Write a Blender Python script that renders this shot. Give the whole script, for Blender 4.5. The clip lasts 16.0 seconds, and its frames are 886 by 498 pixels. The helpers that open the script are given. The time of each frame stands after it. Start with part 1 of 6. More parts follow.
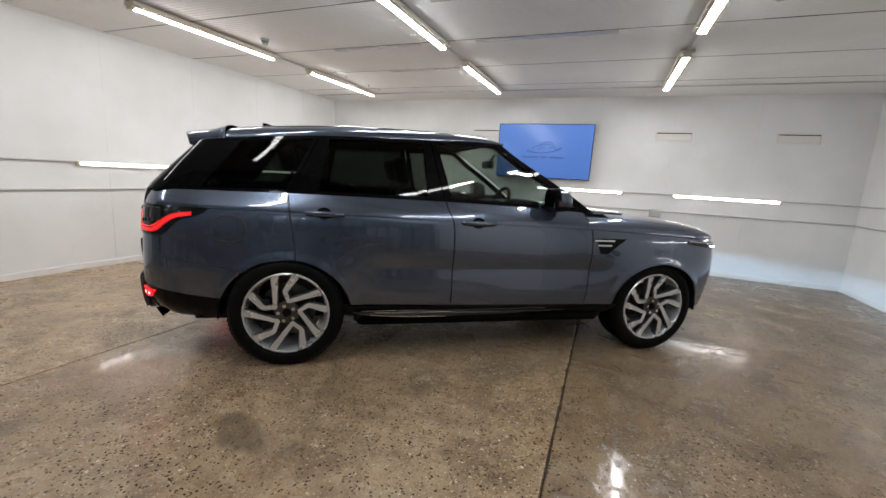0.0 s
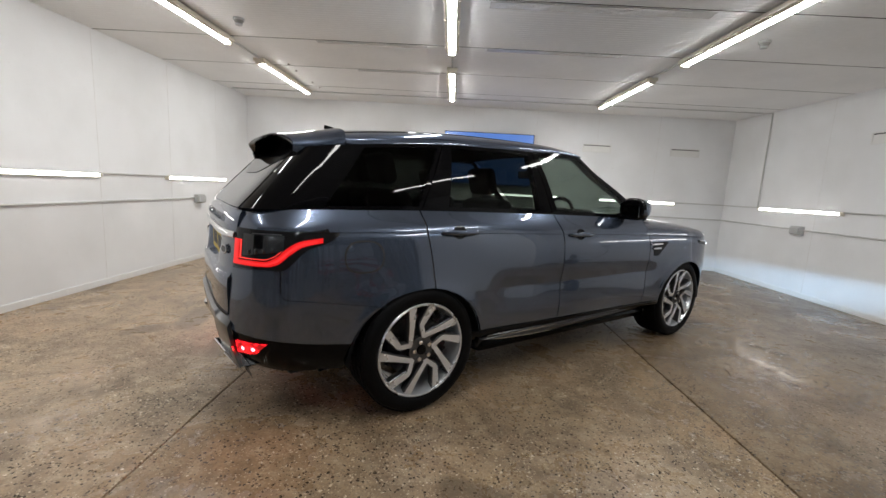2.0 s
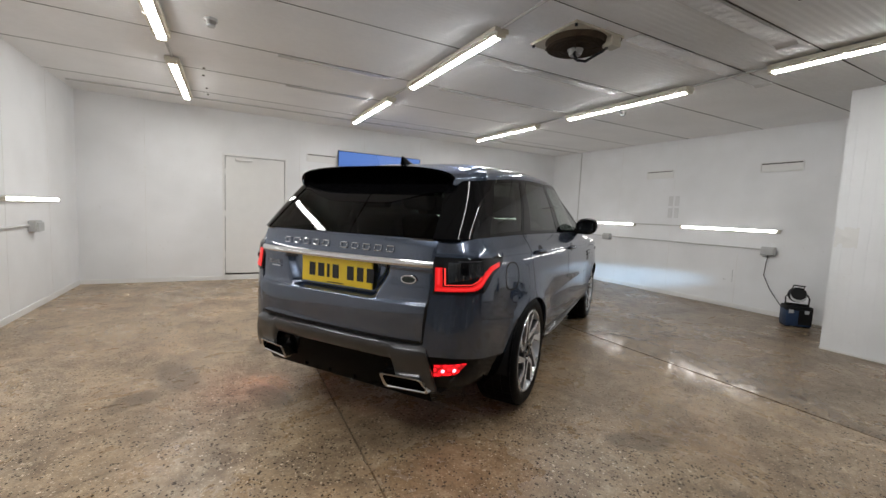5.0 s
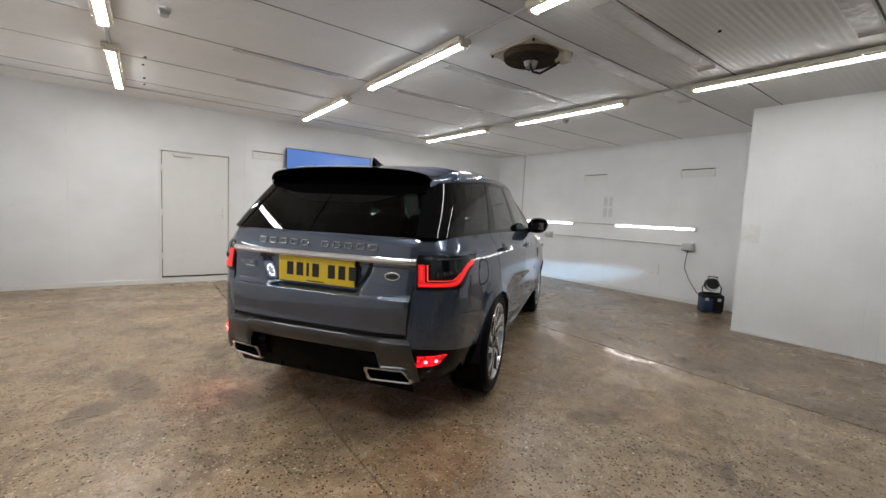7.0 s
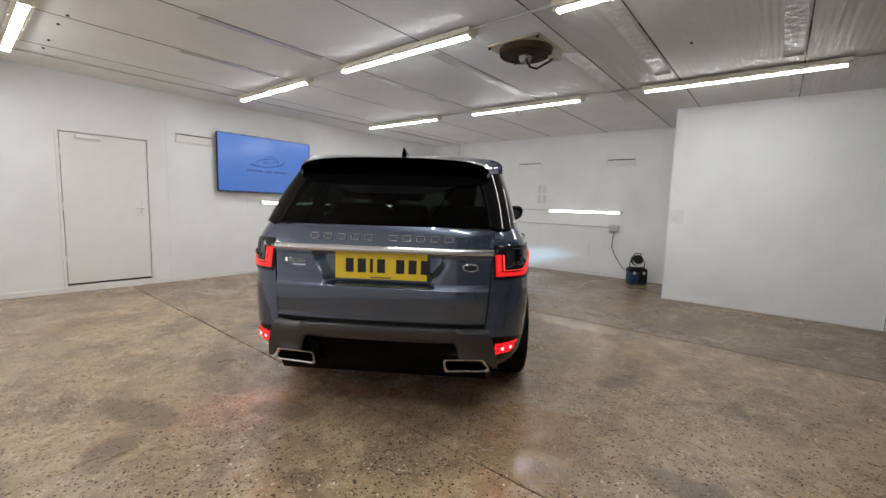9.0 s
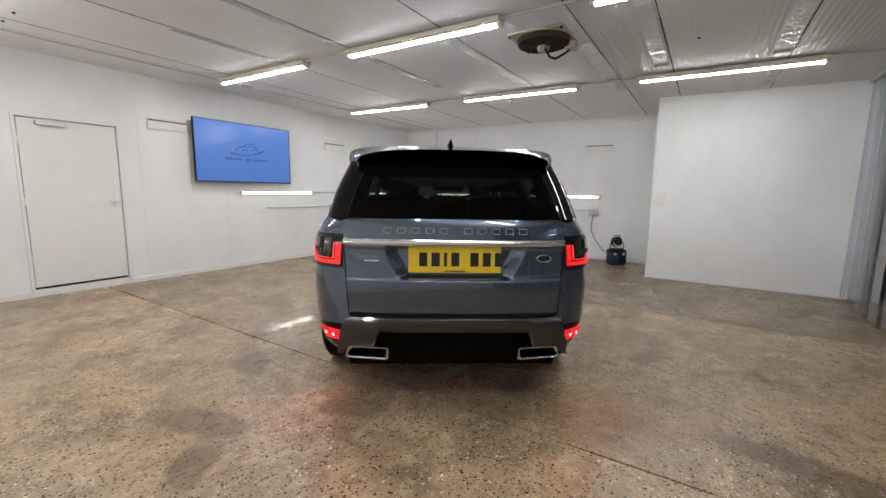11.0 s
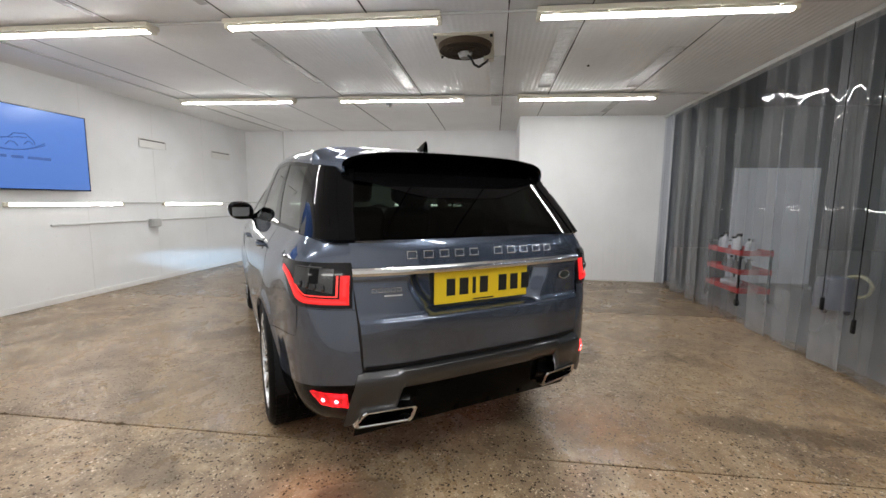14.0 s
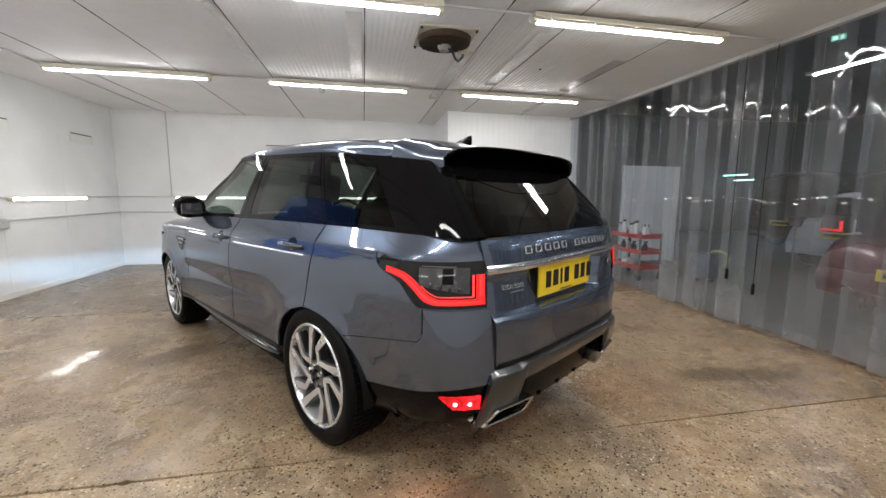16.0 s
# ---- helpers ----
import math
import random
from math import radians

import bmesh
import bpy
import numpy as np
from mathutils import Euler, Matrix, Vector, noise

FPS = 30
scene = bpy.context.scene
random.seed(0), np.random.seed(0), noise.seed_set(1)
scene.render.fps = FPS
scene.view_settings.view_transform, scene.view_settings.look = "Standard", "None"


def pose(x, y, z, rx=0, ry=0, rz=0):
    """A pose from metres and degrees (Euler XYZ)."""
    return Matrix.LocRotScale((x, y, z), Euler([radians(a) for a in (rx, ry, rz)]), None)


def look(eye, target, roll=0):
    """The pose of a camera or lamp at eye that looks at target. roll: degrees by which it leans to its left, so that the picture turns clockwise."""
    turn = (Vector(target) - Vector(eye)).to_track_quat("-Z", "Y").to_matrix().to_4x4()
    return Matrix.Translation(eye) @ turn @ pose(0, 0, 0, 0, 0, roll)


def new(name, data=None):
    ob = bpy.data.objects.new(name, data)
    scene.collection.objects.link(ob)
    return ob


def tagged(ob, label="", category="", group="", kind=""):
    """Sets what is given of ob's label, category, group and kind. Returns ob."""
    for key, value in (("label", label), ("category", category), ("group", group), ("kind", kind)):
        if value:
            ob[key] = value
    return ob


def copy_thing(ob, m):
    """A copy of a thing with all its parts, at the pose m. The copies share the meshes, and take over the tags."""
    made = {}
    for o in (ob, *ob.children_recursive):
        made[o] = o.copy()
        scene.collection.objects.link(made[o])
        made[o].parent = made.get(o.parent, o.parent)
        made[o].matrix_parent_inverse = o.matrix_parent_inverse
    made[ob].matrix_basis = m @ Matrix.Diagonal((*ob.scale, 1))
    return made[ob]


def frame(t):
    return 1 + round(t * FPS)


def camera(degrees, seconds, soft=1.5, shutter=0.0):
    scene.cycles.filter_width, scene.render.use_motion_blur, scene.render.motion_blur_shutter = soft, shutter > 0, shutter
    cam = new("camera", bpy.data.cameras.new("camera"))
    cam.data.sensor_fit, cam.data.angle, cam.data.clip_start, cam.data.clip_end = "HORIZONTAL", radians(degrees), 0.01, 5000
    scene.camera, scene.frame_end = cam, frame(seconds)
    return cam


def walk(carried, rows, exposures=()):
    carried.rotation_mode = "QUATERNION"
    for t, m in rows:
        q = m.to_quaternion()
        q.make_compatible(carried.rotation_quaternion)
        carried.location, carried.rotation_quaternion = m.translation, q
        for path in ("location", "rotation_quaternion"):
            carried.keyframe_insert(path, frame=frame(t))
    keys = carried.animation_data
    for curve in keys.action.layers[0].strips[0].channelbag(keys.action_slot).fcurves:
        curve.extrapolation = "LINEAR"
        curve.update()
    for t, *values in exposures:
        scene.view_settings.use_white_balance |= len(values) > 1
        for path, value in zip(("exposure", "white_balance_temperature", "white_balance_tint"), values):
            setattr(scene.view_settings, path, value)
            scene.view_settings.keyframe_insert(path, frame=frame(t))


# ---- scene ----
cam = camera(95.0, 16.0)
PATH = [
    (0, (0.762, 1.018, 1.359), (0.045, 2.852, 1.009), 3.4),
    (0.5, (0.377, 1.014, 1.366), (-0.21, 2.896, 1.03), 3.4),
    (1, (-0.095, 0.953, 1.369), (-0.509, 2.882, 1.041), 3.4),
    (1.5, (-0.592, 0.906, 1.334), (-0.816, 2.869, 1.02), 3.4),
    (2, (-1.048, 0.834, 1.325), (-1.074, 2.812, 1.029), 3.1),
    (2.5, (-1.445, 0.861, 1.311), (-1.274, 2.835, 1.034), 2.9),
    (3, (-1.805, 0.912, 1.332), (-1.441, 2.863, 1.087), 2.7),
    (3.5, (-2.174, 0.946, 1.313), (-1.625, 2.856, 1.09), 2.6),
    (4, (-2.499, 0.971, 1.307), (-1.781, 2.826, 1.092), 2.7),
    (4.2, (-2.638, 0.952, 1.309), (-1.865, 2.785, 1.105), 2.6),
    (6.3, (-3.271, 0.917, 1.313), (-2.182, 2.586, 1.147), 2.8),
    (6.5, (-3.28, 0.921, 1.313), (-2.168, 2.575, 1.146), 2.7),
    (7, (-3.3, 0.922, 1.309), (-2.121, 2.528, 1.143), 2.7),
    (7.5, (-3.36, 0.962, 1.315), (-2.086, 2.494, 1.143), 2.6),
    (8, (-3.497, 1.124, 1.307), (-2.126, 2.57, 1.131), 2.4),
    (8.5, (-3.76, 1.326, 1.301), (-2.297, 2.677, 1.114), 2.1),
    (9, (-4.039, 1.573, 1.297), (-2.503, 2.837, 1.087), 1.7),
    (9.5, (-4.253, 1.827, 1.305), (-2.66, 3.011, 1.067), 1.4),
    (9.7, (-4.318, 1.921, 1.323), (-2.71, 3.081, 1.067), 1.2),
    (12, (-4.479, 2.179, 1.332), (-2.746, 3.145, 1.08), 1.2),
    (12.5, (-4.472, 2.285, 1.311), (-2.684, 3.146, 1.063), 1.4),
    (13, (-4.464, 2.554, 1.336), (-2.606, 3.254, 1.093), 1.4),
    (13.5, (-4.458, 2.917, 1.34), (-2.533, 3.402, 1.102), 1.1),
    (14, (-4.449, 3.265, 1.343), (-2.477, 3.511, 1.111), 0.5),
    (14.5, (-4.452, 3.615, 1.35), (-2.466, 3.645, 1.111), -0.1),
    (15, (-4.435, 3.947, 1.344), (-2.456, 3.796, 1.098), -0.2),
    (15.5, (-4.413, 4.175, 1.334), (-2.449, 3.894, 1.077), -0.0),
    (16, (-4.404, 4.337, 1.352), (-2.458, 3.959, 1.086), 0.3),
]
walk(cam, [(t, look(eye, target, roll)) for t, eye, target, roll in PATH],
     [(0, 0.04), (2, -0.02), (4, -0.15), (8, -0.13), (10, -0.02), (12.5, 0.03), (13.5, 0.13), (14.5, 0.29), (16, 0.34)])

# ---- world: an indoor place, no daylight ----
world = bpy.data.worlds.new("world")
world.use_nodes = True
world.node_tree.nodes["Background"].inputs[0].default_value = (0.02, 0.022, 0.03, 1)
world.node_tree.nodes["Background"].inputs[1].default_value = 0.3
scene.world = world
TUBE = 62.0      # strength of the ceiling tubes
STRIP = 15.0      # strength of the wall strips
BEAM = 110.0     # watts of each headlamp
FOG = 1.8        # watts of each rear fog lamp


# ---- small tools ----
def curve(xs, ys):
    """A smooth monotone curve through a few knots."""
    xs, ys = np.array(xs, float), np.array(ys, float)
    h, d = np.diff(xs), np.diff(ys) / np.diff(xs)
    m = np.zeros(len(xs))
    m[0], m[-1] = d[0], d[-1]
    for i in range(1, len(xs) - 1):
        if d[i - 1] * d[i] > 0:
            w1, w2 = 2 * h[i] + h[i - 1], h[i] + 2 * h[i - 1]
            m[i] = (w1 + w2) / (w1 / d[i - 1] + w2 / d[i])

    def at(x):
        x = min(max(x, xs[0]), xs[-1])
        i = min(int(np.searchsorted(xs, x, side="right")) - 1, len(xs) - 2)
        t = (x - xs[i]) / h[i]
        return float((2 * t**3 - 3 * t**2 + 1) * ys[i] + (t**3 - 2 * t**2 + t) * h[i] * m[i] + (3 * t**2 - 2 * t**3) * ys[i + 1] + (t**3 - t**2) * h[i] * m[i + 1])
    return at


def lerp(a, b, t):
    return a + (b - a) * t


def smooth(a, b, x):
    t = min(max((x - a) / (b - a), 0), 1)
    return t * t * (3 - 2 * t)


def link(name, verts, faces, mat, parent=None, label="", shade=False, sharp=None):
    me = bpy.data.meshes.new(name)
    me.from_pydata([tuple(v) for v in verts], [], faces)
    if shade:
        me.polygons.foreach_set("use_smooth", [True] * len(me.polygons))
    if mat:
        me.materials.append(mat)
    me.validate()
    if sharp:
        me.set_sharp_from_angle(angle=radians(sharp))
    ob = new(name, me)
    if parent:
        ob.parent = parent
    if label:
        ob["label"] = label
    return ob


def part(name, bm, mat, parent=None, label="", shade=False, sharp=35):
    me = bpy.data.meshes.new(name)
    bm.to_mesh(me)
    bm.free()
    if mat:
        me.materials.append(mat)
    if shade:
        me.polygons.foreach_set("use_smooth", [True] * len(me.polygons))
        me.set_sharp_from_angle(angle=radians(sharp))
    ob = new(name, me)
    if parent:
        ob.parent = parent
    if label:
        ob["label"] = label
    return ob


def thing(name, m, label, category, group="", kind=""):
    ob = new(name)
    ob.matrix_world = m
    ob.empty_display_size = 0.1
    return tagged(ob, label, category, group, kind)


def box(bm, x0, x1, y0, y1, z0, z1, bevel=0.0, m=None, seg=2):
    r = bmesh.ops.create_cube(bm, size=1.0, matrix=Matrix.Translation(((x0 + x1) / 2, (y0 + y1) / 2, (z0 + z1) / 2)) @ Matrix.Diagonal((x1 - x0, y1 - y0, z1 - z0, 1)))
    vs = r["verts"]
    if bevel:
        es = list({e for v in vs for e in v.link_edges})
        out = bmesh.ops.bevel(bm, geom=es, offset=bevel, segments=seg, profile=0.5, affect="EDGES")
        vs = list({v for f in out["faces"] for v in f.verts} | {v for v in vs if v.is_valid})
    if m is not None:
        bmesh.ops.transform(bm, matrix=m, verts=[v for v in vs if v.is_valid])
    return bm


def boxes(*rows, bevel=0.0, m=None):
    bm = bmesh.new()
    for r in rows:
        box(bm, *r[:6], bevel=r[6] if len(r) > 6 else bevel, m=m)
    return bm


def cyl(bm, r1, r2, depth, m, seg=24, caps=True):
    bmesh.ops.create_cone(bm, cap_ends=caps, segments=seg, radius1=r1, radius2=r2, depth=depth, matrix=m)
    return bm


def tube(points, radius, seg=8, closed=False):
    """Vertices and faces of a round tube along points."""
    pts = [Vector(p) for p in points]
    n, verts, faces, ref = len(pts), [], [], Vector((0.31, 0.17, 0.94))
    for i, p in enumerate(pts):
        a, b = pts[max(i - 1, 0)], pts[min(i + 1, n - 1)]
        if closed:
            a, b = pts[(i - 1) % n], pts[(i + 1) % n]
        d = (b - a).normalized()
        x = d.cross(ref).normalized()
        y = d.cross(x)
        for k in range(seg):
            t = 2 * math.pi * k / seg
            verts.append(p + radius * (math.cos(t) * x + math.sin(t) * y))
    for i in range(n if closed else n - 1):
        j = (i + 1) % n
        for k in range(seg):
            l = (k + 1) % seg
            faces.append((i * seg + k, i * seg + l, j * seg + l, j * seg + k))
    if not closed:
        faces += [tuple(range(seg))[::-1], tuple((n - 1) * seg + k for k in range(seg))]
    return verts, faces


# ---- materials ----
def material(name):
    mat = bpy.data.materials.new(name)
    mat.use_nodes = True
    nt = mat.node_tree
    return mat, nt, nt.nodes["Principled BSDF"]


def rgb(c):
    return (*c, 1.0) if len(c) == 3 else c


def plain(name, colour, rough=0.5, metal=0.0, vary=0.12, scale=6.0, bump=0.0, bump_scale=60.0, coat=0.0, spec=0.5):
    """A painted, moulded or metal surface: tone that wanders at two scales, uneven gloss, a little relief."""
    mat, nt, b = material(name)
    tc = nt.nodes.new("ShaderNodeTexCoord")
    n1 = nt.nodes.new("ShaderNodeTexNoise")
    n1.inputs["Scale"].default_value, n1.inputs["Detail"].default_value = scale, 6
    nt.links.new(tc.outputs["Object"], n1.inputs["Vector"])
    n2 = nt.nodes.new("ShaderNodeTexNoise")
    n2.inputs["Scale"].default_value, n2.inputs["Detail"].default_value = scale * 14, 3
    nt.links.new(tc.outputs["Object"], n2.inputs["Vector"])
    ramp = nt.nodes.new("ShaderNodeMixRGB")
    ramp.inputs[1].default_value = rgb([c * (1 - vary) for c in colour])
    ramp.inputs[2].default_value = rgb([min(c * (1 + vary), 1) for c in colour])
    add = nt.nodes.new("ShaderNodeMath")
    add.operation = "MULTIPLY_ADD"
    add.inputs[1].default_value = 0.4
    nt.links.new(n2.outputs["Fac"], add.inputs[0])
    nt.links.new(n1.outputs["Fac"], add.inputs[2])
    sub = nt.nodes.new("ShaderNodeMath")
    sub.operation = "SUBTRACT"
    sub.inputs[1].default_value = 0.2
    nt.links.new(add.outputs[0], sub.inputs[0])
    nt.links.new(sub.outputs[0], ramp.inputs[0])
    nt.links.new(ramp.outputs[0], b.inputs["Base Color"])
    rr = nt.nodes.new("ShaderNodeMapRange")
    rr.inputs["To Min"].default_value, rr.inputs["To Max"].default_value = rough * 0.8, min(rough * 1.2, 1)
    nt.links.new(n1.outputs["Fac"], rr.inputs["Value"])
    nt.links.new(rr.outputs[0], b.inputs["Roughness"])
    b.inputs["Metallic"].default_value = metal
    b.inputs["Coat Weight"].default_value = coat
    b.inputs["Specular IOR Level"].default_value = spec
    b.inputs["Coat Roughness"].default_value = 0.03
    if bump:
        n3 = nt.nodes.new("ShaderNodeTexNoise")
        n3.inputs["Scale"].default_value, n3.inputs["Detail"].default_value = bump_scale, 4
        nt.links.new(tc.outputs["Object"], n3.inputs["Vector"])
        bp = nt.nodes.new("ShaderNodeBump")
        bp.inputs["Strength"].default_value, bp.inputs["Distance"].default_value = bump, 0.01
        nt.links.new(n3.outputs["Fac"], bp.inputs["Height"])
        nt.links.new(bp.outputs[0], b.inputs["Normal"])
    return mat


def glow(name, colour, strength, base=(0.8, 0.8, 0.8)):
    mat, nt, b = material(name)
    b.inputs["Base Color"].default_value = rgb(base)
    b.inputs["Emission Color"].default_value = rgb(colour)
    b.inputs["Emission Strength"].default_value = strength
    b.inputs["Roughness"].default_value = 0.3
    return mat


def pane(name, tint, ior=1.5, rough=0.0, haze=0.0, haze_colour=(0.6, 0.62, 0.65)):
    """A thin pane: what passes is tinted, the gloss follows the angle."""
    mat, nt, b = material(name)
    nt.nodes.remove(b)
    out = nt.nodes["Material Output"]
    tr = nt.nodes.new("ShaderNodeBsdfTransparent")
    tr.inputs[0].default_value = rgb(tint)
    gl = nt.nodes.new("ShaderNodeBsdfGlossy")
    gl.inputs["Roughness"].default_value = rough
    gl.inputs["Color"].default_value = (1, 1, 1, 1)
    lw = nt.nodes.new("ShaderNodeLayerWeight")
    lw.inputs["Blend"].default_value = 0.5
    pw = nt.nodes.new("ShaderNodeMath")
    pw.operation = "POWER"
    pw.inputs[1].default_value = 5.0
    nt.links.new(lw.outputs["Facing"], pw.inputs[0])
    f0 = ((ior - 1) / (ior + 1)) ** 2 * 1.0
    fr = nt.nodes.new("ShaderNodeMath")
    fr.operation = "MULTIPLY_ADD"
    fr.inputs[1].default_value, fr.inputs[2].default_value = 1 - f0, f0
    nt.links.new(pw.outputs[0], fr.inputs[0])
    mx = nt.nodes.new("ShaderNodeMixShader")
    first = tr
    if haze:
        df = nt.nodes.new("ShaderNodeBsdfDiffuse")
        df.inputs[0].default_value = rgb(haze_colour)
        tl = nt.nodes.new("ShaderNodeBsdfTranslucent")
        tl.inputs[0].default_value = rgb(haze_colour)
        ad = nt.nodes.new("ShaderNodeMixShader")
        nt.links.new(df.outputs[0], ad.inputs[1])
        nt.links.new(tl.outputs[0], ad.inputs[2])
        hz = nt.nodes.new("ShaderNodeMixShader")
        tc = nt.nodes.new("ShaderNodeTexCoord")
        ns = nt.nodes.new("ShaderNodeTexNoise")
        ns.inputs["Scale"].default_value, ns.inputs["Detail"].default_value = 3, 6
        nt.links.new(tc.outputs["Object"], ns.inputs["Vector"])
        mr = nt.nodes.new("ShaderNodeMapRange")
        mr.inputs["From Min"].default_value, mr.inputs["From Max"].default_value = 0.3, 0.75
        mr.inputs["To Min"].default_value, mr.inputs["To Max"].default_value = haze * 0.75, haze * 1.3
        nt.links.new(ns.outputs["Fac"], mr.inputs["Value"])
        sz, hem, mxm = nt.nodes.new("ShaderNodeSeparateXYZ"), nt.nodes.new("ShaderNodeMapRange"), nt.nodes.new("ShaderNodeMath")
        nt.links.new(tc.outputs["Object"], sz.inputs[0])
        hem.inputs["From Min"].default_value, hem.inputs["From Max"].default_value = 0.9, 0.1
        hem.inputs["To Min"].default_value, hem.inputs["To Max"].default_value = 1.0, 2.0
        nt.links.new(sz.outputs[2], hem.inputs["Value"])
        mxm.operation = "MULTIPLY"
        nt.links.new(mr.outputs[0], mxm.inputs[0]), nt.links.new(hem.outputs[0], mxm.inputs[1])
        oi, orr, mx2 = nt.nodes.new("ShaderNodeObjectInfo"), nt.nodes.new("ShaderNodeMapRange"), nt.nodes.new("ShaderNodeMath")
        orr.inputs["To Min"].default_value, orr.inputs["To Max"].default_value = 0.35, 1.75
        nt.links.new(oi.outputs["Random"], orr.inputs["Value"])
        mx2.operation = "MULTIPLY"
        nt.links.new(mxm.outputs[0], mx2.inputs[0]), nt.links.new(orr.outputs[0], mx2.inputs[1])
        nt.links.new(mx2.outputs[0], hz.inputs[0])
        nt.links.new(tr.outputs[0], hz.inputs[1])
        nt.links.new(ad.outputs[0], hz.inputs[2])
        first = hz
    nt.links.new(fr.outputs[0], mx.inputs[0])
    nt.links.new(first.outputs[0], mx.inputs[1])
    nt.links.new(gl.outputs[0], mx.inputs[2])
    nt.links.new(mx.outputs[0], out.inputs["Surface"])
    return mat


STAINS = [(-1.93, 1.58, 0.105, 0.48, -11), (-0.81, 1.65, 0.035, 0.10, -70), (-3.60, 4.10, 0.10, 0.17, -35), (-2.78, 3.86, 0.10, 0.20, 25),
          (-3.38, 4.45, 0.12, 0.30, 20), (-2.75, 4.95, 0.12, 0.22, -30), (-0.85, 2.42, 0.09, 0.20, 60), (-0.73, 5.87, 0.15, 0.35, 40)]
PUDDLES = [(0.78, 3.25, 0.45, 1.10, 0), (1.85, 4.20, 0.26, 0.70, 0), (1.75, 5.00, 0.45, 0.20, 0), (-2.05, 2.60, 0.35, 0.30, 0), (-1.95, 5.52, 0.35, 0.16, 0), (-0.80, 6.55, 0.35, 0.30, 0)]


def concrete(tint=1.0, name="worn_concrete_dimmed"):
    """Old trowelled concrete with the stones worn bare, pitted, greasy in places and damp in others."""
    mat, nt, b = material(name)
    N, L = nt.nodes.new, nt.links.new
    tc = N("ShaderNodeTexCoord")

    def math_(op, a, c):
        m = N("ShaderNodeMath")
        m.operation = op
        for k, v in enumerate((a, c)):
            if isinstance(v, (int, float)):
                m.inputs[k].default_value = v
            else:
                L(v, m.inputs[k])
        return m.outputs[0]

    def noise_tex(scale, detail=5, rough=0.55, dist=0.0, what="Fac"):
        n = N("ShaderNodeTexNoise")
        n.inputs["Scale"].default_value, n.inputs["Detail"].default_value = scale, detail
        n.inputs["Roughness"].default_value, n.inputs["Distortion"].default_value = rough, dist
        L(tc.outputs["Object"], n.inputs["Vector"])
        return n.outputs[what]

    def mix(fac, a, c, mode="MIX"):
        m = N("ShaderNodeMixRGB")
        m.blend_type = mode
        for i, v in enumerate((fac, a, c)):
            if isinstance(v, (int, float)):
                m.inputs[i].default_value = v
            elif isinstance(v, tuple):
                m.inputs[i].default_value = rgb(v)
            else:
                L(v, m.inputs[i])
        return m.outputs[0]

    def span(v, a, c, lo=0.0, hi=1.0):
        m = N("ShaderNodeMapRange")
        m.inputs["From Min"].default_value, m.inputs["From Max"].default_value = a, c
        m.inputs["To Min"].default_value, m.inputs["To Max"].default_value = lo, hi
        L(v, m.inputs["Value"])
        return m.outputs[0]

    def warped(amount, scale):
        w = N("ShaderNodeVectorMath")
        w.operation = "MULTIPLY_ADD"
        L(noise_tex(scale, 2, 0.5, 0, "Color"), w.inputs[0])
        w.inputs[1].default_value = (amount, amount, 0)
        L(tc.outputs["Object"], w.inputs[2])
        return w.outputs[0]

    def cells(scale, warp):
        v = N("ShaderNodeTexVoronoi")
        v.inputs["Scale"].default_value = scale
        L(warp, v.inputs["Vector"])
        sp = N("ShaderNodeSeparateColor")
        L(v.outputs["Color"], sp.inputs[0])
        return v.outputs["Distance"], sp.outputs[0], sp.outputs[1], sp.outputs[2]

    def chips(scale, warp, share, lo, hi, where):
        """Separate blots of uneven size: cells of which a share is filled, each to its own radius."""
        d, r, g, bl = cells(scale, warp)
        rad = span(bl, 0.0, 1.0, lo, hi)
        inside = span(math_("SUBTRACT", rad, d), -0.015, 0.035)
        return math_("MULTIPLY", math_("MULTIPLY", inside, math_("GREATER_THAN", math_("MULTIPLY", g, where), 1 - share)), 1.0), r

    def ovals(rows, edge, ragged=0.30):
        """Blots with ragged edges at fixed places of the floor."""
        w = warped(ragged, 6.0)
        total = None
        for x, y, a, c, turn in rows:
            mp = N("ShaderNodeMapping")
            mp.vector_type = "TEXTURE"
            mp.inputs["Location"].default_value = (x + ragged / 2, y + ragged / 2, 0)
            mp.inputs["Rotation"].default_value = (0, 0, radians(turn))
            mp.inputs["Scale"].default_value = (a, c, 1e3)
            L(w, mp.inputs["Vector"])
            ln = N("ShaderNodeVectorMath")
            ln.operation = "LENGTH"
            L(mp.outputs[0], ln.inputs[0])
            o = span(ln.outputs["Value"], 1.25, 1.25 - edge)
            total = o if total is None else math_("MAXIMUM", total, o)
        return total

    big, mid, fine, grit = noise_tex(0.55, 5), noise_tex(2.1, 9, 0.66, 0.5), noise_tex(9, 7, 0.65), noise_tex(70, 4, 0.6)
    fat = noise_tex(1.3, 8, 0.68, 1.0)
    base = mix(span(big, 0.3, 0.7), (0.285, 0.205, 0.130), (0.41, 0.318, 0.215))
    base = mix(span(mid, 0.46, 0.62, 0, 0.92), base, (0.125, 0.092, 0.062))
    base = mix(span(fine, 0.50, 0.68, 0, 0.75), base, (0.48, 0.405, 0.30))
    base = mix(span(fine, 0.47, 0.32, 0, 0.75), base, (0.130, 0.094, 0.062))
    base = mix(span(grit, 0.35, 0.65, 0, 0.6), base, (0.185, 0.135, 0.09))
    w = warped(0.022, 45)
    bare = span(noise_tex(1.0, 6, 0.65), 0.36, 0.60, 0.55, 1.0)
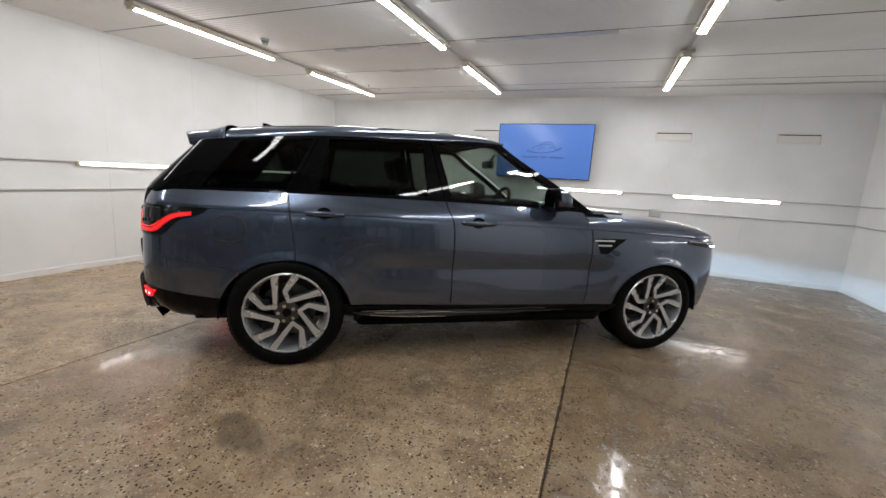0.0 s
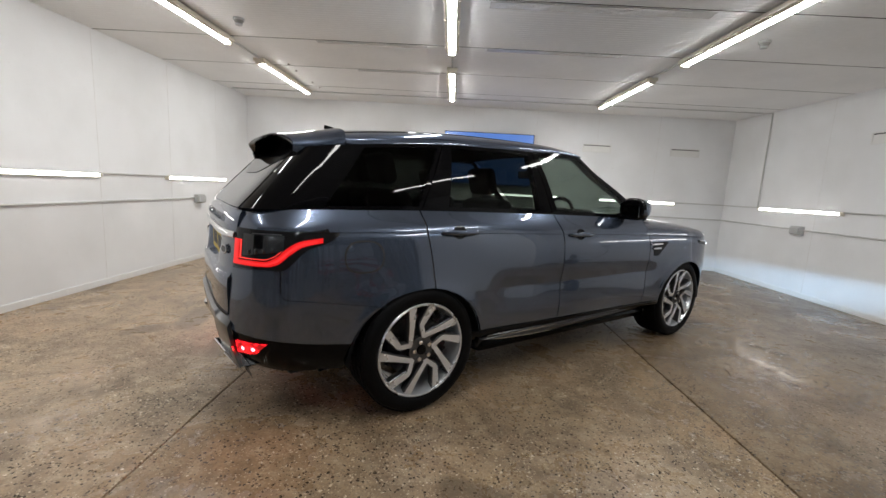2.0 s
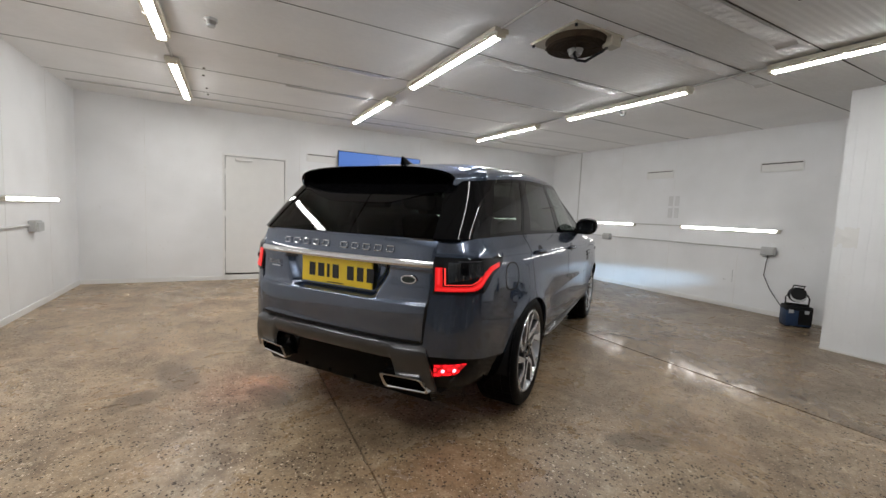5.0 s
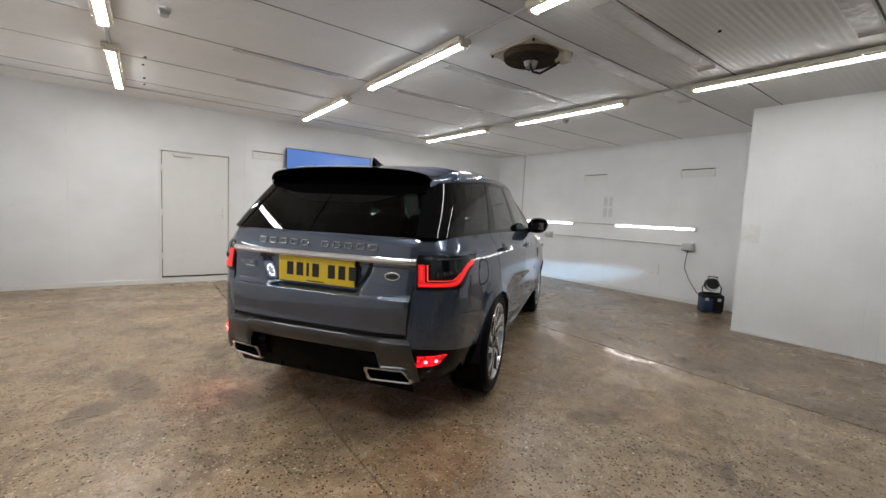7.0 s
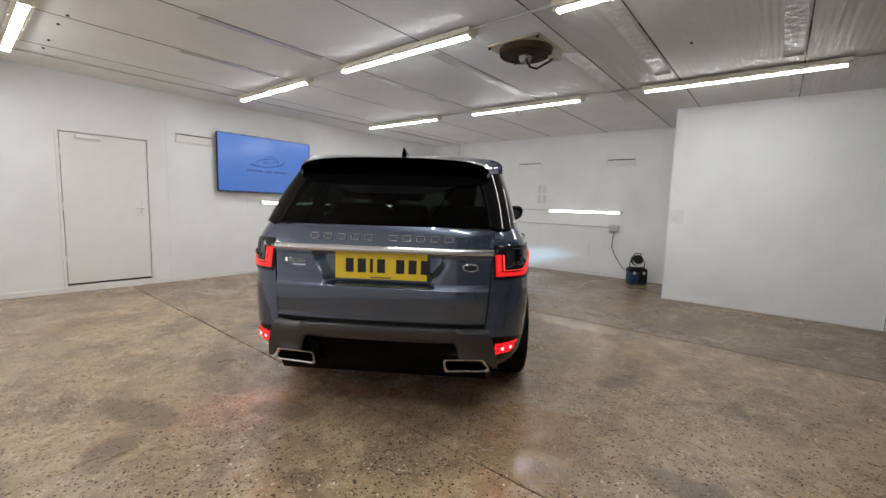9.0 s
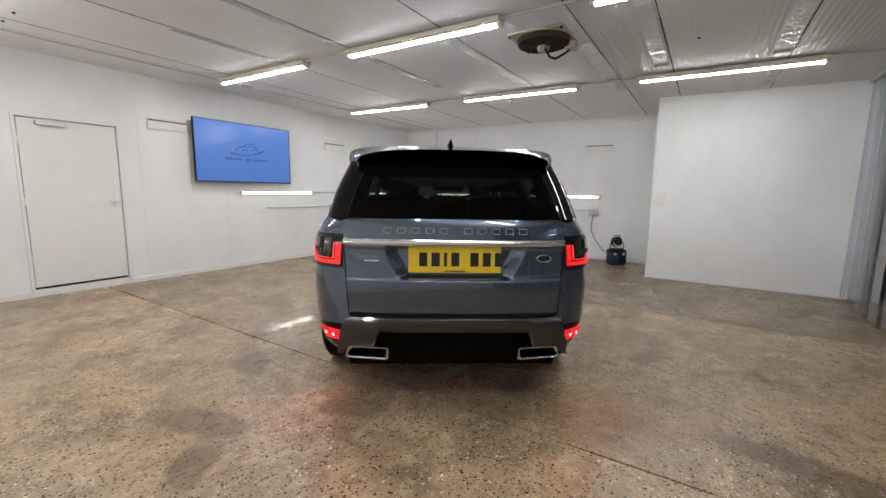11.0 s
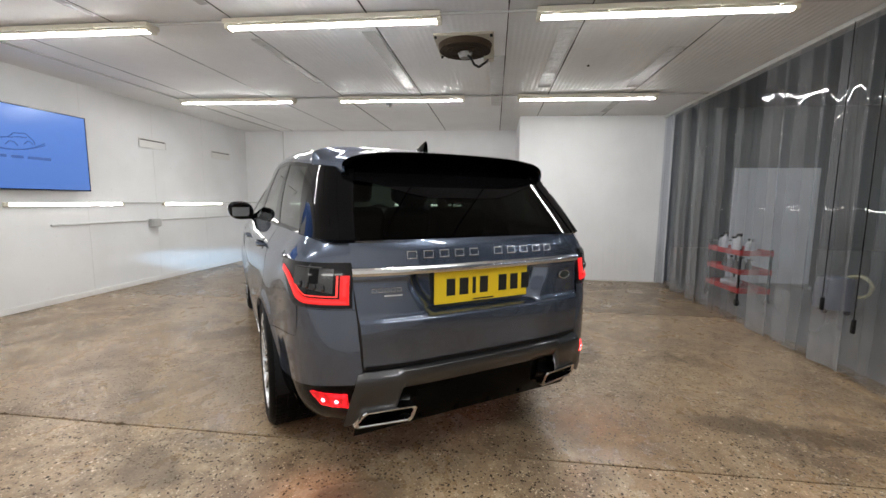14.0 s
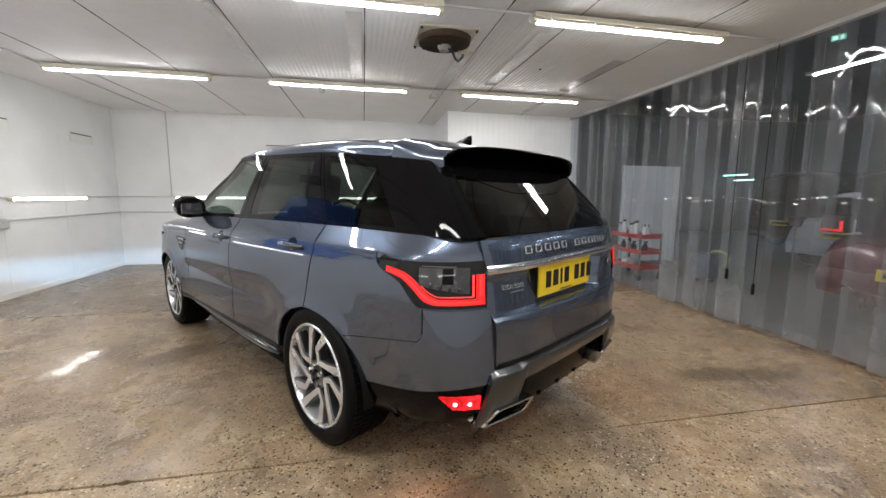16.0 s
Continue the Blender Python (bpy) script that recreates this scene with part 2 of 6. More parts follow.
    pale, tone = chips(80, w, 0.34, 0.10, 0.48, bare)
    base = mix(math_("MULTIPLY", pale, 0.85), base, mix(tone, (0.30, 0.20, 0.12), (0.64, 0.57, 0.47)))
    brown, _ = chips(47, w, 0.40, 0.08, 0.40, bare)
    base = mix(math_("MULTIPLY", brown, 0.75), base, (0.125, 0.080, 0.050))
    specks, spt = chips(135, warped(0.012, 90), 0.60, 0.10, 0.52, bare)
    base = mix(math_("MULTIPLY", specks, 0.9), base, mix(spt, (0.05, 0.036, 0.026), (0.55, 0.47, 0.36)))
    pits, _ = chips(74, warped(0.03, 30), 0.58, 0.06, 0.50, span(noise_tex(1.7, 5, 0.6), 0.40, 0.62, 0.55, 1.0))
    base = mix(math_("MULTIPLY", pits, 0.95), base, (0.034, 0.024, 0.016))
    holes, _ = chips(34, warped(0.05, 20), 0.30, 0.05, 0.24, span(noise_tex(1.2, 5, 0.6), 0.44, 0.62, 0.58, 1.0))
    base = mix(math_("MULTIPLY", holes, 0.9), base, (0.028, 0.020, 0.014))
    flints, flt = chips(52, warped(0.03, 40), 0.22, 0.06, 0.36, bare)
    base = mix(math_("MULTIPLY", flints, 0.9), base, mix(flt, (0.50, 0.43, 0.33), (0.74, 0.69, 0.60)))
    grease = span(fat, 0.54, 0.68)
    base = mix(math_("MULTIPLY", math_("MULTIPLY", grease, span(fine, 0.3, 0.58, 0.2, 1.0)), 0.55), base, (0.070, 0.052, 0.036))
    spots = math_("MULTIPLY", ovals(STAINS, 0.40, 0.13), span(fine, 0.36, 0.52, 0.55, 1.0))
    base = mix(math_("MULTIPLY", spots, 0.72), base, (0.088, 0.064, 0.042))
    base = mix(span(noise_tex(0.9, 4, 0.6, 0.6), 0.50, 0.66, 0, 0.30), base, mix(1.0, base, (1.16, 0.96, 0.84), "MULTIPLY"))
    base = mix(1.0, base, (tint * 1.05, tint, tint * 0.92), "MULTIPLY")
    L(base, b.inputs["Base Color"])
    damp = math_("MAXIMUM", span(noise_tex(0.8, 6, 0.62, 0.8), 0.52, 0.64, 0.0, 0.45), ovals(PUDDLES, 0.6))
    damp = math_("MULTIPLY", damp, span(fine, 0.41, 0.51, 0.12, 1.0))
    dry = span(math_("MAXIMUM", pits, holes), 0.0, 1.0, 1.0, 0.0)
    damp = math_("MULTIPLY", damp, dry)
    rm = N("ShaderNodeMix")
    L(damp, rm.inputs[0]), L(span(mid, 0.3, 0.7, 0.21, 0.42), rm.inputs[2])
    L(span(dry, 0.0, 1.0, 0.12, 0.56), b.inputs["Specular IOR Level"])
    rm.inputs[3].default_value = 0.045
    L(rm.outputs[0], b.inputs["Roughness"])
    bp = N("ShaderNodeBump")
    bp.inputs["Strength"].default_value, bp.inputs["Distance"].default_value = 0.8, 0.006
    high = math_("SUBTRACT", math_("ADD", math_("ADD", fine, math_("MULTIPLY", grit, 0.5)), math_("MULTIPLY", pale, 0.35)), math_("ADD", math_("MULTIPLY", math_("MAXIMUM", pits, holes), 0.8), math_("MULTIPLY", specks, 0.4)))
    L(high, bp.inputs["Height"])
    L(span(damp, 0.0, 1.0, 0.42, 0.05), bp.inputs["Strength"])
    L(bp.outputs[0], b.inputs["Normal"])
    return mat


def white_panel():
    """White-faced insulated wall sheet: faint vertical ribs, waves, scuffs near the floor."""
    mat, nt, b = material("white_wall_sheet")
    N, L = nt.nodes.new, nt.links.new
    tc = N("ShaderNodeTexCoord")
    n1 = N("ShaderNodeTexNoise")
    n1.inputs["Scale"].default_value, n1.inputs["Detail"].default_value = 1.3, 6
    L(tc.outputs["Object"], n1.inputs["Vector"])
    n2 = N("ShaderNodeTexNoise")
    n2.inputs["Scale"].default_value, n2.inputs["Detail"].default_value = 28, 4
    L(tc.outputs["Object"], n2.inputs["Vector"])
    cr = N("ShaderNodeValToRGB")
    cr.color_ramp.elements[0].position, cr.color_ramp.elements[1].position = 0.3, 0.62
    cr.color_ramp.elements[0].color, cr.color_ramp.elements[1].color = (0.758, 0.766, 0.775, 1), (0.835, 0.846, 0.862, 1)
    L(n1.outputs["Fac"], cr.inputs[0])
    sc = N("ShaderNodeValToRGB")
    sc.color_ramp.elements[0].position, sc.color_ramp.elements[1].position = 0.68, 0.78
    sc.color_ramp.elements[0].color, sc.color_ramp.elements[1].color = (0, 0, 0, 1), (0.35, 0.35, 0.35, 1)
    L(n2.outputs["Fac"], sc.inputs[0])
    mx = N("ShaderNodeMixRGB")
    mx.inputs[2].default_value = (0.58, 0.55, 0.50, 1)
    L(sc.outputs[0], mx.inputs[0]), L(cr.outputs[0], mx.inputs[1])
    L(mx.outputs[0], b.inputs["Base Color"])
    b.inputs["Roughness"].default_value = 0.42
    bp = N("ShaderNodeBump")
    bp.inputs["Strength"].default_value, bp.inputs["Distance"].default_value = 0.12, 0.01
    L(n1.outputs["Fac"], bp.inputs["Height"])
    L(bp.outputs[0], b.inputs["Normal"])
    return mat


def car_paint():
    """Blue-grey metallic under clear lacquer."""
    mat, nt, b = material("blue_metallic_paint")
    N, L = nt.nodes.new, nt.links.new
    tc = N("ShaderNodeTexCoord")
    v = N("ShaderNodeTexVoronoi")
    v.inputs["Scale"].default_value = 900
    L(tc.outputs["Object"], v.inputs["Vector"])
    cr = N("ShaderNodeMixRGB")
    cr.inputs[1].default_value, cr.inputs[2].default_value = (0.051, 0.067, 0.101, 1), (0.097, 0.124, 0.179, 1)
    L(v.outputs["Color"], cr.inputs[0])
    L(cr.outputs[0], b.inputs["Base Color"])
    b.inputs["Metallic"].default_value = 0.72
    b.inputs["Roughness"].default_value = 0.26
    b.inputs["Specular IOR Level"].default_value = 0.2
    b.inputs["Specular Tint"].default_value = (0.22, 0.27, 0.36, 1)
    b.inputs["Coat Weight"].default_value = 1.0
    b.inputs["Coat Roughness"].default_value = 0.015
    b.inputs["Coat IOR"].default_value = 1.7
    return mat


# east bay's tint holds browner concrete plus weaker light past the lamp row
CONCRETE = [concrete(1.22, "worn_concrete_pale"), concrete(1.02, "worn_concrete_dark"), concrete(0.74)]
WHITE, PAINT = white_panel(), car_paint()
CEIL_GREY = plain("grey_ribbed_sheet", (0.71, 0.71, 0.70), 0.58, vary=0.12, scale=1.2, bump=0.08, bump_scale=3, spec=0.18)
CEIL = plain("white_ceiling_sheet", (0.83, 0.83, 0.83), 0.60, vary=0.10, scale=1.5, bump=0.06, bump_scale=3, spec=0.22)
TRIM = plain("white_trim", (0.78, 0.78, 0.77), 0.4, vary=0.05)
TRAY = plain("lamp_tray", (0.70, 0.66, 0.55), 0.45, vary=0.08)
PIPE = plain("grey_conduit", (0.55, 0.55, 0.54), 0.45, vary=0.1)
GREYBOX = plain("grey_plastic_box", (0.45, 0.46, 0.46), 0.5)
FANGREY = plain("dusty_fan_grey", (0.26, 0.255, 0.245), 0.55, vary=0.25, scale=20)
DARKGAP = plain("dark_joint", (0.035, 0.03, 0.025), 0.9, vary=0.3)
TUBELIGHT = glow("ceiling_tube_light", (1.0, 0.995, 0.970), TUBE)
STRIPLIGHT = glow("wall_strip_light", (1.0, 0.97, 0.93), STRIP)
BLACK = plain("gloss_black", (0.003, 0.003, 0.0035), 0.03, vary=0.3, spec=0.13)
SOOT = plain("deep_black_plastic", (0.002, 0.002, 0.002), 0.15, vary=0.2, spec=0.05)
DAYLAMP = glow("white_day_lamp", (0.85, 0.93, 1.0), 4.0)
RUBBER = plain("tyre_rubber", (0.0045, 0.0045, 0.005), 0.5, vary=0.3, bump=0.2, bump_scale=90, spec=0.08)
MATTBLACK = plain("matt_black_plastic", (0.007, 0.007, 0.008), 0.5, vary=0.2, bump=0.1, bump_scale=200, spec=0.2)
MIRROR = plain("silvered_glass", (0.16, 0.165, 0.17), 0.02, metal=1.0, vary=0.01)
CHROME = plain("satin_chrome", (0.72, 0.73, 0.74), 0.18, metal=1.0, vary=0.03)
SILVER = plain("machined_alloy", (0.74, 0.76, 0.80), 0.28, metal=0.72, vary=0.05)
GUNMETAL = plain("dark_grey_alloy", (0.10, 0.10, 0.105), 0.38, metal=0.8, vary=0.1)
SKID = plain("atlas_grey_paint", (0.052, 0.054, 0.058), 0.34, metal=0.8, vary=0.05, coat=0.8)
STEPGREY = plain("step_blade_grey", (0.010, 0.010, 0.012), 0.30, metal=0.0, vary=0.08, coat=0.3)
DARKGLASS = pane("privacy_glass", (0.085, 0.098, 0.088), 1.24)
BACKGLASS = pane("dark_back_glass", (0.048, 0.060, 0.053), 1.24)
CLEARGLASS = pane("clear_car_glass", (0.43, 0.49, 0.455))
REDLENS = plain("dark_red_lens", (0.05, 0.006, 0.008), 0.08, vary=0.2, coat=1.0)
SMOKELENS = plain("smoked_lens", (0.010, 0.010, 0.011), 0.06, vary=0.3, spec=0.3)
CELLGREY = plain("grey_lens_cell", (0.030, 0.032, 0.034), 0.20, metal=0.4, vary=0.5, scale=40, coat=0.6)
REDHOT = glow("red_light_line", (1.0, 0.05, 0.04), 1.5, (0.4, 0.01, 0.01))
REDGLOW = glow("red_tail_light", (1.0, 0.010, 0.013), 0.58, (0.4, 0.01, 0.01))
def fog_glow():
    """Ribbed red lens with hot cells."""
    mat = glow("red_fog_light", (1.0, 0.012, 0.02), 1.0, (0.3, 0.005, 0.008))
    nt = mat.node_tree
    tc, v, r = nt.nodes.new("ShaderNodeTexCoord"), nt.nodes.new("ShaderNodeTexVoronoi"), nt.nodes.new("ShaderNodeMapRange")
    v.inputs["Scale"].default_value = 42
    nt.links.new(tc.outputs["Object"], v.inputs["Vector"])
    nt.links.new(v.outputs["Distance"], r.inputs["Value"])
    r.inputs["From Min"].default_value, r.inputs["From Max"].default_value = 0.0, 0.6
    r.inputs["To Min"].default_value, r.inputs["To Max"].default_value = 3.2, 0.35
    nt.links.new(r.outputs[0], nt.nodes["Principled BSDF"].inputs["Emission Strength"])
    return mat


REDCORE = glow("red_light_core", (1.0, 0.032, 0.034), 1.0, (0.4, 0.01, 0.01))
FOGGLOW = fog_glow()
FOGHOT = glow("red_fog_bulb", (1.0, 0.008, 0.010), 130.0, (0.4, 0.01, 0.01))
PLATE = plain("yellow_plate", (0.82, 0.58, 0.02), 0.35, vary=0.03, coat=0.3)
INK = plain("black_ink", (0.012, 0.012, 0.012), 0.4)
# cabin colours are sunk to near black for the shade behind the glass
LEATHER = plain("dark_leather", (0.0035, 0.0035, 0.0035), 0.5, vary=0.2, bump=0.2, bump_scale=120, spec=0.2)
HEADLINER = plain("headliner_shaded", (0.010, 0.010, 0.010), 0.9, vary=0.1, spec=0.1)

# ---- the room ----
WX, EX, NY, SY, JX, JY = -5.03, 4.19, 8.80, 0.52, 2.80, 2.86     # west, east, north, south; the boxed-out corner


def ceil_z(y):
    return 2.80 + 0.0105 * (y - 2.8)


H = 3.05


def slab(name, rows, mat, label="", shade=False):
    ob = part(name, boxes(*rows), mat)
    return tagged(ob, label, name.split("_")[0], kind="structure")


slab("wall_west", [(WX - 0.15, WX, SY - 0.15, NY + 0.15, -0.05, H)], WHITE, "white sheet-clad wall with faint vertical ribs")
# the north wall, with the doorway cut through it
DX0, DX1, DZ = -3.10, -2.15, 2.12
slab("wall_north", [(WX, DX0, NY, NY + 0.15, -0.05, H), (DX1, EX, NY, NY + 0.15, -0.05, H), (DX0, DX1, NY, NY + 0.15, DZ, H)], WHITE, "white sheet-clad wall with a door and a screen")
slab("wall_east", [(EX, EX + 0.15, JY, NY + 0.15, -0.05, H)], WHITE, "white sheet-clad wall with lamps and conduit")
slab("wall_corner", [(JX, EX + 0.15, SY - 0.15, JY, -0.05, H)], WHITE, "white boxed-out corner of ribbed sheet")

# ceiling: sheets with a tilt, thin joints between them
cb = bmesh.new()
edges_y = [0.37, 1.52, 2.58, 3.19, 4.30, 5.45, 6.53, 7.68, 8.95]
for y0, y1 in zip(edges_y, edges_y[1:]):
    ribs = max(int((y1 - y0) / 0.05), 1)
    fine = y0 < 5.4
    ys = [y0 + 0.004 + (y1 - y0 - 0.008) * i / (ribs * 2) for i in range(ribs * 2 + 1)]
    lo = [[cb.verts.new((x, y, ceil_z(y) + ((0.0026 if y1 < 3.5 else 0.0017) if fine and i % 2 else 0.0))) for i, y in enumerate(ys)] for x in (WX - 0.1, EX + 0.1)]
    for i in range(len(ys) - 1):
        cb.faces.new((lo[0][i], lo[0][i + 1], lo[1][i + 1], lo[1][i])).material_index = 1 if y1 < 3.5 else 0
box(cb, WX - 0.1, EX + 0.1, 0.37, 8.95, H - 0.02, H + 0.05)
ceiling = part("ceiling", cb, CEIL)
ceiling.data.materials.append(CEIL_GREY)
tagged(ceiling, "white ribbed sheet ceiling with open joints and foil tape", "ceiling", kind="structure")
jb = bmesh.new()
for y in edges_y[1:-1]:
    rnd = random.Random(int(y * 100))
    x = WX
    while x < EX:
        x1 = min(x + rnd.uniform(0.25, 0.7), EX)
        wd = rnd.uniform(0.0035, 0.0075)
        box(jb, x, x1, y - wd, y + wd, ceil_z(y) - 0.0012, ceil_z(y) + 0.02)
        x = x1
tagged(part("trim_joints", jb, DARKGAP), "dark open joints between the ceiling sheets", "joint", kind="structure")

# floor: a dark bed with three concrete bays whose worn edges leave open joints
bed = part("floor", boxes((WX - 0.1, EX + 0.1, SY - 0.2, NY + 0.1, -0.3, -0.02)), DARKGAP)
tagged(bed, "worn brown exposed-aggregate concrete floor in bays", "floor", kind="structure")


WEST_JOINT = -2.405


def bay(x0, x1, y0, y1, seed, mat):
    rnd = random.Random(seed)
    n = 220
    wig = lambda: rnd.uniform(0.001, 0.006) + (rnd.uniform(0.003, 0.014) if rnd.random() < 0.10 else 0)
    tight = lambda x, y: 0.45 if x == WEST_JOINT and y < 5.2 else 1.0      # half filled towards the curtain
    left = [(x0 + wig() * tight(x0, y), y) for y in (lerp(y0, y1, i / n) for i in range(n + 1))]
    right = [(x1 - wig() * tight(x1, y), y) for y in (lerp(y0, y1, i / n) for i in range(n + 1))]
    verts, faces = [], []
    for (a, y), (c, _) in zip(left, right):
        verts += [(a, y, -0.02), (a + 0.004, y, -0.001), (a + 0.012, y, 0.0), (c - 0.012, y, 0.0), (c - 0.004, y, -0.001), (c, y, -0.02)]
    for i in range(n):
        for k in range(5):
            faces.append((i * 6 + k, i * 6 + k + 1, i * 6 + 6 + k + 1, i * 6 + 6 + k))
    return link("slab", verts, faces, mat, bed, shade=False)


for k, (x0, x1) in enumerate(((WX - 0.1, WEST_JOINT), (WEST_JOINT, 0.645), (0.645, EX + 0.1))):
    if k == 2:
        bay(x0, x1, SY - 0.2, 4.54, 5, CONCRETE[2]), bay(x0, x1, 4.544, NY + 0.1, 6, CONCRETE[2])
    else:
        bay(x0, x1, SY - 0.2, NY + 0.1, k, CONCRETE[k])


# ---- ceiling tube lamps ----
def batten(name, length, w, h, light, label, category, group, lip=0.40):
    """Runs along its own x, hangs below z = 0."""
    root = thing(name, Matrix(), label, category, group)
    part("tray", boxes((-length / 2, length / 2, -w / 2, w / 2, -0.42 * h, 0, 0.004), (-length / 2, length / 2, -(lip + 0.02) * w, (lip + 0.02) * w, -0.58 * h, -0.42 * h, 0.002)), TRAY, root)
    bm = bmesh.new()
    n = 10
    rings = []
    for x in (-length / 2 + 0.03, length / 2 - 0.03):
        rings.append([bm.verts.new((x, lip * w * math.cos(math.pi * i / n), -0.55 * h - 0.19 * h * math.sin(math.pi * i / n))) for i in range(n + 1)])
    for i in range(n):
        bm.faces.new((rings[0][i], rings[1][i], rings[1][i + 1], rings[0][i + 1]))
    part("diffuser", bm, light, root, "lit white diffuser", shade=True)
    for s in (-1, 1):
        bm = bmesh.new()
        box(bm, -0.018, 0.018, -(lip + 0.03) * w, (lip + 0.03) * w, -0.80 * h, -0.3 * h, 0.006)
        o = part("end_cap", bm, TRAY, root)
        o.location.x = s * (length / 2 - 0.016)
    for i in range(5):
        o = part("clip", boxes((-0.012, 0.012, -0.53 * w, 0.53 * w, -0.5 * h, -0.2 * h, 0.002)), TRAY, root)
        o.location.x = lerp(-0.42, 0.42, i / 4) * length
    return root


lamp = batten("tube_lamp", 1.80, 0.135, 0.092, TUBELIGHT, "lit white tube lamp fixed to the ceiling", "ceiling lamp", "ceiling tube lamps", 0.27)
rows = [(x, y) for x in (1.375, -1.125, -3.57) for y in (2.08, 4.61, 7.09)]
for i, (x, y) in enumerate(rows):
    m = Matrix.Translation((x, y, ceil_z(y) - 0.012)) @ Euler((radians(0.6), 0, 0)).to_matrix().to_4x4() @ pose(0, 0, 0, 0, 0, 90)
    if i == 0:
        lamp.matrix_world = m
    else:
        copy_thing(lamp, m)

strip = batten("strip_lamp", 1.50, 0.055, 0.06, STRIPLIGHT, "lit white strip lamp fixed to the wall", "wall lamp", "wall strip lamps", 0.36)
spots = [(WX, 4.65, 90), (WX, 7.22, 90), (EX, 4.67, -90), (EX, 7.10, -90), (2.51, NY, 0), (0.27, NY, 0)]
for i, (x, y, a) in enumerate(spots):
    m = Matrix.Translation((x, y, 1.265)) @ pose(0, 0, 0, 0, 0, a + 180) @ pose(0, 0, 0, 90, 0, 0) @ pose(0, 0, 0, 0, 0, 0)
    if i == 0:
        strip.matrix_world = m
    else:
        copy_thing(strip, m)


def run(name, pts, r, label, category="conduit"):
    v, f = tube(pts, r, 8)
    return tagged(link(name, v, f, PIPE, shade=True, sharp=40), label, category)


for x in (1.375, -1.125, -3.57):
    run("conduit", [(x + 0.0, y, ceil_z(y) - 0.014) for y in (0.55, 3, 6, 8.0)], 0.011, "grey conduit along a row of ceiling lamps")
run("conduit", [(-0.4, NY - 0.014, 1.285), (EX - 0.014, NY - 0.014, 1.285), (EX - 0.014, 3.9, 1.285)], 0.011, "grey conduit between the wall lamps")
run("conduit", [(WX + 0.014, SY, 1.28), (WX + 0.014, 8.0, 1.29)], 0.011, "grey conduit between the wall lamps")
run("conduit", [(WX + 0.014, SY, 0.96), (WX + 0.014, 7.1, 0.97)], 0.012, "grey conduit to a socket on the wall")
run("conduit", [(0.0, NY - 0.014, 1.0), (EX - 0.014, NY - 0.014, 1.0), (EX - 0.014, 4.05, 0.985)], 0.012, "grey conduit between sockets on the walls")
run("conduit", [(EX - 0.014, 7.9, 1.29), (EX - 0.014, 7.9, ceil_z(7.9) - 0.02), (EX - 0.2, 7.98, ceil_z(8) - 0.012), (WX + 0.1, 8.1, ceil_z(8.1) - 0.012)], 0.010, "grey conduit up the wall and along the ceiling")


def socket(m):
    root = thing("socket_box", m, "grey weatherproof socket box on the wall", "socket", "wall sockets")
    part("body", boxes((-0.09, 0.09, -0.075, 0, -0.065, 0.065, 0.012)), GREYBOX, root)
    part("lid", boxes((-0.08, 0.08, -0.095, -0.072, -0.055, 0.045, 0.008)), GREYBOX, root)
    return root


socket(pose(WX, 7.18, 0.96, 0, 0, 90))
socket(pose(EX, 4.03, 0.965, 0, 0, -90))
socket(pose(EX, 7.0, 0.985, 0, 0, -90))
socket(pose(1.55, NY, 0.96, 0, 0, 0))


def vent(m):
    """A closed letterbox vent: a thin frame, a flap, a dark slit on top."""
    root = thing("wall_vent", m, "white rectangular wall vent with a dark slit", "vent", "wall vents")
    part("frame", boxes((-0.27, 0.27, -0.016, 0, -0.075, -0.060), (-0.27, 0.27, -0.016, 0, 0.060, 0.075), (-0.27, -0.255, -0.016, 0, -0.06, 0.06), (0.255, 0.27, -0.016, 0, -0.06, 0.06), bevel=0.002), TRIM, root)
    part("flap", boxes((-0.253, 0.253, -0.012, -0.002, -0.058, 0.044, 0.002)), TRIM, root)
    part("slit", boxes((-0.253, 0.253, -0.006, -0.001, 0.046, 0.059)), DARKGAP, root)
    return root


for x, y, a in ((-1.51, NY, 0), (1.66, NY, 0), (3.32, NY, 0), (EX, 5.92, -90), (EX, 4.0, -90)):
    vent(pose(x, y, 2.225, 0, 0, a))

# door in the north wall
door = thing("door_1", pose(DX0, NY, 0), "closed white flush door in the wall", "door", kind="structure")
DW = DX1 - DX0
part("leaf", boxes((0.008, DW - 0.008, 0.004, 0.048, 0.115, DZ - 0.008, 0.003)), TRIM, door)
part("threshold", boxes((0, DW, 0.006, 0.14, -0.05, 0.085, 0.004)), TRIM, door)
part("stop", boxes((0, DW, 0.055, 0.14, 0.0, DZ)), DARKGAP, door)
part("frame", boxes((-0.035, -0.002, -0.014, 0, 0.0, DZ + 0.03), (DW + 0.002, DW + 0.035, -0.014, 0, 0.0, DZ + 0.03), (-0.002, DW + 0.002, -0.014, 0, DZ + 0.002, DZ + 0.03), bevel=0.003), TRIM, door)
part("closer", boxes((0.16, 0.42, -0.05, 0.004, DZ - 0.075, DZ - 0.03, 0.006)), TRIM, door, "white door closer")
part("arm", boxes((0.2, 0.46, -0.035, -0.02, DZ - 0.022, DZ - 0.010, 0.002)), TRIM, door)
bm = boxes((DW - 0.095, DW - 0.05, -0.012, 0.004, 1.06, 1.26, 0.004))
box(bm, DW - 0.085, DW - 0.06, -0.05, -0.012, 1.13, 1.16, 0.005)
box(bm, DW - 0.16, DW - 0.06, -0.055, -0.035, 1.135, 1.155, 0.006)
part("handle", bm, TRIM, door, "white lever handle on a plate")
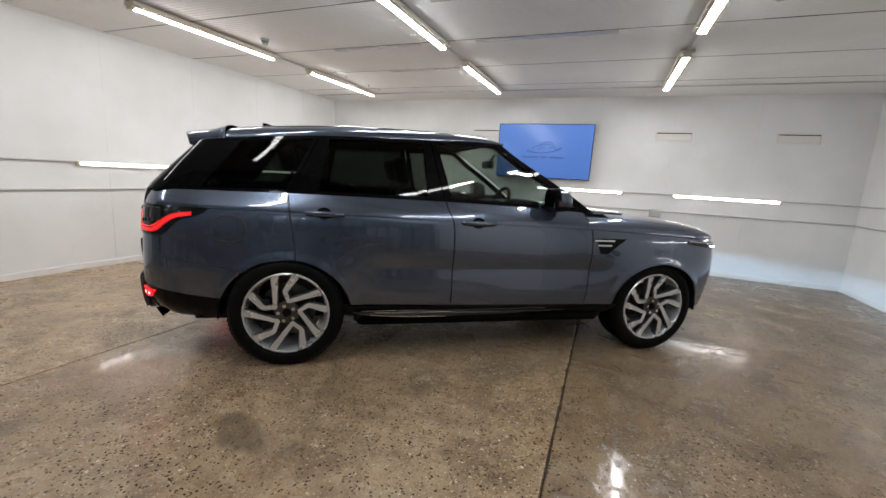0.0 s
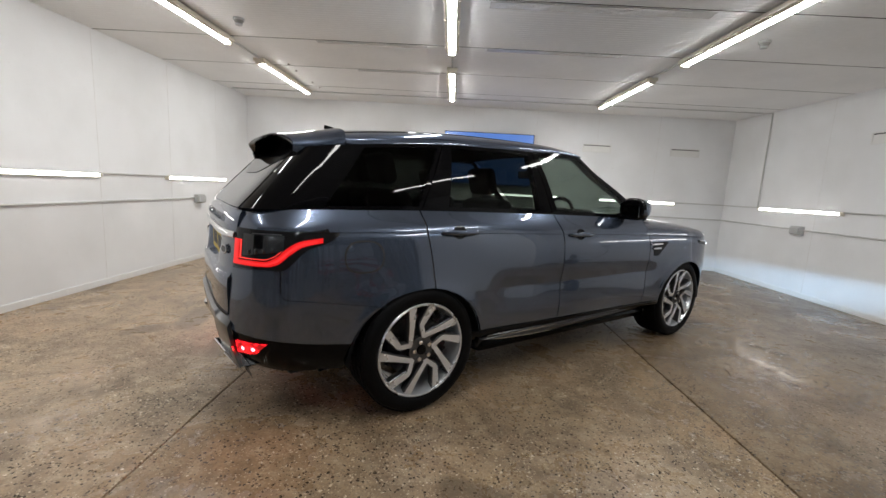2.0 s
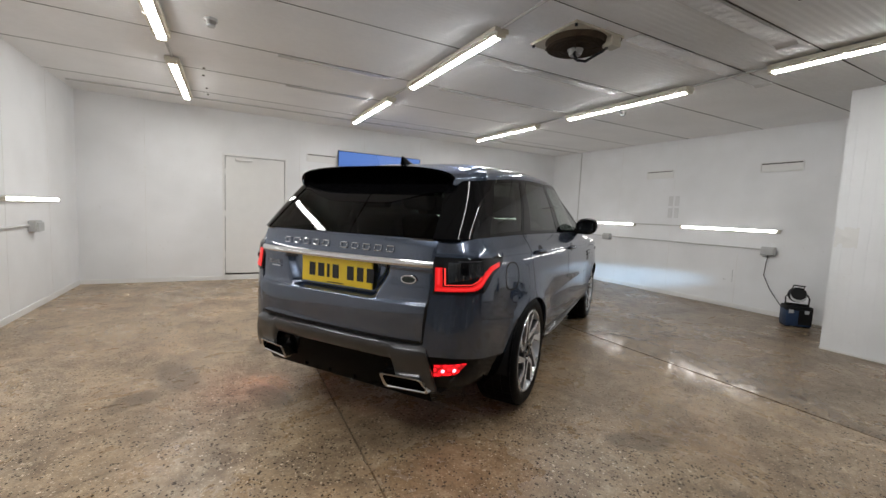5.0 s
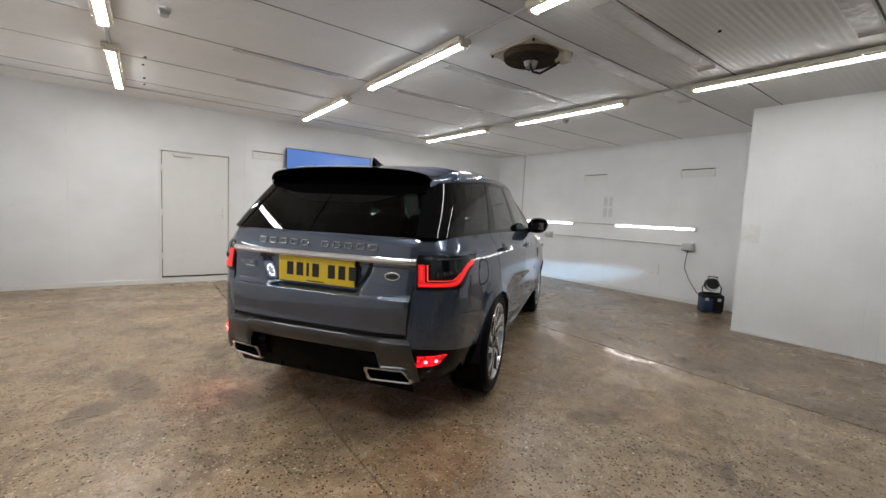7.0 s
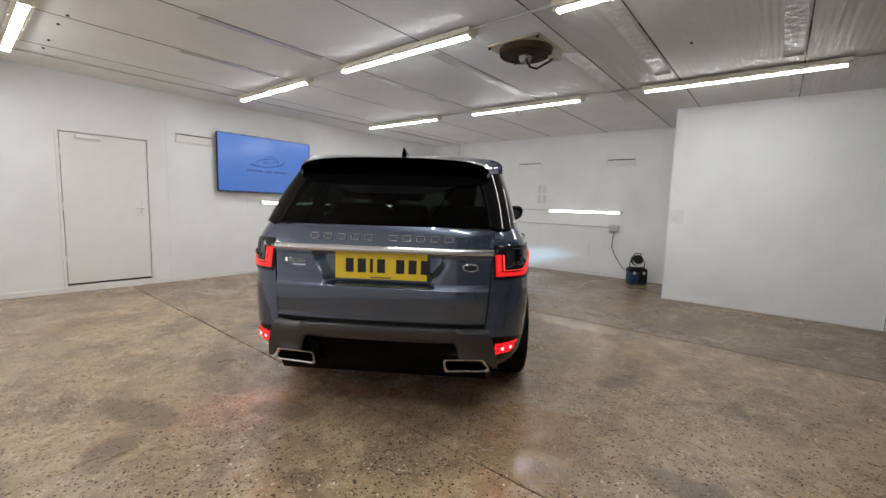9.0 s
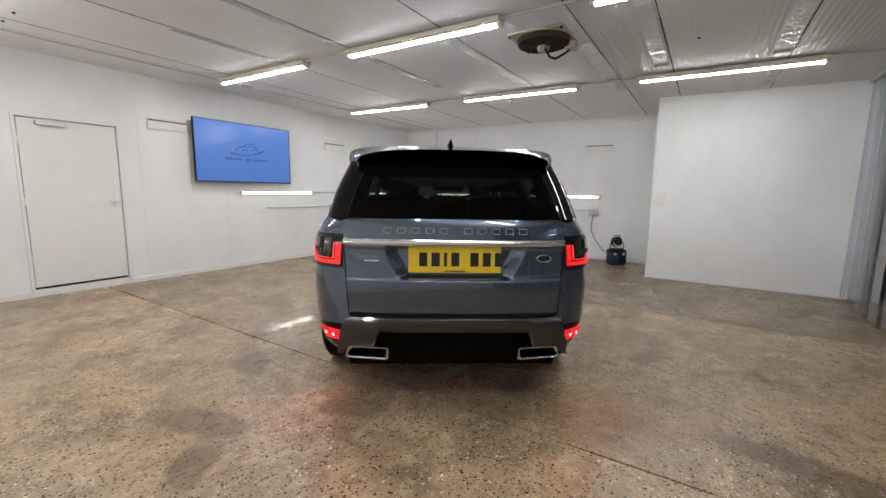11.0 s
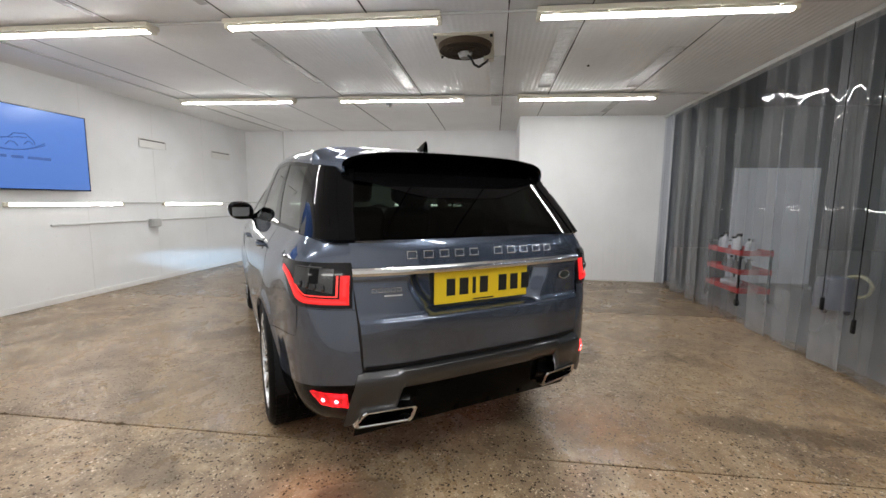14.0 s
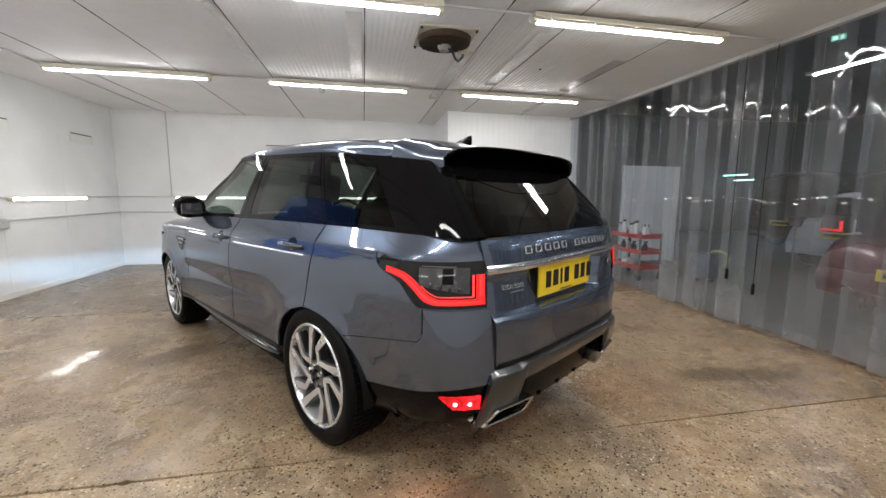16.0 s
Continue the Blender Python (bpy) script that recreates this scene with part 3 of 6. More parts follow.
for z in (0.4, 1.1, 1.8):
    v, f = tube([(0.0, -0.008, z), (0.0, -0.008, z + 0.1)], 0.008, 8)
    link("hinge", v, f, TRIM, door, shade=True)

# skirting: a thin white upstand along the walls
sk = boxes((WX, WX + 0.012, SY, NY, 0, 0.07), (WX + 0.012, DX0 - 0.04, NY - 0.012, NY, 0, 0.07), (DX1 + 0.04, EX - 0.012, NY - 0.012, NY, 0, 0.07), (EX - 0.012, EX, JY, NY, 0, 0.07), (JX - 0.004, JX, SY, JY + 0.004, 0, 0.022), (JX, EX - 0.012, JY, JY + 0.004, 0, 0.022), bevel=0.003)
tagged(part("baseboard", sk, TRIM), "thin white upstand at the foot of the walls", "skirting", kind="structure")

# the screen on the north wall
tv = thing("television", pose(-0.40, 8.66, 1.915), "large flat television showing a plain blue picture", "television")
part("housing", boxes((-0.835, 0.835, 0.004, 0.05, -0.475, 0.475, 0.006), (-0.4, 0.4, 0.05, 0.085, -0.3, 0.3, 0.01)), MATTBLACK, tv)
part("bezel", boxes((-0.838, 0.838, -0.004, 0.006, 0.468, 0.478), (-0.838, 0.838, -0.004, 0.006, -0.478, -0.464), (-0.838, -0.828, -0.004, 0.006, -0.464, 0.468), (0.828, 0.838, -0.004, 0.006, -0.464, 0.468)), BLACK, tv)
mt, nt, b = material("blue_screen")
b.inputs["Base Color"].default_value = (0.01, 0.012, 0.02, 1)
b.inputs["Roughness"].default_value = 0.18
b.inputs["Emission Strength"].default_value = 1.0
tcn, sp, gr = nt.nodes.new("ShaderNodeTexCoord"), nt.nodes.new("ShaderNodeSeparateXYZ"), nt.nodes.new("ShaderNodeValToRGB")
nt.links.new(tcn.outputs["Generated"], sp.inputs[0]), nt.links.new(sp.outputs[2], gr.inputs[0])
gr.color_ramp.elements[0].color, gr.color_ramp.elements[1].color = (0.072, 0.170, 0.50, 1), (0.105, 0.225, 0.62, 1)
nt.links.new(gr.outputs[0], b.inputs["Emission Color"])
part("screen", boxes((-0.828, 0.828, -0.002, 0.004, -0.464, 0.468)), mt, tv, "lit blue screen")
SCREENINK = glow("dark_blue_picture", (0.045, 0.105, 0.33), 1.0, (0.01, 0.012, 0.02))
# the picture: a car's outline over a sweep, and a line of writing left as bars
for pts in ([(-0.20, 0.02), (-0.19, 0.055), (-0.14, 0.085), (-0.06, 0.10), (0.0, 0.155), (0.12, 0.165), (0.17, 0.12), (0.20, 0.095), (0.21, 0.05)],
            [(-0.12, 0.095), (-0.02, 0.105), (0.06, 0.12), (0.13, 0.118)],
            [(-0.09, 0.02), (-0.05, 0.062), (0.0, 0.055), (0.03, 0.02)],
            [(0.10, 0.045), (0.13, 0.082), (0.17, 0.075), (0.19, 0.045)]):
    v, f = tube([(x, -0.003, z) for x, z in pts], 0.0062, 6)
    link("logo_stroke", v, f, SCREENINK, tv)
for k in range(2):
    pts = [(-0.30 + 0.62 * i / 24, -0.003, 0.010 - 0.022 * k - (0.045 - 0.02 * k) * math.sin(math.pi * i / 24) + 0.07 * (i / 24) ** 3) for i in range(25)]
    v, f = tube(pts, 0.0062, 6)
    link("logo_stroke", v, f, SCREENINK, tv)
for a, c in ((-0.37, -0.09), (-0.045, 0.075), (0.12, 0.37)):
    part("caption_bar", boxes((a, c, -0.005, -0.003, -0.122, -0.090)), SCREENINK, tv)
part("wall_bracket", boxes((-0.3, 0.3, 0.085, 0.138, -0.2, 0.2)), MATTBLACK, tv)

# the smoke detectors
def detector(m):
    root = thing("smoke_detector", m, "white domed smoke detector under the ceiling", "detector", "smoke detectors")
    bm = bmesh.new()
    cyl(bm, 0.050, 0.050, 0.02, Matrix.Translation((0, 0, -0.01)))
    part("base", bm, GREYBOX, root, shade=True)
    bm = bmesh.new()
    cyl(bm, 0.030, 0.042, 0.03, Matrix.Translation((0, 0, -0.035)))
    part("head", bm, FANGREY, root, shade=True)
    bm = bmesh.new()
    cyl(bm, 0.030, 0.034, 0.012, Matrix.Translation((0, 0, -0.056)))
    part("cap", bm, GREYBOX, root, shade=True)
    return root


for x, y in ((-3.17, 4.95), (1.76, 4.88)):
    detector(pose(x, y, ceil_z(y)))

# extractor fan in the ceiling
RUST = plain("rusty_steel", (0.05, 0.034, 0.022), 0.7, metal=0.0, vary=0.5, scale=12, bump=0.3, spec=0.1)
CREAM = plain("stained_cream_steel", (0.46, 0.42, 0.34), 0.5, vary=0.2, scale=8)
fan = thing("extractor_fan", pose(-0.47, 3.57, ceil_z(3.57)), "old rusty extractor fan in a stained square plate", "fan")
part("plate", boxes((-0.265, 0.265, -0.265, 0.265, -0.02, 0.002, 0.004)), CREAM, fan)
bm = bmesh.new()
cyl(bm, 0.238, 0.250, 0.050, Matrix.Translation((0, 0, -0.043)), 40)
part("ring", bm, RUST, fan, "rusty dark fan ring", shade=True)
for r in (0.06, 0.10, 0.14, 0.18, 0.22):
    v, f = tube([(r * math.cos(t), r * math.sin(t), -0.072 - 0.02 * (1 - r / 0.22)) for t in np.linspace(0, 2 * math.pi, 33)[:-1]], 0.003, 6, True)
    link("guard_ring", v, f, RUST, fan, shade=True)
for k in range(4):
    a = math.pi / 4 + k * math.pi / 2
    v, f = tube([(0.04 * math.cos(a), 0.04 * math.sin(a), -0.092), (0.25 * math.cos(a), 0.25 * math.sin(a), -0.065)], 0.005, 6)
    link("guard_arm", v, f, RUST, fan, shade=True)
bm = bmesh.new()
cyl(bm, 0.046, 0.066, 0.045, Matrix.Translation((0.0, 0, -0.105)), 28)
part("motor", bm, FANGREY, fan, "grey fan motor", shade=True)
part("terminal_box", boxes((0.12, 0.23, -0.27, -0.17, -0.10, -0.02, 0.012)), CREAM, fan)
v, f = tube([(-0.03, -0.03, -0.115), (-0.07, -0.06, -0.15), (-0.06, -0.09, -0.205), (-0.01, -0.13, -0.215), (0.05, -0.17, -0.17), (0.10, -0.20, -0.135), (0.14, -0.21, -0.10)], 0.011, 8)
link("cable", v, f, MATTBLACK, fan, shade=True)
for sx in (-1, 1):
    for sy in (-1, 1):
        bm = bmesh.new()
        cyl(bm, 0.012, 0.012, 0.02, Matrix.Translation((sx * 0.245, sy * 0.245, -0.028)), 8)
        part("bolt", bm, MATTBLACK, fan)

# broad tape strips stuck across the ceiling, lifting and wrinkled here and there
FOIL = plain("glossy_white_tape", (0.56, 0.555, 0.54), 0.20, vary=0.08, scale=6, bump=0.9, bump_scale=14, spec=0.45)
for (x0, x1, y, w, lift) in ((-0.77, 0.95, 2.68, 0.075, 0.30), (-0.27, 1.0, 1.61, 0.072, 0.0), (-0.15, 1.9, 3.27, 0.075, 0.12), (-0.82, 0.98, 4.39, 0.065, 0.35), (-0.75, 0.68, 5.50, 0.045, 0.5), (-2.6, -1.4, 5.50, 0.04, 0.6), (-2.4, -1.3, 6.58, 0.04, 0.7), (-3.3, -2.5, 3.24, 0.05, 0.4), (1.6, 2.5, 1.57, 0.05, 0.5)):
    n = 40
    vs, fs = [], []
    rnd = random.Random(int(x0 * 100 + y * 10))
    knots = [rnd.uniform(0, 1) for _ in range(9)]
    for i in range(n + 1):
        x = lerp(x0, x1, i / n)
        k = knots[int(i / n * 8)]
        bulge = 0.012 * max(k - 0.72, 0) / 0.28 * rnd.uniform(0.2, 1.0)
        for q in range(5):
            yy = y + w * (q / 2 - 1)
            vs.append((x + rnd.uniform(-0.004, 0.004), yy, ceil_z(yy) - 0.0035 - bulge * rnd.uniform(0.4, 1) - (0.02 if i == n and lift < 0.35 else 0.0)))
    for i in range(n):
        for k in range(4):
            fs.append((i * 5 + k, i * 5 + k + 1, i * 5 + k + 6, i * 5 + k + 5))
    tagged(link("tape_strip", vs, fs, FOIL, shade=True), "glossy white tape strip stuck across the ceiling", "tape", "ceiling tape")
# bolt heads left in the ceiling
bb = bmesh.new()
for x, y in ((-3.29, 6.45), (-3.31, 6.77), (-3.30, 7.41), (-3.30, 7.77), (0.21, 2.31)):
    cyl(bb, 0.014, 0.010, 0.012, Matrix.Translation((x, y, ceil_z(y) - 0.006)), 8)
tagged(part("trim_bolts", bb, RUST), "rusty bolt heads in the ceiling sheets", "bolt", kind="structure")

# upright joints between the wall sheets, a scar, and a small bolted hatch
JOINT_Y = 1.56
jb = bmesh.new()
for y in (1.9, 3.07, 4.25, 5.42, 6.6, 7.75):
    box(jb, WX - 0.004, WX + 0.0015, y - 0.002, y + 0.002, 0.07, ceil_z(y))
for y in (3.3, 4.46, 5.62, 6.78):
    box(jb, EX - 0.0015, EX + 0.004, y - 0.002, y + 0.002, 0.07, ceil_z(y) if y != 4.46 else 0.9)
for x in (-4.2, -1.9, -0.7, 0.5, 1.66, 2.8):
    box(jb, x - 0.002, x + 0.002, NY - 0.0015, NY + 0.004, 0.07, ceil_z(NY))
box(jb, JX - 0.0015, JX + 0.004, JOINT_Y - 0.0025, JOINT_Y + 0.0025, 0.022, 0.42)
SEAM = plain("grey_sheet_joint", (0.75, 0.745, 0.73), 0.6, vary=0.3)
tagged(part("trim_wall_joints", jb, SEAM), "thin grey upright joints between the wall sheets", "joint", kind="structure")
rb = bmesh.new()
k = 0
while SY + 0.1 * k < JY - 0.06:
    y = SY + 0.06 + 0.1 * k
    box(rb, JX - 0.0018, JX + 0.002, y, y + 0.045, 0.05, ceil_z(y), 0.0015)
    k += 1
tagged(part("trim_ribs", rb, WHITE), "shallow upright ribs of the white sheet", "rib", kind="structure")
COVER = plain("greyed_cover", (0.66, 0.665, 0.67), 0.5, vary=0.1)
for yy in (5.50, 5.62):
    for zz in (1.42, 1.64):
        tagged(part("cover_plate", boxes((EX - 0.006, EX, yy, yy + 0.08, zz, zz + 0.18, 0.002)), COVER), "small white cover plate painted over on the wall", "plate", "cover plates")
# a dented, crumpled spot at the edge of the boxed-out corner
dn, dv, df = 12, [], []
for i in range(dn + 1):
    for j in range(dn + 1):
        y, z = lerp(2.66, 2.85, i / dn), lerp(1.14, 1.36, j / dn)
        e = math.sin(math.pi * i / dn) * math.sin(math.pi * j / dn)
        dv.append((JX - 0.0012 - e * (0.006 + 0.010 * noise.noise(Vector((y * 22, z * 17, 0.3)))), y, z))
for i in range(dn):
    for j in range(dn):
        df.append((i * (dn + 1) + j, i * (dn + 1) + j + 1, (i + 1) * (dn + 1) + j + 1, (i + 1) * (dn + 1) + j))
tagged(link("wall_dent", dv, df, TRIM, shade=True), "crumpled dent in the white wall sheet", "dent")
tagged(part("wall_scar", boxes((EX - 0.002, EX + 0.001, 4.50, 4.508, 0.42, 0.62), (EX - 0.002, EX + 0.001, 4.60, 4.64, 0.44, 0.448)), GREYBOX), "dark scrape in the wall sheet", "scrape")

# charger with a lamp on top, plugged into the socket above
NAVY = plain("navy_plastic", (0.012, 0.035, 0.09), 0.4, vary=0.2)
ch = thing("charger_case", pose(3.80, 3.48, 0, 0, 0, -48), "blue and black tool case on the floor by the wall", "case")
part("case", boxes((-0.145, 0.145, -0.11, 0.11, 0.012, 0.27, 0.02)), NAVY, ch, shade=True)
part("front_panel", boxes((-0.01, 0.140, -0.118, -0.108, 0.04, 0.24, 0.004)), MATTBLACK, ch)
part("lid", boxes((-0.147, 0.147, -0.112, 0.112, 0.215, 0.285, 0.018)), MATTBLACK, ch, shade=True)
part("latch", boxes((-0.12, -0.07, -0.122, -0.108, 0.19, 0.235, 0.004)), GREYBOX, ch)
part("latch", boxes((0.05, 0.10, -0.122, -0.108, 0.19, 0.235, 0.004)), GREYBOX, ch)
for sx in (-0.105, 0.105):
    part("foot", boxes((sx - 0.03, sx + 0.03, -0.09, 0.09, 0.0, 0.014, 0.003)), MATTBLACK, ch)
wl = thing("work_lamp", pose(3.80, 3.48, 0.285, 0, 0, -60), "round black work lamp standing on the case", "lamp")
v, f = tube([(-0.12, -0.06, 0.008), (-0.12, 0.06, 0.008), (0.12, 0.06, 0.008), (0.12, -0.06, 0.008)], 0.008, 8, True)
link("stand", v, f, MATTBLACK, wl, shade=True)
v, f = tube([(-0.12, 0.0, 0.012), (-0.125, 0, 0.10), (-0.09, 0, 0.16)], 0.009, 8)
link("bracket", v, f, MATTBLACK, wl, shade=True)
v, f = tube([(0.12, 0.0, 0.012), (0.125, 0, 0.10), (0.09, 0, 0.16)], 0.009, 8)
link("bracket", v, f, MATTBLACK, wl, shade=True)
bm = bmesh.new()
cyl(bm, 0.105, 0.085, 0.09, Matrix.Translation((0, 0, 0.15)) @ pose(0, 0, 0, 70, 0, 0), 28)
part("head", bm, MATTBLACK, wl, shade=True)
bm = bmesh.new()
cyl(bm, 0.088, 0.088, 0.006, Matrix.Translation((0, -0.045, 0.134)) @ pose(0, 0, 0, 70, 0, 0), 28)
part("lens", bm, GREYBOX, wl, "dull unlit lens")
v, f = tube([(0.05, 0.05, 0.2), (0.07, 0.03, 0.26), (-0.05, 0.03, 0.265), (-0.06, 0.05, 0.2)], 0.010, 8)
link("handle", v, f, MATTBLACK, wl, shade=True)
v, f = tube([(EX - 0.05, 4.02, 0.91), (EX - 0.04, 4.04, 0.8), (EX - 0.03, 4.06, 0.6), (EX - 0.06, 3.95, 0.4), (EX - 0.1, 3.80, 0.22), (3.92, 3.60, 0.15)], 0.006, 8)
tagged(link("power_cable", v, f, MATTBLACK, shade=True), "black cable from the socket down to the case", "cable")

# ---- the strip curtain on the south side, and the dark garage beyond ----
PVC = pane("clear_pvc_strip", (0.87, 0.89, 0.93), 1.5, 0.006, 0.125, (0.60, 0.605, 0.62))
curtain = thing("strip_curtain", pose(0, SY, 0), "clear plastic strip curtain hung along the open side", "curtain")
part("rail", boxes((WX, JX - 0.005, -0.03, 0.03, 2.735, 2.775, 0.004)), PIPE, curtain)
rnd = random.Random(11)
x, k = WX + 0.05, 0
while x < JX - 0.05:
    w = rnd.uniform(0.29, 0.33)
    x1 = min(x + w, JX - 0.01)
    off = (0.016 if k % 2 else -0.016) + rnd.uniform(-0.004, 0.004)
    tw, ph = rnd.uniform(-0.022, 0.022), rnd.uniform(0, 6)
    bow, kink, turn = rnd.uniform(-0.010, 0.014), rnd.uniform(-0.006, 0.006), rnd.uniform(-0.010, 0.010)
    verts, faces, nx, nz = [], [], 14, 26
    zlow = rnd.uniform(0.012, 0.035)
    for j in range(nz + 1):
        z = lerp(2.745, zlow, j / nz)
        sway = 0.012 * math.sin(ph + 1.7 * j / nz) * (j / nz)
        for i in range(nx + 1):
            a = i / nx - 0.5
            verts.append((lerp(x, x1, i / nx) + sway * 0.6, off + bow * 4 * a * a * (0.55 + 0.45 * math.cos(2.2 * j / nz + ph)) + kink * math.sin(2 * math.pi * a + 3.0 * j / nz) + turn * a + tw * a * (j / nz) + sway, z))
    for j in range(nz):
        for i in range(nx):
            faces.append((j * (nx + 1) + i, j * (nx + 1) + i + 1, (j + 1) * (nx + 1) + i + 1, (j + 1) * (nx + 1) + i))
    for i in (0, nx):                      # the cut edges, as thick as the strip
        n0 = len(verts)
        verts += [(verts[j * (nx + 1) + i][0], verts[j * (nx + 1) + i][1] - 0.0035, verts[j * (nx + 1) + i][2]) for j in range(nz + 1)]
        faces += [(j * (nx + 1) + i, (j + 1) * (nx + 1) + i, n0 + j + 1, n0 + j) for j in range(nz)]
    link("strip", verts, faces, PVC, curtain, shade=True)
    x += w - rnd.uniform(0.05, 0.10)
    k += 1

# the garage's dimness is put into these base colours
DIM = plain("wall_grey_dimmed", (0.20, 0.215, 0.25), 0.8, vary=0.25, scale=0.8)
DIMFLOOR = plain("garage_floor_dimmed", (0.24, 0.23, 0.215), 0.35, vary=0.35, scale=1.2)
for x, zl in ((-0.81, 0.53), (-1.12, 0.43)):
    cord = thing("pull_cord", pose(x, SY + 0.045, 0), "thin dark pull cord with a black toggle on the curtain", "cord", "curtain cords")
    v, f = tube([(0.0, 0, 2.735), (0.004, 0, 1.8), (0.0, 0.002, zl + 0.06)], 0.0035, 6)
    link("cord", v, f, MATTBLACK, cord, shade=True)
    part("toggle", boxes((-0.014, 0.014, -0.012, 0.012, zl - 0.05, zl + 0.06, 0.008)), MATTBLACK, cord, shade=True)
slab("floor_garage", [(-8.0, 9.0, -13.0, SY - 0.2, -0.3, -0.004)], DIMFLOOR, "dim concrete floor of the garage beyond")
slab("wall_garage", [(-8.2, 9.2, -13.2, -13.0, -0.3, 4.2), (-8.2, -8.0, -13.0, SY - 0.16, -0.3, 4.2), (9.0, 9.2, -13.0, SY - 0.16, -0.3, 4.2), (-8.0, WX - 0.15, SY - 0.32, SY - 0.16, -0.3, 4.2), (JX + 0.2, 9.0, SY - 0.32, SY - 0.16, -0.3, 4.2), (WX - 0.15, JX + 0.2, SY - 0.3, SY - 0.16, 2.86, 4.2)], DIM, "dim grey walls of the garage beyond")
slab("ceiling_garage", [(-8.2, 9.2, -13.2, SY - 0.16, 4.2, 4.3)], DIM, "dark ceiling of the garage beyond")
FARLAMP = glow("far_tube_light", (0.85, 0.95, 1.0), 110.0)
for x, y in ((1.4, -3.9), (-4.2, -5.2), (-1.5, -6.5), (-5.5, -9.5)):
    t = thing("garage_lamp", pose(x, y, 3.6), "lit tube lamp in the garage beyond", "ceiling lamp", "garage lamps")
    part("tray", boxes((-0.75, 0.75, -0.05, 0.05, 0.0, 0.05, 0.004)), TRAY, t)
    part("tube", boxes((-0.62, 0.62, -0.014, 0.014, -0.028, 0.0, 0.006)), FARLAMP, t, "lit tube")
    part("hanger", boxes((-0.5, -0.49, -0.005, 0.005, 0.05, 0.6), (0.49, 0.5, -0.005, 0.005, 0.05, 0.6)), PIPE, t)

TEAL = glow("far_green_tube", (0.40, 1.0, 0.92), 5.0)
for x, z, w in ((8.35, 2.11, 0.5), (8.0, 1.92, 0.4), (6.1, 1.95, 0.4), (6.25, 1.82, 0.32)):
    t = thing("hanging_lamp", pose(x, -9.0, z), "lit greenish tube hung low in the garage beyond", "lamp", "garage tubes")
    part("tray", boxes((-w, w, -0.03, 0.03, 0.012, 0.04, 0.004)), TRAY, t)
    part("tube", boxes((-w, w, -0.015, 0.015, -0.015, 0.012, 0.006)), TEAL, t, "lit tube")
    part("hanger", boxes((-w * 0.7, -w * 0.7 + 0.008, -0.004, 0.004, 0.04, 4.2 - z), (w * 0.7, w * 0.7 + 0.008, -0.004, 0.004, 0.04, 4.2 - z)), PIPE, t)

# lit green sign hung under the garage ceiling
es = thing("exit_sign", pose(1.02, -3.0, 3.81, 0, 0, 25), "small lit green exit sign hung from the ceiling", "sign")
part("housing", boxes((-0.10, 0.10, -0.02, 0.02, -0.05, 0.05, 0.006)), MATTBLACK, es)
EXITGREEN = glow("lit_green_sign", (0.02, 0.55, 0.30), 0.55)
EXITWHITE = glow("lit_white_mark", (0.6, 1.0, 0.85), 1.2)
part("face", boxes((-0.09, 0.09, 0.020, 0.024, -0.042, 0.042)), EXITGREEN, es, "lit green face")
for a, c in ((-0.065, -0.02), (0.01, 0.07)):
    part("mark", boxes((a, c, 0.024, 0.027, -0.026, 0.026)), EXITWHITE, es, "pale mark")
part("hanger", boxes((-0.008, 0.008, -0.008, 0.008, 0.05, 0.39)), PIPE, es)

# trolley just behind the curtain
RED = plain("red_tray_paint", (0.50, 0.02, 0.02), 0.35, vary=0.15)
WHITEP = plain("white_bottle", (0.75, 0.76, 0.76), 0.4)
tr = thing("tool_trolley", pose(1.66, -0.14, 0), "red three-tier trolley with black posts", "trolley")
for z in (0.17, 0.42, 0.67):
    bm = boxes((-0.40, 0.40, -0.20, 0.20, z, z + 0.012, 0.004), (-0.40, 0.40, -0.205, -0.195, z, z + 0.07, 0.003), (-0.40, 0.40, 0.195, 0.205, z, z + 0.07, 0.003), (-0.405, -0.395, -0.2, 0.2, z, z + 0.07, 0.003), (0.395, 0.405, -0.2, 0.2, z, z + 0.07, 0.003))
    part("tray", bm, RED, tr, "red steel tray")
for sx in (-0.385, 0.385):
    for sy in (-0.185, 0.185):
        part("post", boxes((sx - 0.012, sx + 0.012, sy - 0.012, sy + 0.012, 0.08, 0.76, 0.003)), MATTBLACK, tr)
        bm = bmesh.new()
        cyl(bm, 0.045, 0.045, 0.028, pose(sx, sy, 0.045, 90, 0, 0), 20)
        part("castor", bm, RUBBER, tr, shade=True)
v, f = tube([(0.405, -0.17, 0.72), (0.50, -0.17, 0.80), (0.50, 0.17, 0.80), (0.405, 0.17, 0.72)], 0.012, 8)
link("push_handle", v, f, CHROME, tr, shade=True)
rnd = random.Random(4)


def bottle(x, y, z, h, r, mat, label):
    root = thing("spray_bottle", pose(x, y, z, 0, 0, rnd.uniform(0, 360)), label, "bottle", "bottles on the trolley")
    verts, faces = lathe_z([(0.0, 0), (r, 0.002), (r, h * 0.6), (r * 0.75, h * 0.72), (r * 0.35, h * 0.8), (r * 0.35, h * 0.86), (0, h * 0.86)], 16)
    link("body", verts, faces, mat, root, shade=True, sharp=40)
    part("trigger", boxes((-0.02, 0.045, -0.012, 0.012, h * 0.86, h, 0.004)), MATTBLACK, root)


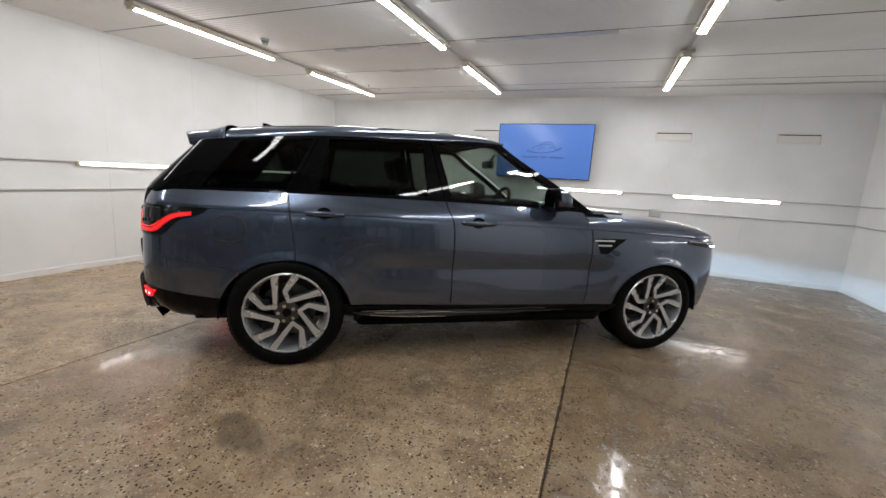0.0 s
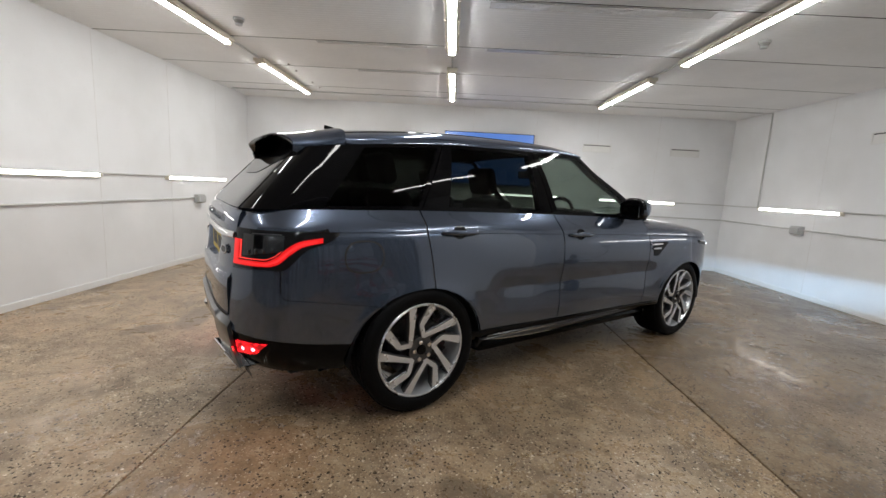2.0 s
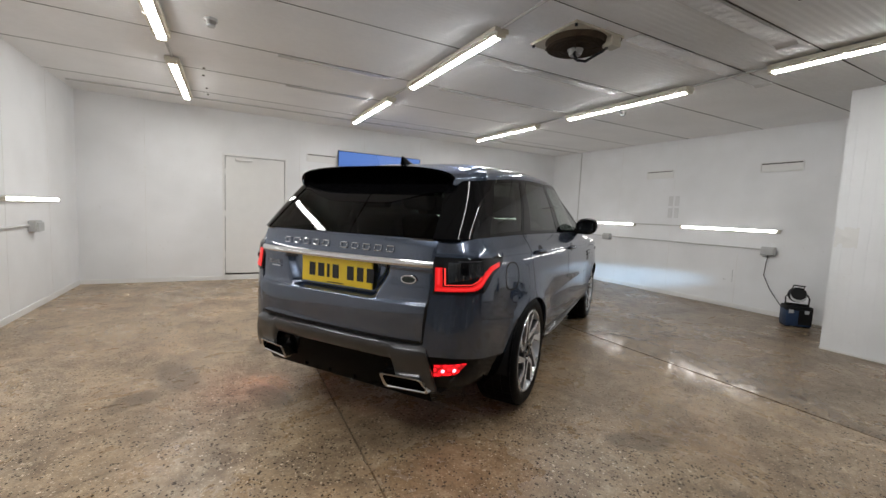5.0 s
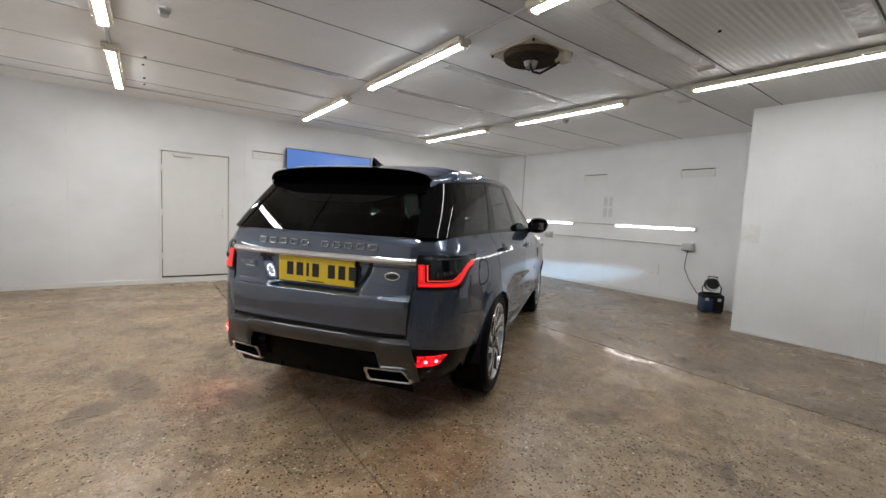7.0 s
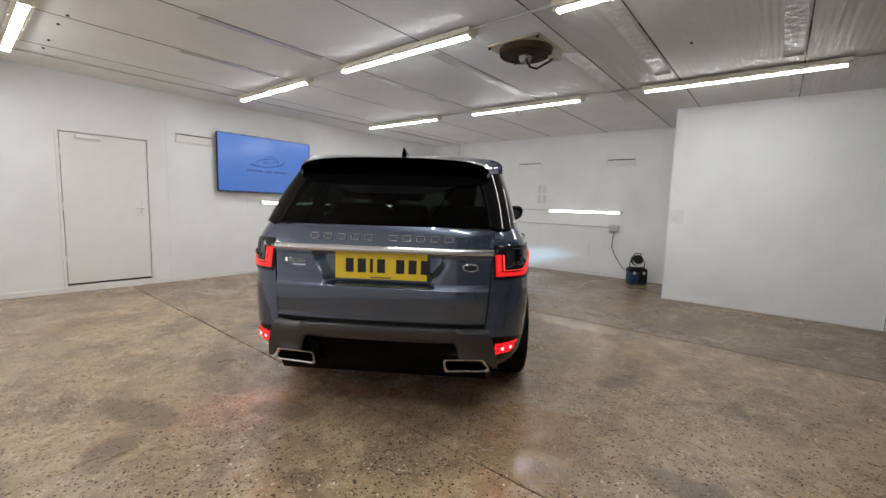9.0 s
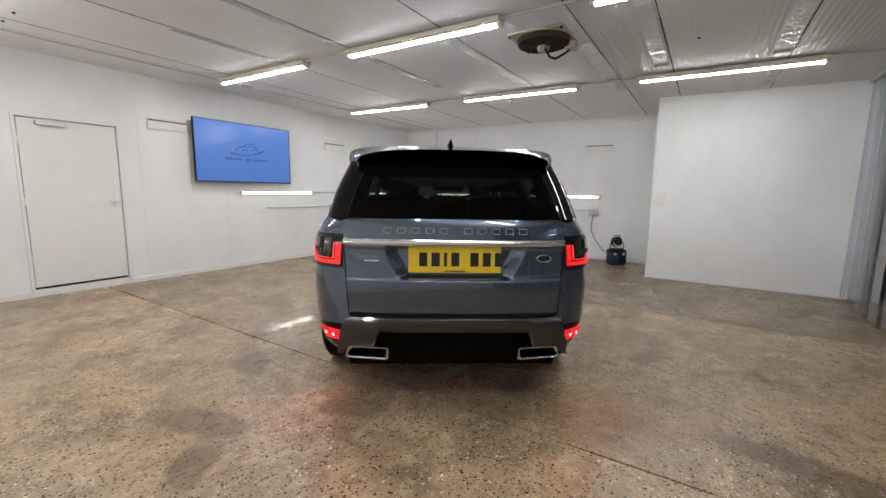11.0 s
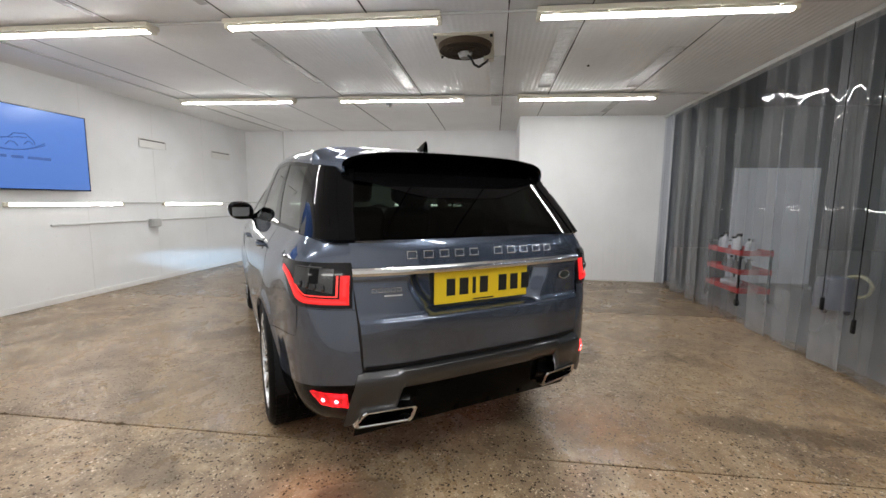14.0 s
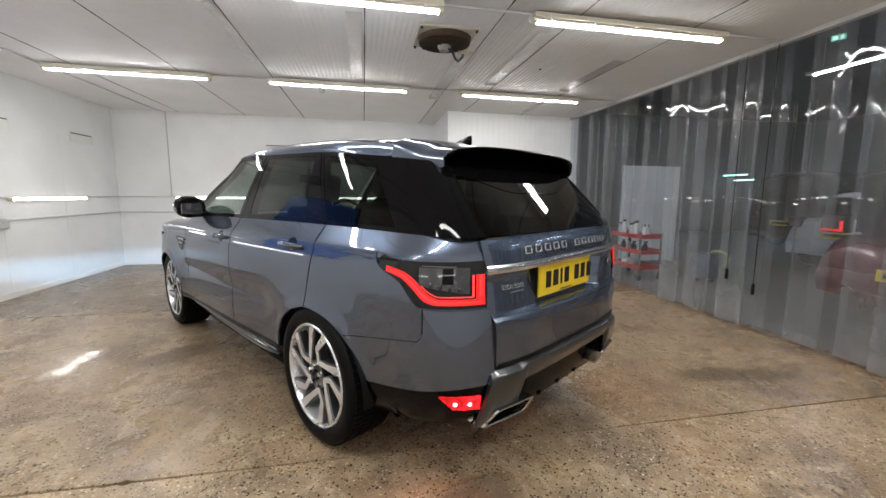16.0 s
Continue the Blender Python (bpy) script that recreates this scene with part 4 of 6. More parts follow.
def lathe_z(profile, seg):
    verts, faces, n = [], [], len(profile)
    for i in range(seg):
        t = 2 * math.pi * i / seg
        verts += [(r * math.cos(t), r * math.sin(t), z) for r, z in profile]
    for i in range(seg):
        j = (i + 1) % seg
        faces += [(i * n + k, j * n + k, j * n + k + 1, i * n + k + 1) for k in range(n - 1)]
    return verts, faces


for k in range(7):
    bottle(1.66 - 0.33 + 0.105 * k, -0.10 + rnd.uniform(-0.05, 0.05), 0.682, rnd.uniform(0.20, 0.28), 0.04, WHITEP if k % 3 else GREYBOX, "white spray bottle standing on the trolley's top tray")
for k in range(5):
    bottle(1.66 - 0.28 + 0.14 * k, -0.12, 0.432, rnd.uniform(0.16, 0.2), 0.038, GREYBOX if k % 2 else MATTBLACK, "dark bottle standing on the trolley's middle tray")
bm = bmesh.new()
bmesh.ops.create_icosphere(bm, subdivisions=3, radius=0.11)
for v in bm.verts:
    v.co = Vector((v.co.x * 1.5, v.co.y, v.co.z * 0.6)) * (1 + 0.25 * noise.noise(v.co * 14))
o = tagged(part("folded_cloth", bm, WHITEP, shade=True), "crumpled pale cloth on the trolley's bottom tray", "cloth")
o.location = (1.78, -0.14, 0.235)

# a tall white board, standing on edge
bd = thing("white_board", pose(2.74, -1.2, 0), "tall white board standing in the garage", "board")
part("sheet", boxes((-0.02, 0.02, -0.62, 0.62, 0.06, 1.92, 0.004)), WHITE, bd)
part("foot", boxes((-0.2, 0.2, -0.55, -0.50, 0.0, 0.06, 0.006)), PIPE, bd)
part("foot", boxes((-0.2, 0.2, 0.50, 0.55, 0.0, 0.06, 0.006)), PIPE, bd)

# vacuum with a coiled hose on the garage floor
vac = thing("vacuum_cleaner", pose(1.12, -1.0, 0, 0, 0, 200), "blue drum vacuum cleaner with a coiled hose", "vacuum")
verts, faces = lathe_z([(0, 0.06), (0.20, 0.06), (0.21, 0.10), (0.20, 0.36), (0.17, 0.44), (0, 0.47)], 28)
link("drum", verts, faces, plain("blue_grey_drum", (0.10, 0.13, 0.20), 0.4), vac, shade=True, sharp=40)
for k in range(4):
    bm = bmesh.new()
    cyl(bm, 0.03, 0.03, 0.03, pose(0.15 * math.cos(k * 1.57), 0.15 * math.sin(k * 1.57), 0.03, 90, 0, 0), 14)
    part("castor", bm, RUBBER, vac)
v, f = tube([(0.18 + 0.16 * math.cos(t) * (1 - t / 40), 0.05 + 0.03 * t / 6, 0.36 + 0.13 * math.sin(t)) for t in np.linspace(0, 15, 60)], 0.018, 8)
link("hose", v, f, plain("pale_yellow_hose", (0.62, 0.58, 0.34), 0.45), vac, "pale yellow coiled hose", shade=True)


def parked(name, m, label, paint, length, width, height, van=False, lamp_z=0.88, plate_z=0.68, lit=False):
    """A plain parked car seen dimly: lofted body, dark glass, lamps, wheels. It faces +x."""
    root = thing(name, m, label, "car", "cars in the garage")
    h2 = height
    prof = curve([0, 0.03, 0.12, 0.22, 0.62, 0.75, 0.97, 1.0], [0.80, 0.95, 1.0, h2 * 0.98, h2, 1.02, 0.86, 0.6]) if not van else curve([0, 0.01, 0.05, 0.1, 0.7, 0.8, 0.97, 1.0], [h2 * 0.9, h2 * 0.98, h2, h2, h2 * 0.99, h2 * 0.7, 0.95, 0.6])
    waist = 0.92 if not van else 1.15
    grid, dark = [], []
    for i in range(41):
        a = i / 40
        x = a * length
        top_z = prof(a)
        row = []
        for j in range(25):
            t = lerp(-1, 1, j / 24)
            ang = t * math.pi / 2
            w = width / 2
            zz = 0.30 + (top_z - 0.30) * abs(math.cos(ang)) ** 0.35
            taper = 1 - 0.18 * smooth(waist, h2, zz)
            e = 1 - 0.10 * (abs(2 * a - 1) ** 6)
            row.append(Vector((x, math.copysign(abs(math.sin(ang)) ** 0.35, t) * w * taper * e, zz)))
        grid.append(row)
    sheet0("body", grid, paint, root)
    part("back_glass", boxes((-0.01 if van else 0.16, 0.03 if van else 0.40, -width * 0.34, width * 0.34, waist + 0.05, h2 - 0.12, 0.01), m=None), BLACK, root)
    for s in (-1, 1):
        part("side_glass", boxes((length * 0.2, length * 0.62, min(s * width * 0.43, s * width * 0.47), max(s * width * 0.43, s * width * 0.47), waist + 0.03, h2 - 0.14, 0.008)), BLACK, root)
        part("rear_lamp", boxes((-0.02, 0.12, min(s * width * 0.33, s * width * 0.46), max(s * width * 0.33, s * width * 0.46), lamp_z - 0.10, lamp_z + 0.10, 0.02)), REDLENS, root, "red rear lamp")
        if lit:
            part("light_bar", boxes((-0.028, -0.021, min(s * width * 0.335, s * width * 0.455), max(s * width * 0.335, s * width * 0.455), lamp_z - 0.085, lamp_z - 0.06), (-0.028, -0.021, min(s * width * 0.335, s * width * 0.352), max(s * width * 0.335, s * width * 0.352), lamp_z - 0.06, lamp_z + 0.03)), REDGLOW, root, "glowing red bar")
        for xw in (length * 0.2, length * 0.8):
            verts, faces = lathe_z([(0, 0), (0.19, 0.0), (0.2, -0.02), (0.30, -0.02), (0.315, 0.02), (0.315, 0.18), (0.2, 0.2), (0, 0.2)], 28)
            w = link("wheel", [Vector((xw + p[0], s * (width / 2 - 0.01 - p[2]), 0.315 + p[1])) for p in verts], faces, RUBBER, root, shade=True, sharp=40)
    part("number_plate", boxes((-0.035, -0.02, -0.26, 0.26, plate_z - 0.06, plate_z + 0.06, 0.003)), PLATE, root)
    part("plate_bar", boxes((-0.038, -0.036, -0.2, 0.2, plate_z - 0.03, plate_z + 0.03)), INK, root)
    part("bumper", boxes((-0.03, 0.25, -width * 0.46, width * 0.46, 0.34, 0.58, 0.05)), paint, root, shade=True)
    return root


def sheet0(name, grid, mat, parent):
    nv = len(grid[0])
    faces = [(i * nv + j, i * nv + j + 1, (i + 1) * nv + j + 1, (i + 1) * nv + j) for i in range(len(grid) - 1) for j in range(nv - 1)]
    n = len(grid)
    faces += [tuple(range(nv))[::-1], tuple((n - 1) * nv + j for j in range(nv))]
    return link(name, [p for r in grid for p in r], faces, mat, parent, shade=True, sharp=45)


REDCAR = plain("red_car_paint", (0.12, 0.006, 0.006), 0.25, metal=0.2, vary=0.05, coat=1.0)
PALECAR = plain("silver_car_paint", (0.55, 0.56, 0.57), 0.3, metal=0.2, vary=0.05, coat=1.0)
DARKCAR = plain("dark_car_paint", (0.02, 0.022, 0.028), 0.25, metal=0.3, vary=0.1, coat=1.0)

parked("red_car", pose(-1.55, -0.74, 0, 0, 0, -90), "dark red tall car parked behind the curtain", REDCAR, 4.3, 1.82, 1.72, False, 1.06, 0.57, True)
parked("dark_van", pose(4.05, -6.0, 0, 0, 0, -90), "dark van parked at the back of the garage", DARKCAR, 4.6, 1.9, 1.95, True)
parked("silver_hatchback", pose(1.15, -3.7, 0, 0, 0, -82), "silver hatchback parked in the garage", PALECAR, 4.0, 1.74, 1.46)

# ---- the car; u runs forward from the rear axle, v to the car's left, z up ----
car = thing("car", pose(-1.696, 3.858, 0, 0, 0, 34.8), "blue-grey metallic sport utility car with lit tail lamps", "car")
UC, NC = -0.35, 4.0                       # where the rear corner begins, and its squareness
W_Z = curve([0.26, 0.40, 0.55, 0.72, 0.90, 1.04, 1.10, 1.16, 1.20], [0.90, 0.925, 0.945, 0.960, 0.957, 0.943, 0.928, 0.895, 0.868])
PLAN = curve([-0.35, 0.1, 0.7, 1.3, 2.4, 2.9, 3.2, 3.4], [0.928, 0.962, 0.985, 1.0, 1.0, 0.995, 0.975, 0.94])
REAR = curve([0.26, 0.45, 0.56, 0.62, 0.85, 0.95, 1.05, 1.12, 1.18, 1.20], [-0.93, -1.00, -1.015, -1.01, -1.0, -0.99, -0.980, -0.968, -0.945, -0.932])
CREASE = curve([-0.9, -0.5, 0.1, 1.45, 2.25, 3.0, 3.4, 3.8], [1.072, 1.072, 1.068, 1.040, 1.022, 0.988, 0.962, 0.93])
BELT = curve([-0.9, -0.5, 0.0, 1.0, 1.85, 2.3], [1.178, 1.185, 1.192, 1.185, 1.165, 1.145])
FRONT = curve([0.26, 0.45, 0.7, 0.9, 1.0], [3.70, 3.78, 3.80, 3.765, 3.71])
# arc length along the rear corner, from the side to the middle of the back
_t = np.linspace(0, math.pi / 2, 400)
_sx, _sy = np.sin(_t) ** (2 / NC), np.cos(_t) ** (2 / NC)
_len = np.concatenate([[0], np.cumsum(np.hypot(np.diff(_sx * 0.65), np.diff(_sy * 0.89)))])


def corner(q):
    s = UC - q
    return float(np.interp(s, _len, _sx)), float(np.interp(s, _len, _sy))


GSQ = 7.0                                  # the glasshouse turns its rear corner more sharply
_gx, _gy = np.sin(_t) ** (2 / GSQ), np.cos(_t) ** (2 / GSQ)
_glen = np.concatenate([[0], np.cumsum(np.hypot(np.diff(_gx * 0.43), np.diff(_gy * 0.78)))])


def glass_corner(q):
    k = UC - q
    return float(np.interp(k, _glen, _gx)), float(np.interp(k, _glen, _gy))


def gq_at_y(y):                            # the q at which the glass lies at the share y of its half width
    return UC - float(np.interp(-y, -_gy, _glen))


def gq_at_x(x):
    return UC - float(np.interp(x, _gx, _glen))


GQMIN = UC - float(_glen[-1])


def q_at_v(v):                             # the q at which the back lies v from the middle
    return UC - float(np.interp(-v / 0.89, -_sy, _len))


def q_at_u(u):
    return u if u >= UC else UC - float(np.interp((UC - u) / 0.65, _sx, _len))


def arch(u, centre, a=0.432, b=0.392, z0=0.362):
    d = (u - centre) / a
    return z0 + b * math.sqrt(1 - d * d) if abs(d) < 1 else 0.0


def hull(q, z, s):
    """The outer skin below the glass."""
    w = W_Z(z)
    if q >= UC:
        u, v = q, w * PLAN(q)
        if u > 3.0:                        # front corner
            uf = FRONT(z)
            x = (u - 3.0) / (uf - 3.0)
            v = w * 0.985 * (1 - min(x, 1) ** 3.0) ** (1 / 3.0)
    else:
        x, y = corner(q)
        u, v = UC - (UC - REAR(z)) * x, w * PLAN(UC) * y * (1 - 0.053 * x * (1 - x) ** 2)
    c = CREASE(u)
    if z > c:
        v -= 0.009 * smooth(c, c + 0.10, z)
    else:                                  # the shoulder overhangs the side a little
        v -= 0.0075 * math.exp((z - c) / 0.035) * smooth(-0.70, -0.55, u)
    for k in (0.0, 2.923):                 # flare round the wheel arches
        d = math.hypot((u - k) / 0.432, (z - 0.362) / 0.392)
        if abs(u - k) < 0.9:
            v += 0.016 * math.exp(-(((d - 1.0) / 0.10) ** 2)) + 0.010 * math.exp(-(((d - 1.12) / 0.25) ** 2))
    # a soft hollow along the lower doors
    inset = smooth(0.44, 0.66, u) * (1 - smooth(2.25, 2.60, u))
    if inset:
        tuck = min(max((0.87 - z) / 0.1675, 0), 1)
        v += inset * (-0.022 * tuck * tuck + 0.160 * min(max(0.7025 - z, 0), 0.19))
    return Vector((u, s * v, z))


CENTRE = Vector((0.9, 0, 0.85))


def sheet(name, grid, mat, parent, label="", depth=0.014, out=None):
    """A pressed panel from a grid of points: smooth outside, edges turned in."""
    nu, nv = len(grid), len(grid[0])
    P = [[Vector(p) for p in row] for row in grid]
    mid = P[nu // 2][nv // 2]
    nrm = [[None] * nv for _ in range(nu)]
    for i in range(nu):
        for j in range(nv):
            a = P[min(i + 1, nu - 1)][j] - P[max(i - 1, 0)][j]
            b = P[i][min(j + 1, nv - 1)] - P[i][max(j - 1, 0)]
            n = a.cross(b)
            nrm[i][j] = n.normalized() if n.length > 1e-9 else Vector((0, 0, 1))
    way = Vector(out) if out else mid - CENTRE
    flip = nrm[nu // 2][nv // 2].dot(way) < 0
    if flip:
        nrm = [[-n for n in row] for row in nrm]
    verts = [p for row in P for p in row]
    faces = []
    for i in range(nu - 1):
        for j in range(nv - 1):
            f = (i * nv + j, (i + 1) * nv + j, (i + 1) * nv + j + 1, i * nv + j + 1)
            faces.append(f[::-1] if flip else f)
    ring = [(i, 0) for i in range(nu)] + [(nu - 1, j) for j in range(1, nv)] + [(i, nv - 1) for i in range(nu - 2, -1, -1)] + [(0, j) for j in range(nv - 2, 0, -1)]
    if depth:
        base = len(verts)
        verts += [P[i][j] for i, j in ring]
        verts += [P[i][j] - nrm[i][j] * depth for i, j in ring]
        n = len(ring)
        for k in range(n):
            l = (k + 1) % n
            f = (base + k, base + n + k, base + n + l, base + l)
            faces.append(f if flip else f[::-1])
    return link(name, verts, faces, mat, parent, label, shade=True, sharp=50)


def span_list(a, b, n, extra=()):
    return sorted({round(lerp(a, b, i / n), 5) for i in range(n + 1)} | {round(e, 5) for e in extra if a < e < b})


def rows_z(z0, z1, u, n=32):
    """Heights from z0 to z1, closer together round the crease."""
    c = CREASE(u)
    if z0 < c - 0.03 and z1 > c + 0.03:
        k = n - 9
        if z0 < 0.66:                      # rows on either side of the lower door line
            lo = [lerp(z0, 0.700, i / 9) for i in range(10)] + [lerp(0.705, c - 0.0006, (i / (k - 10)) ** 0.8) for i in range(k - 9)]
        else:
            lo = [lerp(z0, c - 0.0006, (i / k) ** 0.8) for i in range(k + 1)]
        return lo + [c + 0.0006, c + 0.004, c + 0.010, c + 0.018, c + 0.026] + [lerp(c + 0.036, z1, i / 3) for i in range(4)]
    return [lerp(z0, z1, i / n) for i in range(n + 1)]


GAP = 0.0046
ARCH_R = [0.0 + 0.432 * math.sin(t) for t in np.linspace(-math.pi / 2, math.pi / 2, 41)]
ARCH_F = [2.923 + x for x in ARCH_R]


def seam_c(z):      # rear edge of the rear door
    return lerp(0.060, 0.012, smooth(0.75, 1.19, z)) - 0.012 * smooth(1.12, 1.19, z)


def seam_b(z):
    return 1.142 + 0.004 * math.sin(z * 3) - 0.055 * smooth(1.0, 1.19, z)


def seam_a(z):
    return 2.252 + 0.012 * math.sin((z - 0.43) / 0.6 * math.pi) - 0.06 * smooth(1.02, 1.15, z)


def sill_z(u):
    return lerp(0.438, 0.418, (u - 0.4) / 1.9)


def door_panel(name, s, ua, ub, bottom):
    grid = []
    us = span_list(0, 1, 44)
    ref0, ref1 = ua(0.8), ub(0.8)
    us = sorted(set(us) | {round((x - ref0) / (ref1 - ref0), 5) for x in ARCH_R if ref0 < x < ref1})
    for f in us:
        um = lerp(ref0, ref1, f)
        col = []
        for z in rows_z(bottom(um), BELT(um), um):
            u = lerp(ua(z) + GAP, ub(z) - GAP, f)
            col.append(hull(u, z, s))
        grid.append(col)
    return sheet(name, grid, PAINT, car)


def glass_point(q, g, s):
    """The skin of the glasshouse: g runs from the belt to the roof's edge."""
    if q >= UC:
        u = q
        vb = (W_Z(BELT(u)) - 0.008) * PLAN(u)
        vr = VR(u)
        z = lerp(BELT(u), ZR(u), g)
        v = lerp(vb, vr, g) + 0.012 * math.sin(math.pi * g)
    else:
        x, y = glass_corner(q)
        a = lerp(0.582, 0.275, g)
        u = UC - a * x
        vb = (W_Z(BELT(UC)) - 0.008) * PLAN(UC)
        v = (lerp(vb, VR(UC), g) + 0.012 * math.sin(math.pi * g)) * y * (1 - 0.05 * x)
        z = lerp(BELT(u), lerp(ZR(UC), 1.50, min(x, 1)), g)
    return Vector((u, s * v, z))


VR = curve([-0.35, -0.1, 0.2, 1.0, 1.5, 1.7], [0.695, 0.712, 0.722, 0.705, 0.682, 0.67])
ZR = curve([-0.35, -0.1, 0.2, 1.0, 1.35, 1.53, 1.7], [1.535, 1.562, 1.588, 1.618, 1.632, 1.628, 1.60])


def u_front(g):     # the line where the side meets the windscreen pillar
    return lerp(2.27, 1.53, g) + 0.02 * math.sin(math.pi * g)


def pillar(name, s, qa, qb, g0, g1, mat, n=8, m=12, lift=0.0, depth=0.01, label="", parent=None):
    grid = []
    for i in range(n + 1):
        col = []
        for j in range(m + 1):
            g = lerp(g0, g1, j / m)
            p = glass_point(lerp(qa(g), qb(g), i / n), g, s)
            if lift:
                p = p + Vector((0, s * lift, 0)) if p.x > -0.55 else p + Vector((-lift, 0, 0))
            col.append(p)
        grid.append(col)
    return sheet(name, grid, mat, parent or car, label, depth)


def ribbon(name, pts, width, mat, parent, label="", lift=0.001):
    """A narrow flat strip laid along points, facing away from the car's middle."""
    pts = [Vector(p) for p in pts]
    verts, faces = [], []
    for i, p in enumerate(pts):
        d = (pts[min(i + 1, len(pts) - 1)] - pts[max(i - 1, 0)]).normalized()
        n = p - Vector((min(max(p.x, -0.2), 2.6), 0, 0.8))
        n = (n - d * n.dot(d)).normalized()
        side = d.cross(n)
        verts += [p + n * lift - side * width / 2, p + n * lift + side * width / 2, p - n * 0.004 + side * width / 2, p - n * 0.004 - side * width / 2]
    for i in range(len(pts) - 1):
        for k in range(4):
            faces.append((i * 4 + k, i * 4 + (k + 1) % 4, i * 4 + 4 + (k + 1) % 4, i * 4 + 4 + k))
    return link(name, verts, faces, mat, parent, label)


Q_TG = lambda z: q_at_v(lerp(0.612, 0.650, smooth(0.62, 1.16, z)))       # tailgate's edge
Q_STEP = q_at_u(-0.765)


def seam_z(q):      # the seam above the rear bumper, rising towards the back
    return lerp(0.745, 0.663, smooth(Q_STEP, -0.20, q) * 0.4 + 0.6 * min(max((q - Q_STEP) / (-0.20 - Q_STEP), 0), 1))


SEAM_R = 0.036


def seam_bend(q):      # the seam turns up to the lamp on a small radius
    d = min(max(q - Q_STEP, 0.0), SEAM_R)
    return SEAM_R - math.sqrt(SEAM_R ** 2 - (SEAM_R - d) ** 2)


BEND_Q = [Q_STEP + SEAM_R * (1 - math.cos(t)) for t in np.linspace(0.12, math.pi / 2, 9)]


def black_line(q):      # where paint gives way to the black lower bumper
    return lerp(0.478, 0.560, 1 - smooth(q_at_v(0.66), -0.38, q))


FOGPOS = {}
for s in (-1, 1):
    # doors, wings, quarters
    fd = door_panel("front_door", s, seam_b, seam_a, sill_z)
    rd = door_panel("rear_door", s, seam_c, seam_b, lambda u: max(arch(u, 0.0), sill_z(u)))
    us = span_list(0.0, 1.0, 50)
    grid = []
    for u in sorted(set(span_list(2.255, 3.78, 48)) | {x for x in ARCH_F if x > 2.26}):
        if u > 3.765:
            continue
        bot = max(arch(u, 2.923), sill_z(2.3) if u < 2.923 else 0.36)
        top = CREASE(u) - 0.003
        col = []
        for i in range(17):
            z = lerp(bot, top, i / 16)
            uu = max(u, seam_a(z) + GAP) if u < 2.30 else u
            col.append(hull(uu, z, s))
        grid.append(col)
    sheet("front_wing", grid, PAINT, car)
    grid = []
    qs = sorted(set(span_list(q_at_v(0.605), 0.01, 52)) | {x for x in ARCH_R if x < 0} | {Q_STEP - 0.003, Q_STEP + 0.003} | set(BEND_Q))
    for q in qs:
        u0 = hull(q, 0.8, 1).x
        bot = max(arch(q, 0.0) if q > UC else 0, seam_z(q) + seam_bend(q) + 0.003) if q > Q_STEP else 0.888
        col = []
        for z in rows_z(bot, BELT(u0), u0):
            qq = q
            if q < -0.5:
                qq = max(q, Q_TG(z) + GAP)
            f = (q - qs[0]) / (qs[-1] - qs[0])
            if q > -0.2:
                qq = q + (seam_c(z) - GAP - qs[-1]) * smooth(-0.2, 0.01, q)
            col.append(hull(qq, z, s))
        grid.append(col)
    quarter = sheet("rear_quarter", grid, PAINT, car)
    grid = []
    qs = sorted(set(span_list(q_at_v(0.605), -0.205, 44)) | {x for x in ARCH_R if -0.43 < x < -0.205} | {Q_STEP - 0.010, Q_STEP - 0.005} | set(BEND_Q))
    for q in qs:
        top = seam_z(q) + seam_bend(q) if q > Q_STEP - 0.006 else 0.885
        bot = max(arch(q, 0.0) if q > UC - 0.1 else 0, black_line(q))
        bot = min(bot, top - 0.002)
        grid.append([hull(max(q, Q_TG(z) + GAP) if q < -0.5 else q, z, s) for z in [lerp(bot, top, i / 12) for i in range(13)]])
    sheet("rear_bumper_corner", grid, PAINT, car)
    # black lower bumper corner
    grid = []
    for q in sorted(set(span_list(q_at_v(0.652), -0.33, 30)) | {x for x in ARCH_R if -0.432 < x < -0.33}):
        top = black_line(q) - 0.003
        a0 = arch(q, 0.0, 0.432, 0.392) if q > -0.432 else 0
        bot = lerp(0.325, 0.345, 1 - smooth(q_at_v(0.66), -0.40, q))
        if a0 > bot:
            bot = min(a0, top - 0.002)
        col = []
        for i in range(9):
            z = lerp(bot, top, i / 8)
            p = hull(q, z, s)
            k = 0.004 + 0.05 * (1 - i / 8) ** 3
            p.y -= s * k * 0.6
            p.x += k if q < -0.6 else 0
            col.append(p)
        grid.append(col)
    sheet("lower_bumper", grid, BLACK, car, "gloss black lower bumper corner")
    # fog lamp: red lens set in the black corner
    fog = lambda a, b: hull(lerp(q_at_v(0.685), q_at_v(0.685) + 0.185 - 0.06 * (1 - b), a), lerp(0.452 + 0.008 * a, 0.514, b), s) + Vector((-0.006, s * 0.004, 0))
    fog_ob = sheet("fog_lamp", [[fog(i / 10, j / 6) for j in range(7)] for i in range(11)], FOGGLOW, car, "lit red rear fog lamp", 0.03)
    FOGPOS[s] = fog(0.65, 0.3) + Vector((-0.02, s * 0.02, -0.005))
    for a in (0.32, 0.72):
        bm = bmesh.new()
        bmesh.ops.create_uvsphere(bm, u_segments=12, v_segments=8, radius=0.013, matrix=Matrix.Translation(fog(a, 0.5) + Vector((0.006, -s * 0.004, 0))))
        part("bulb", bm, FOGHOT, fog_ob, "hot red bulb", shade=True)

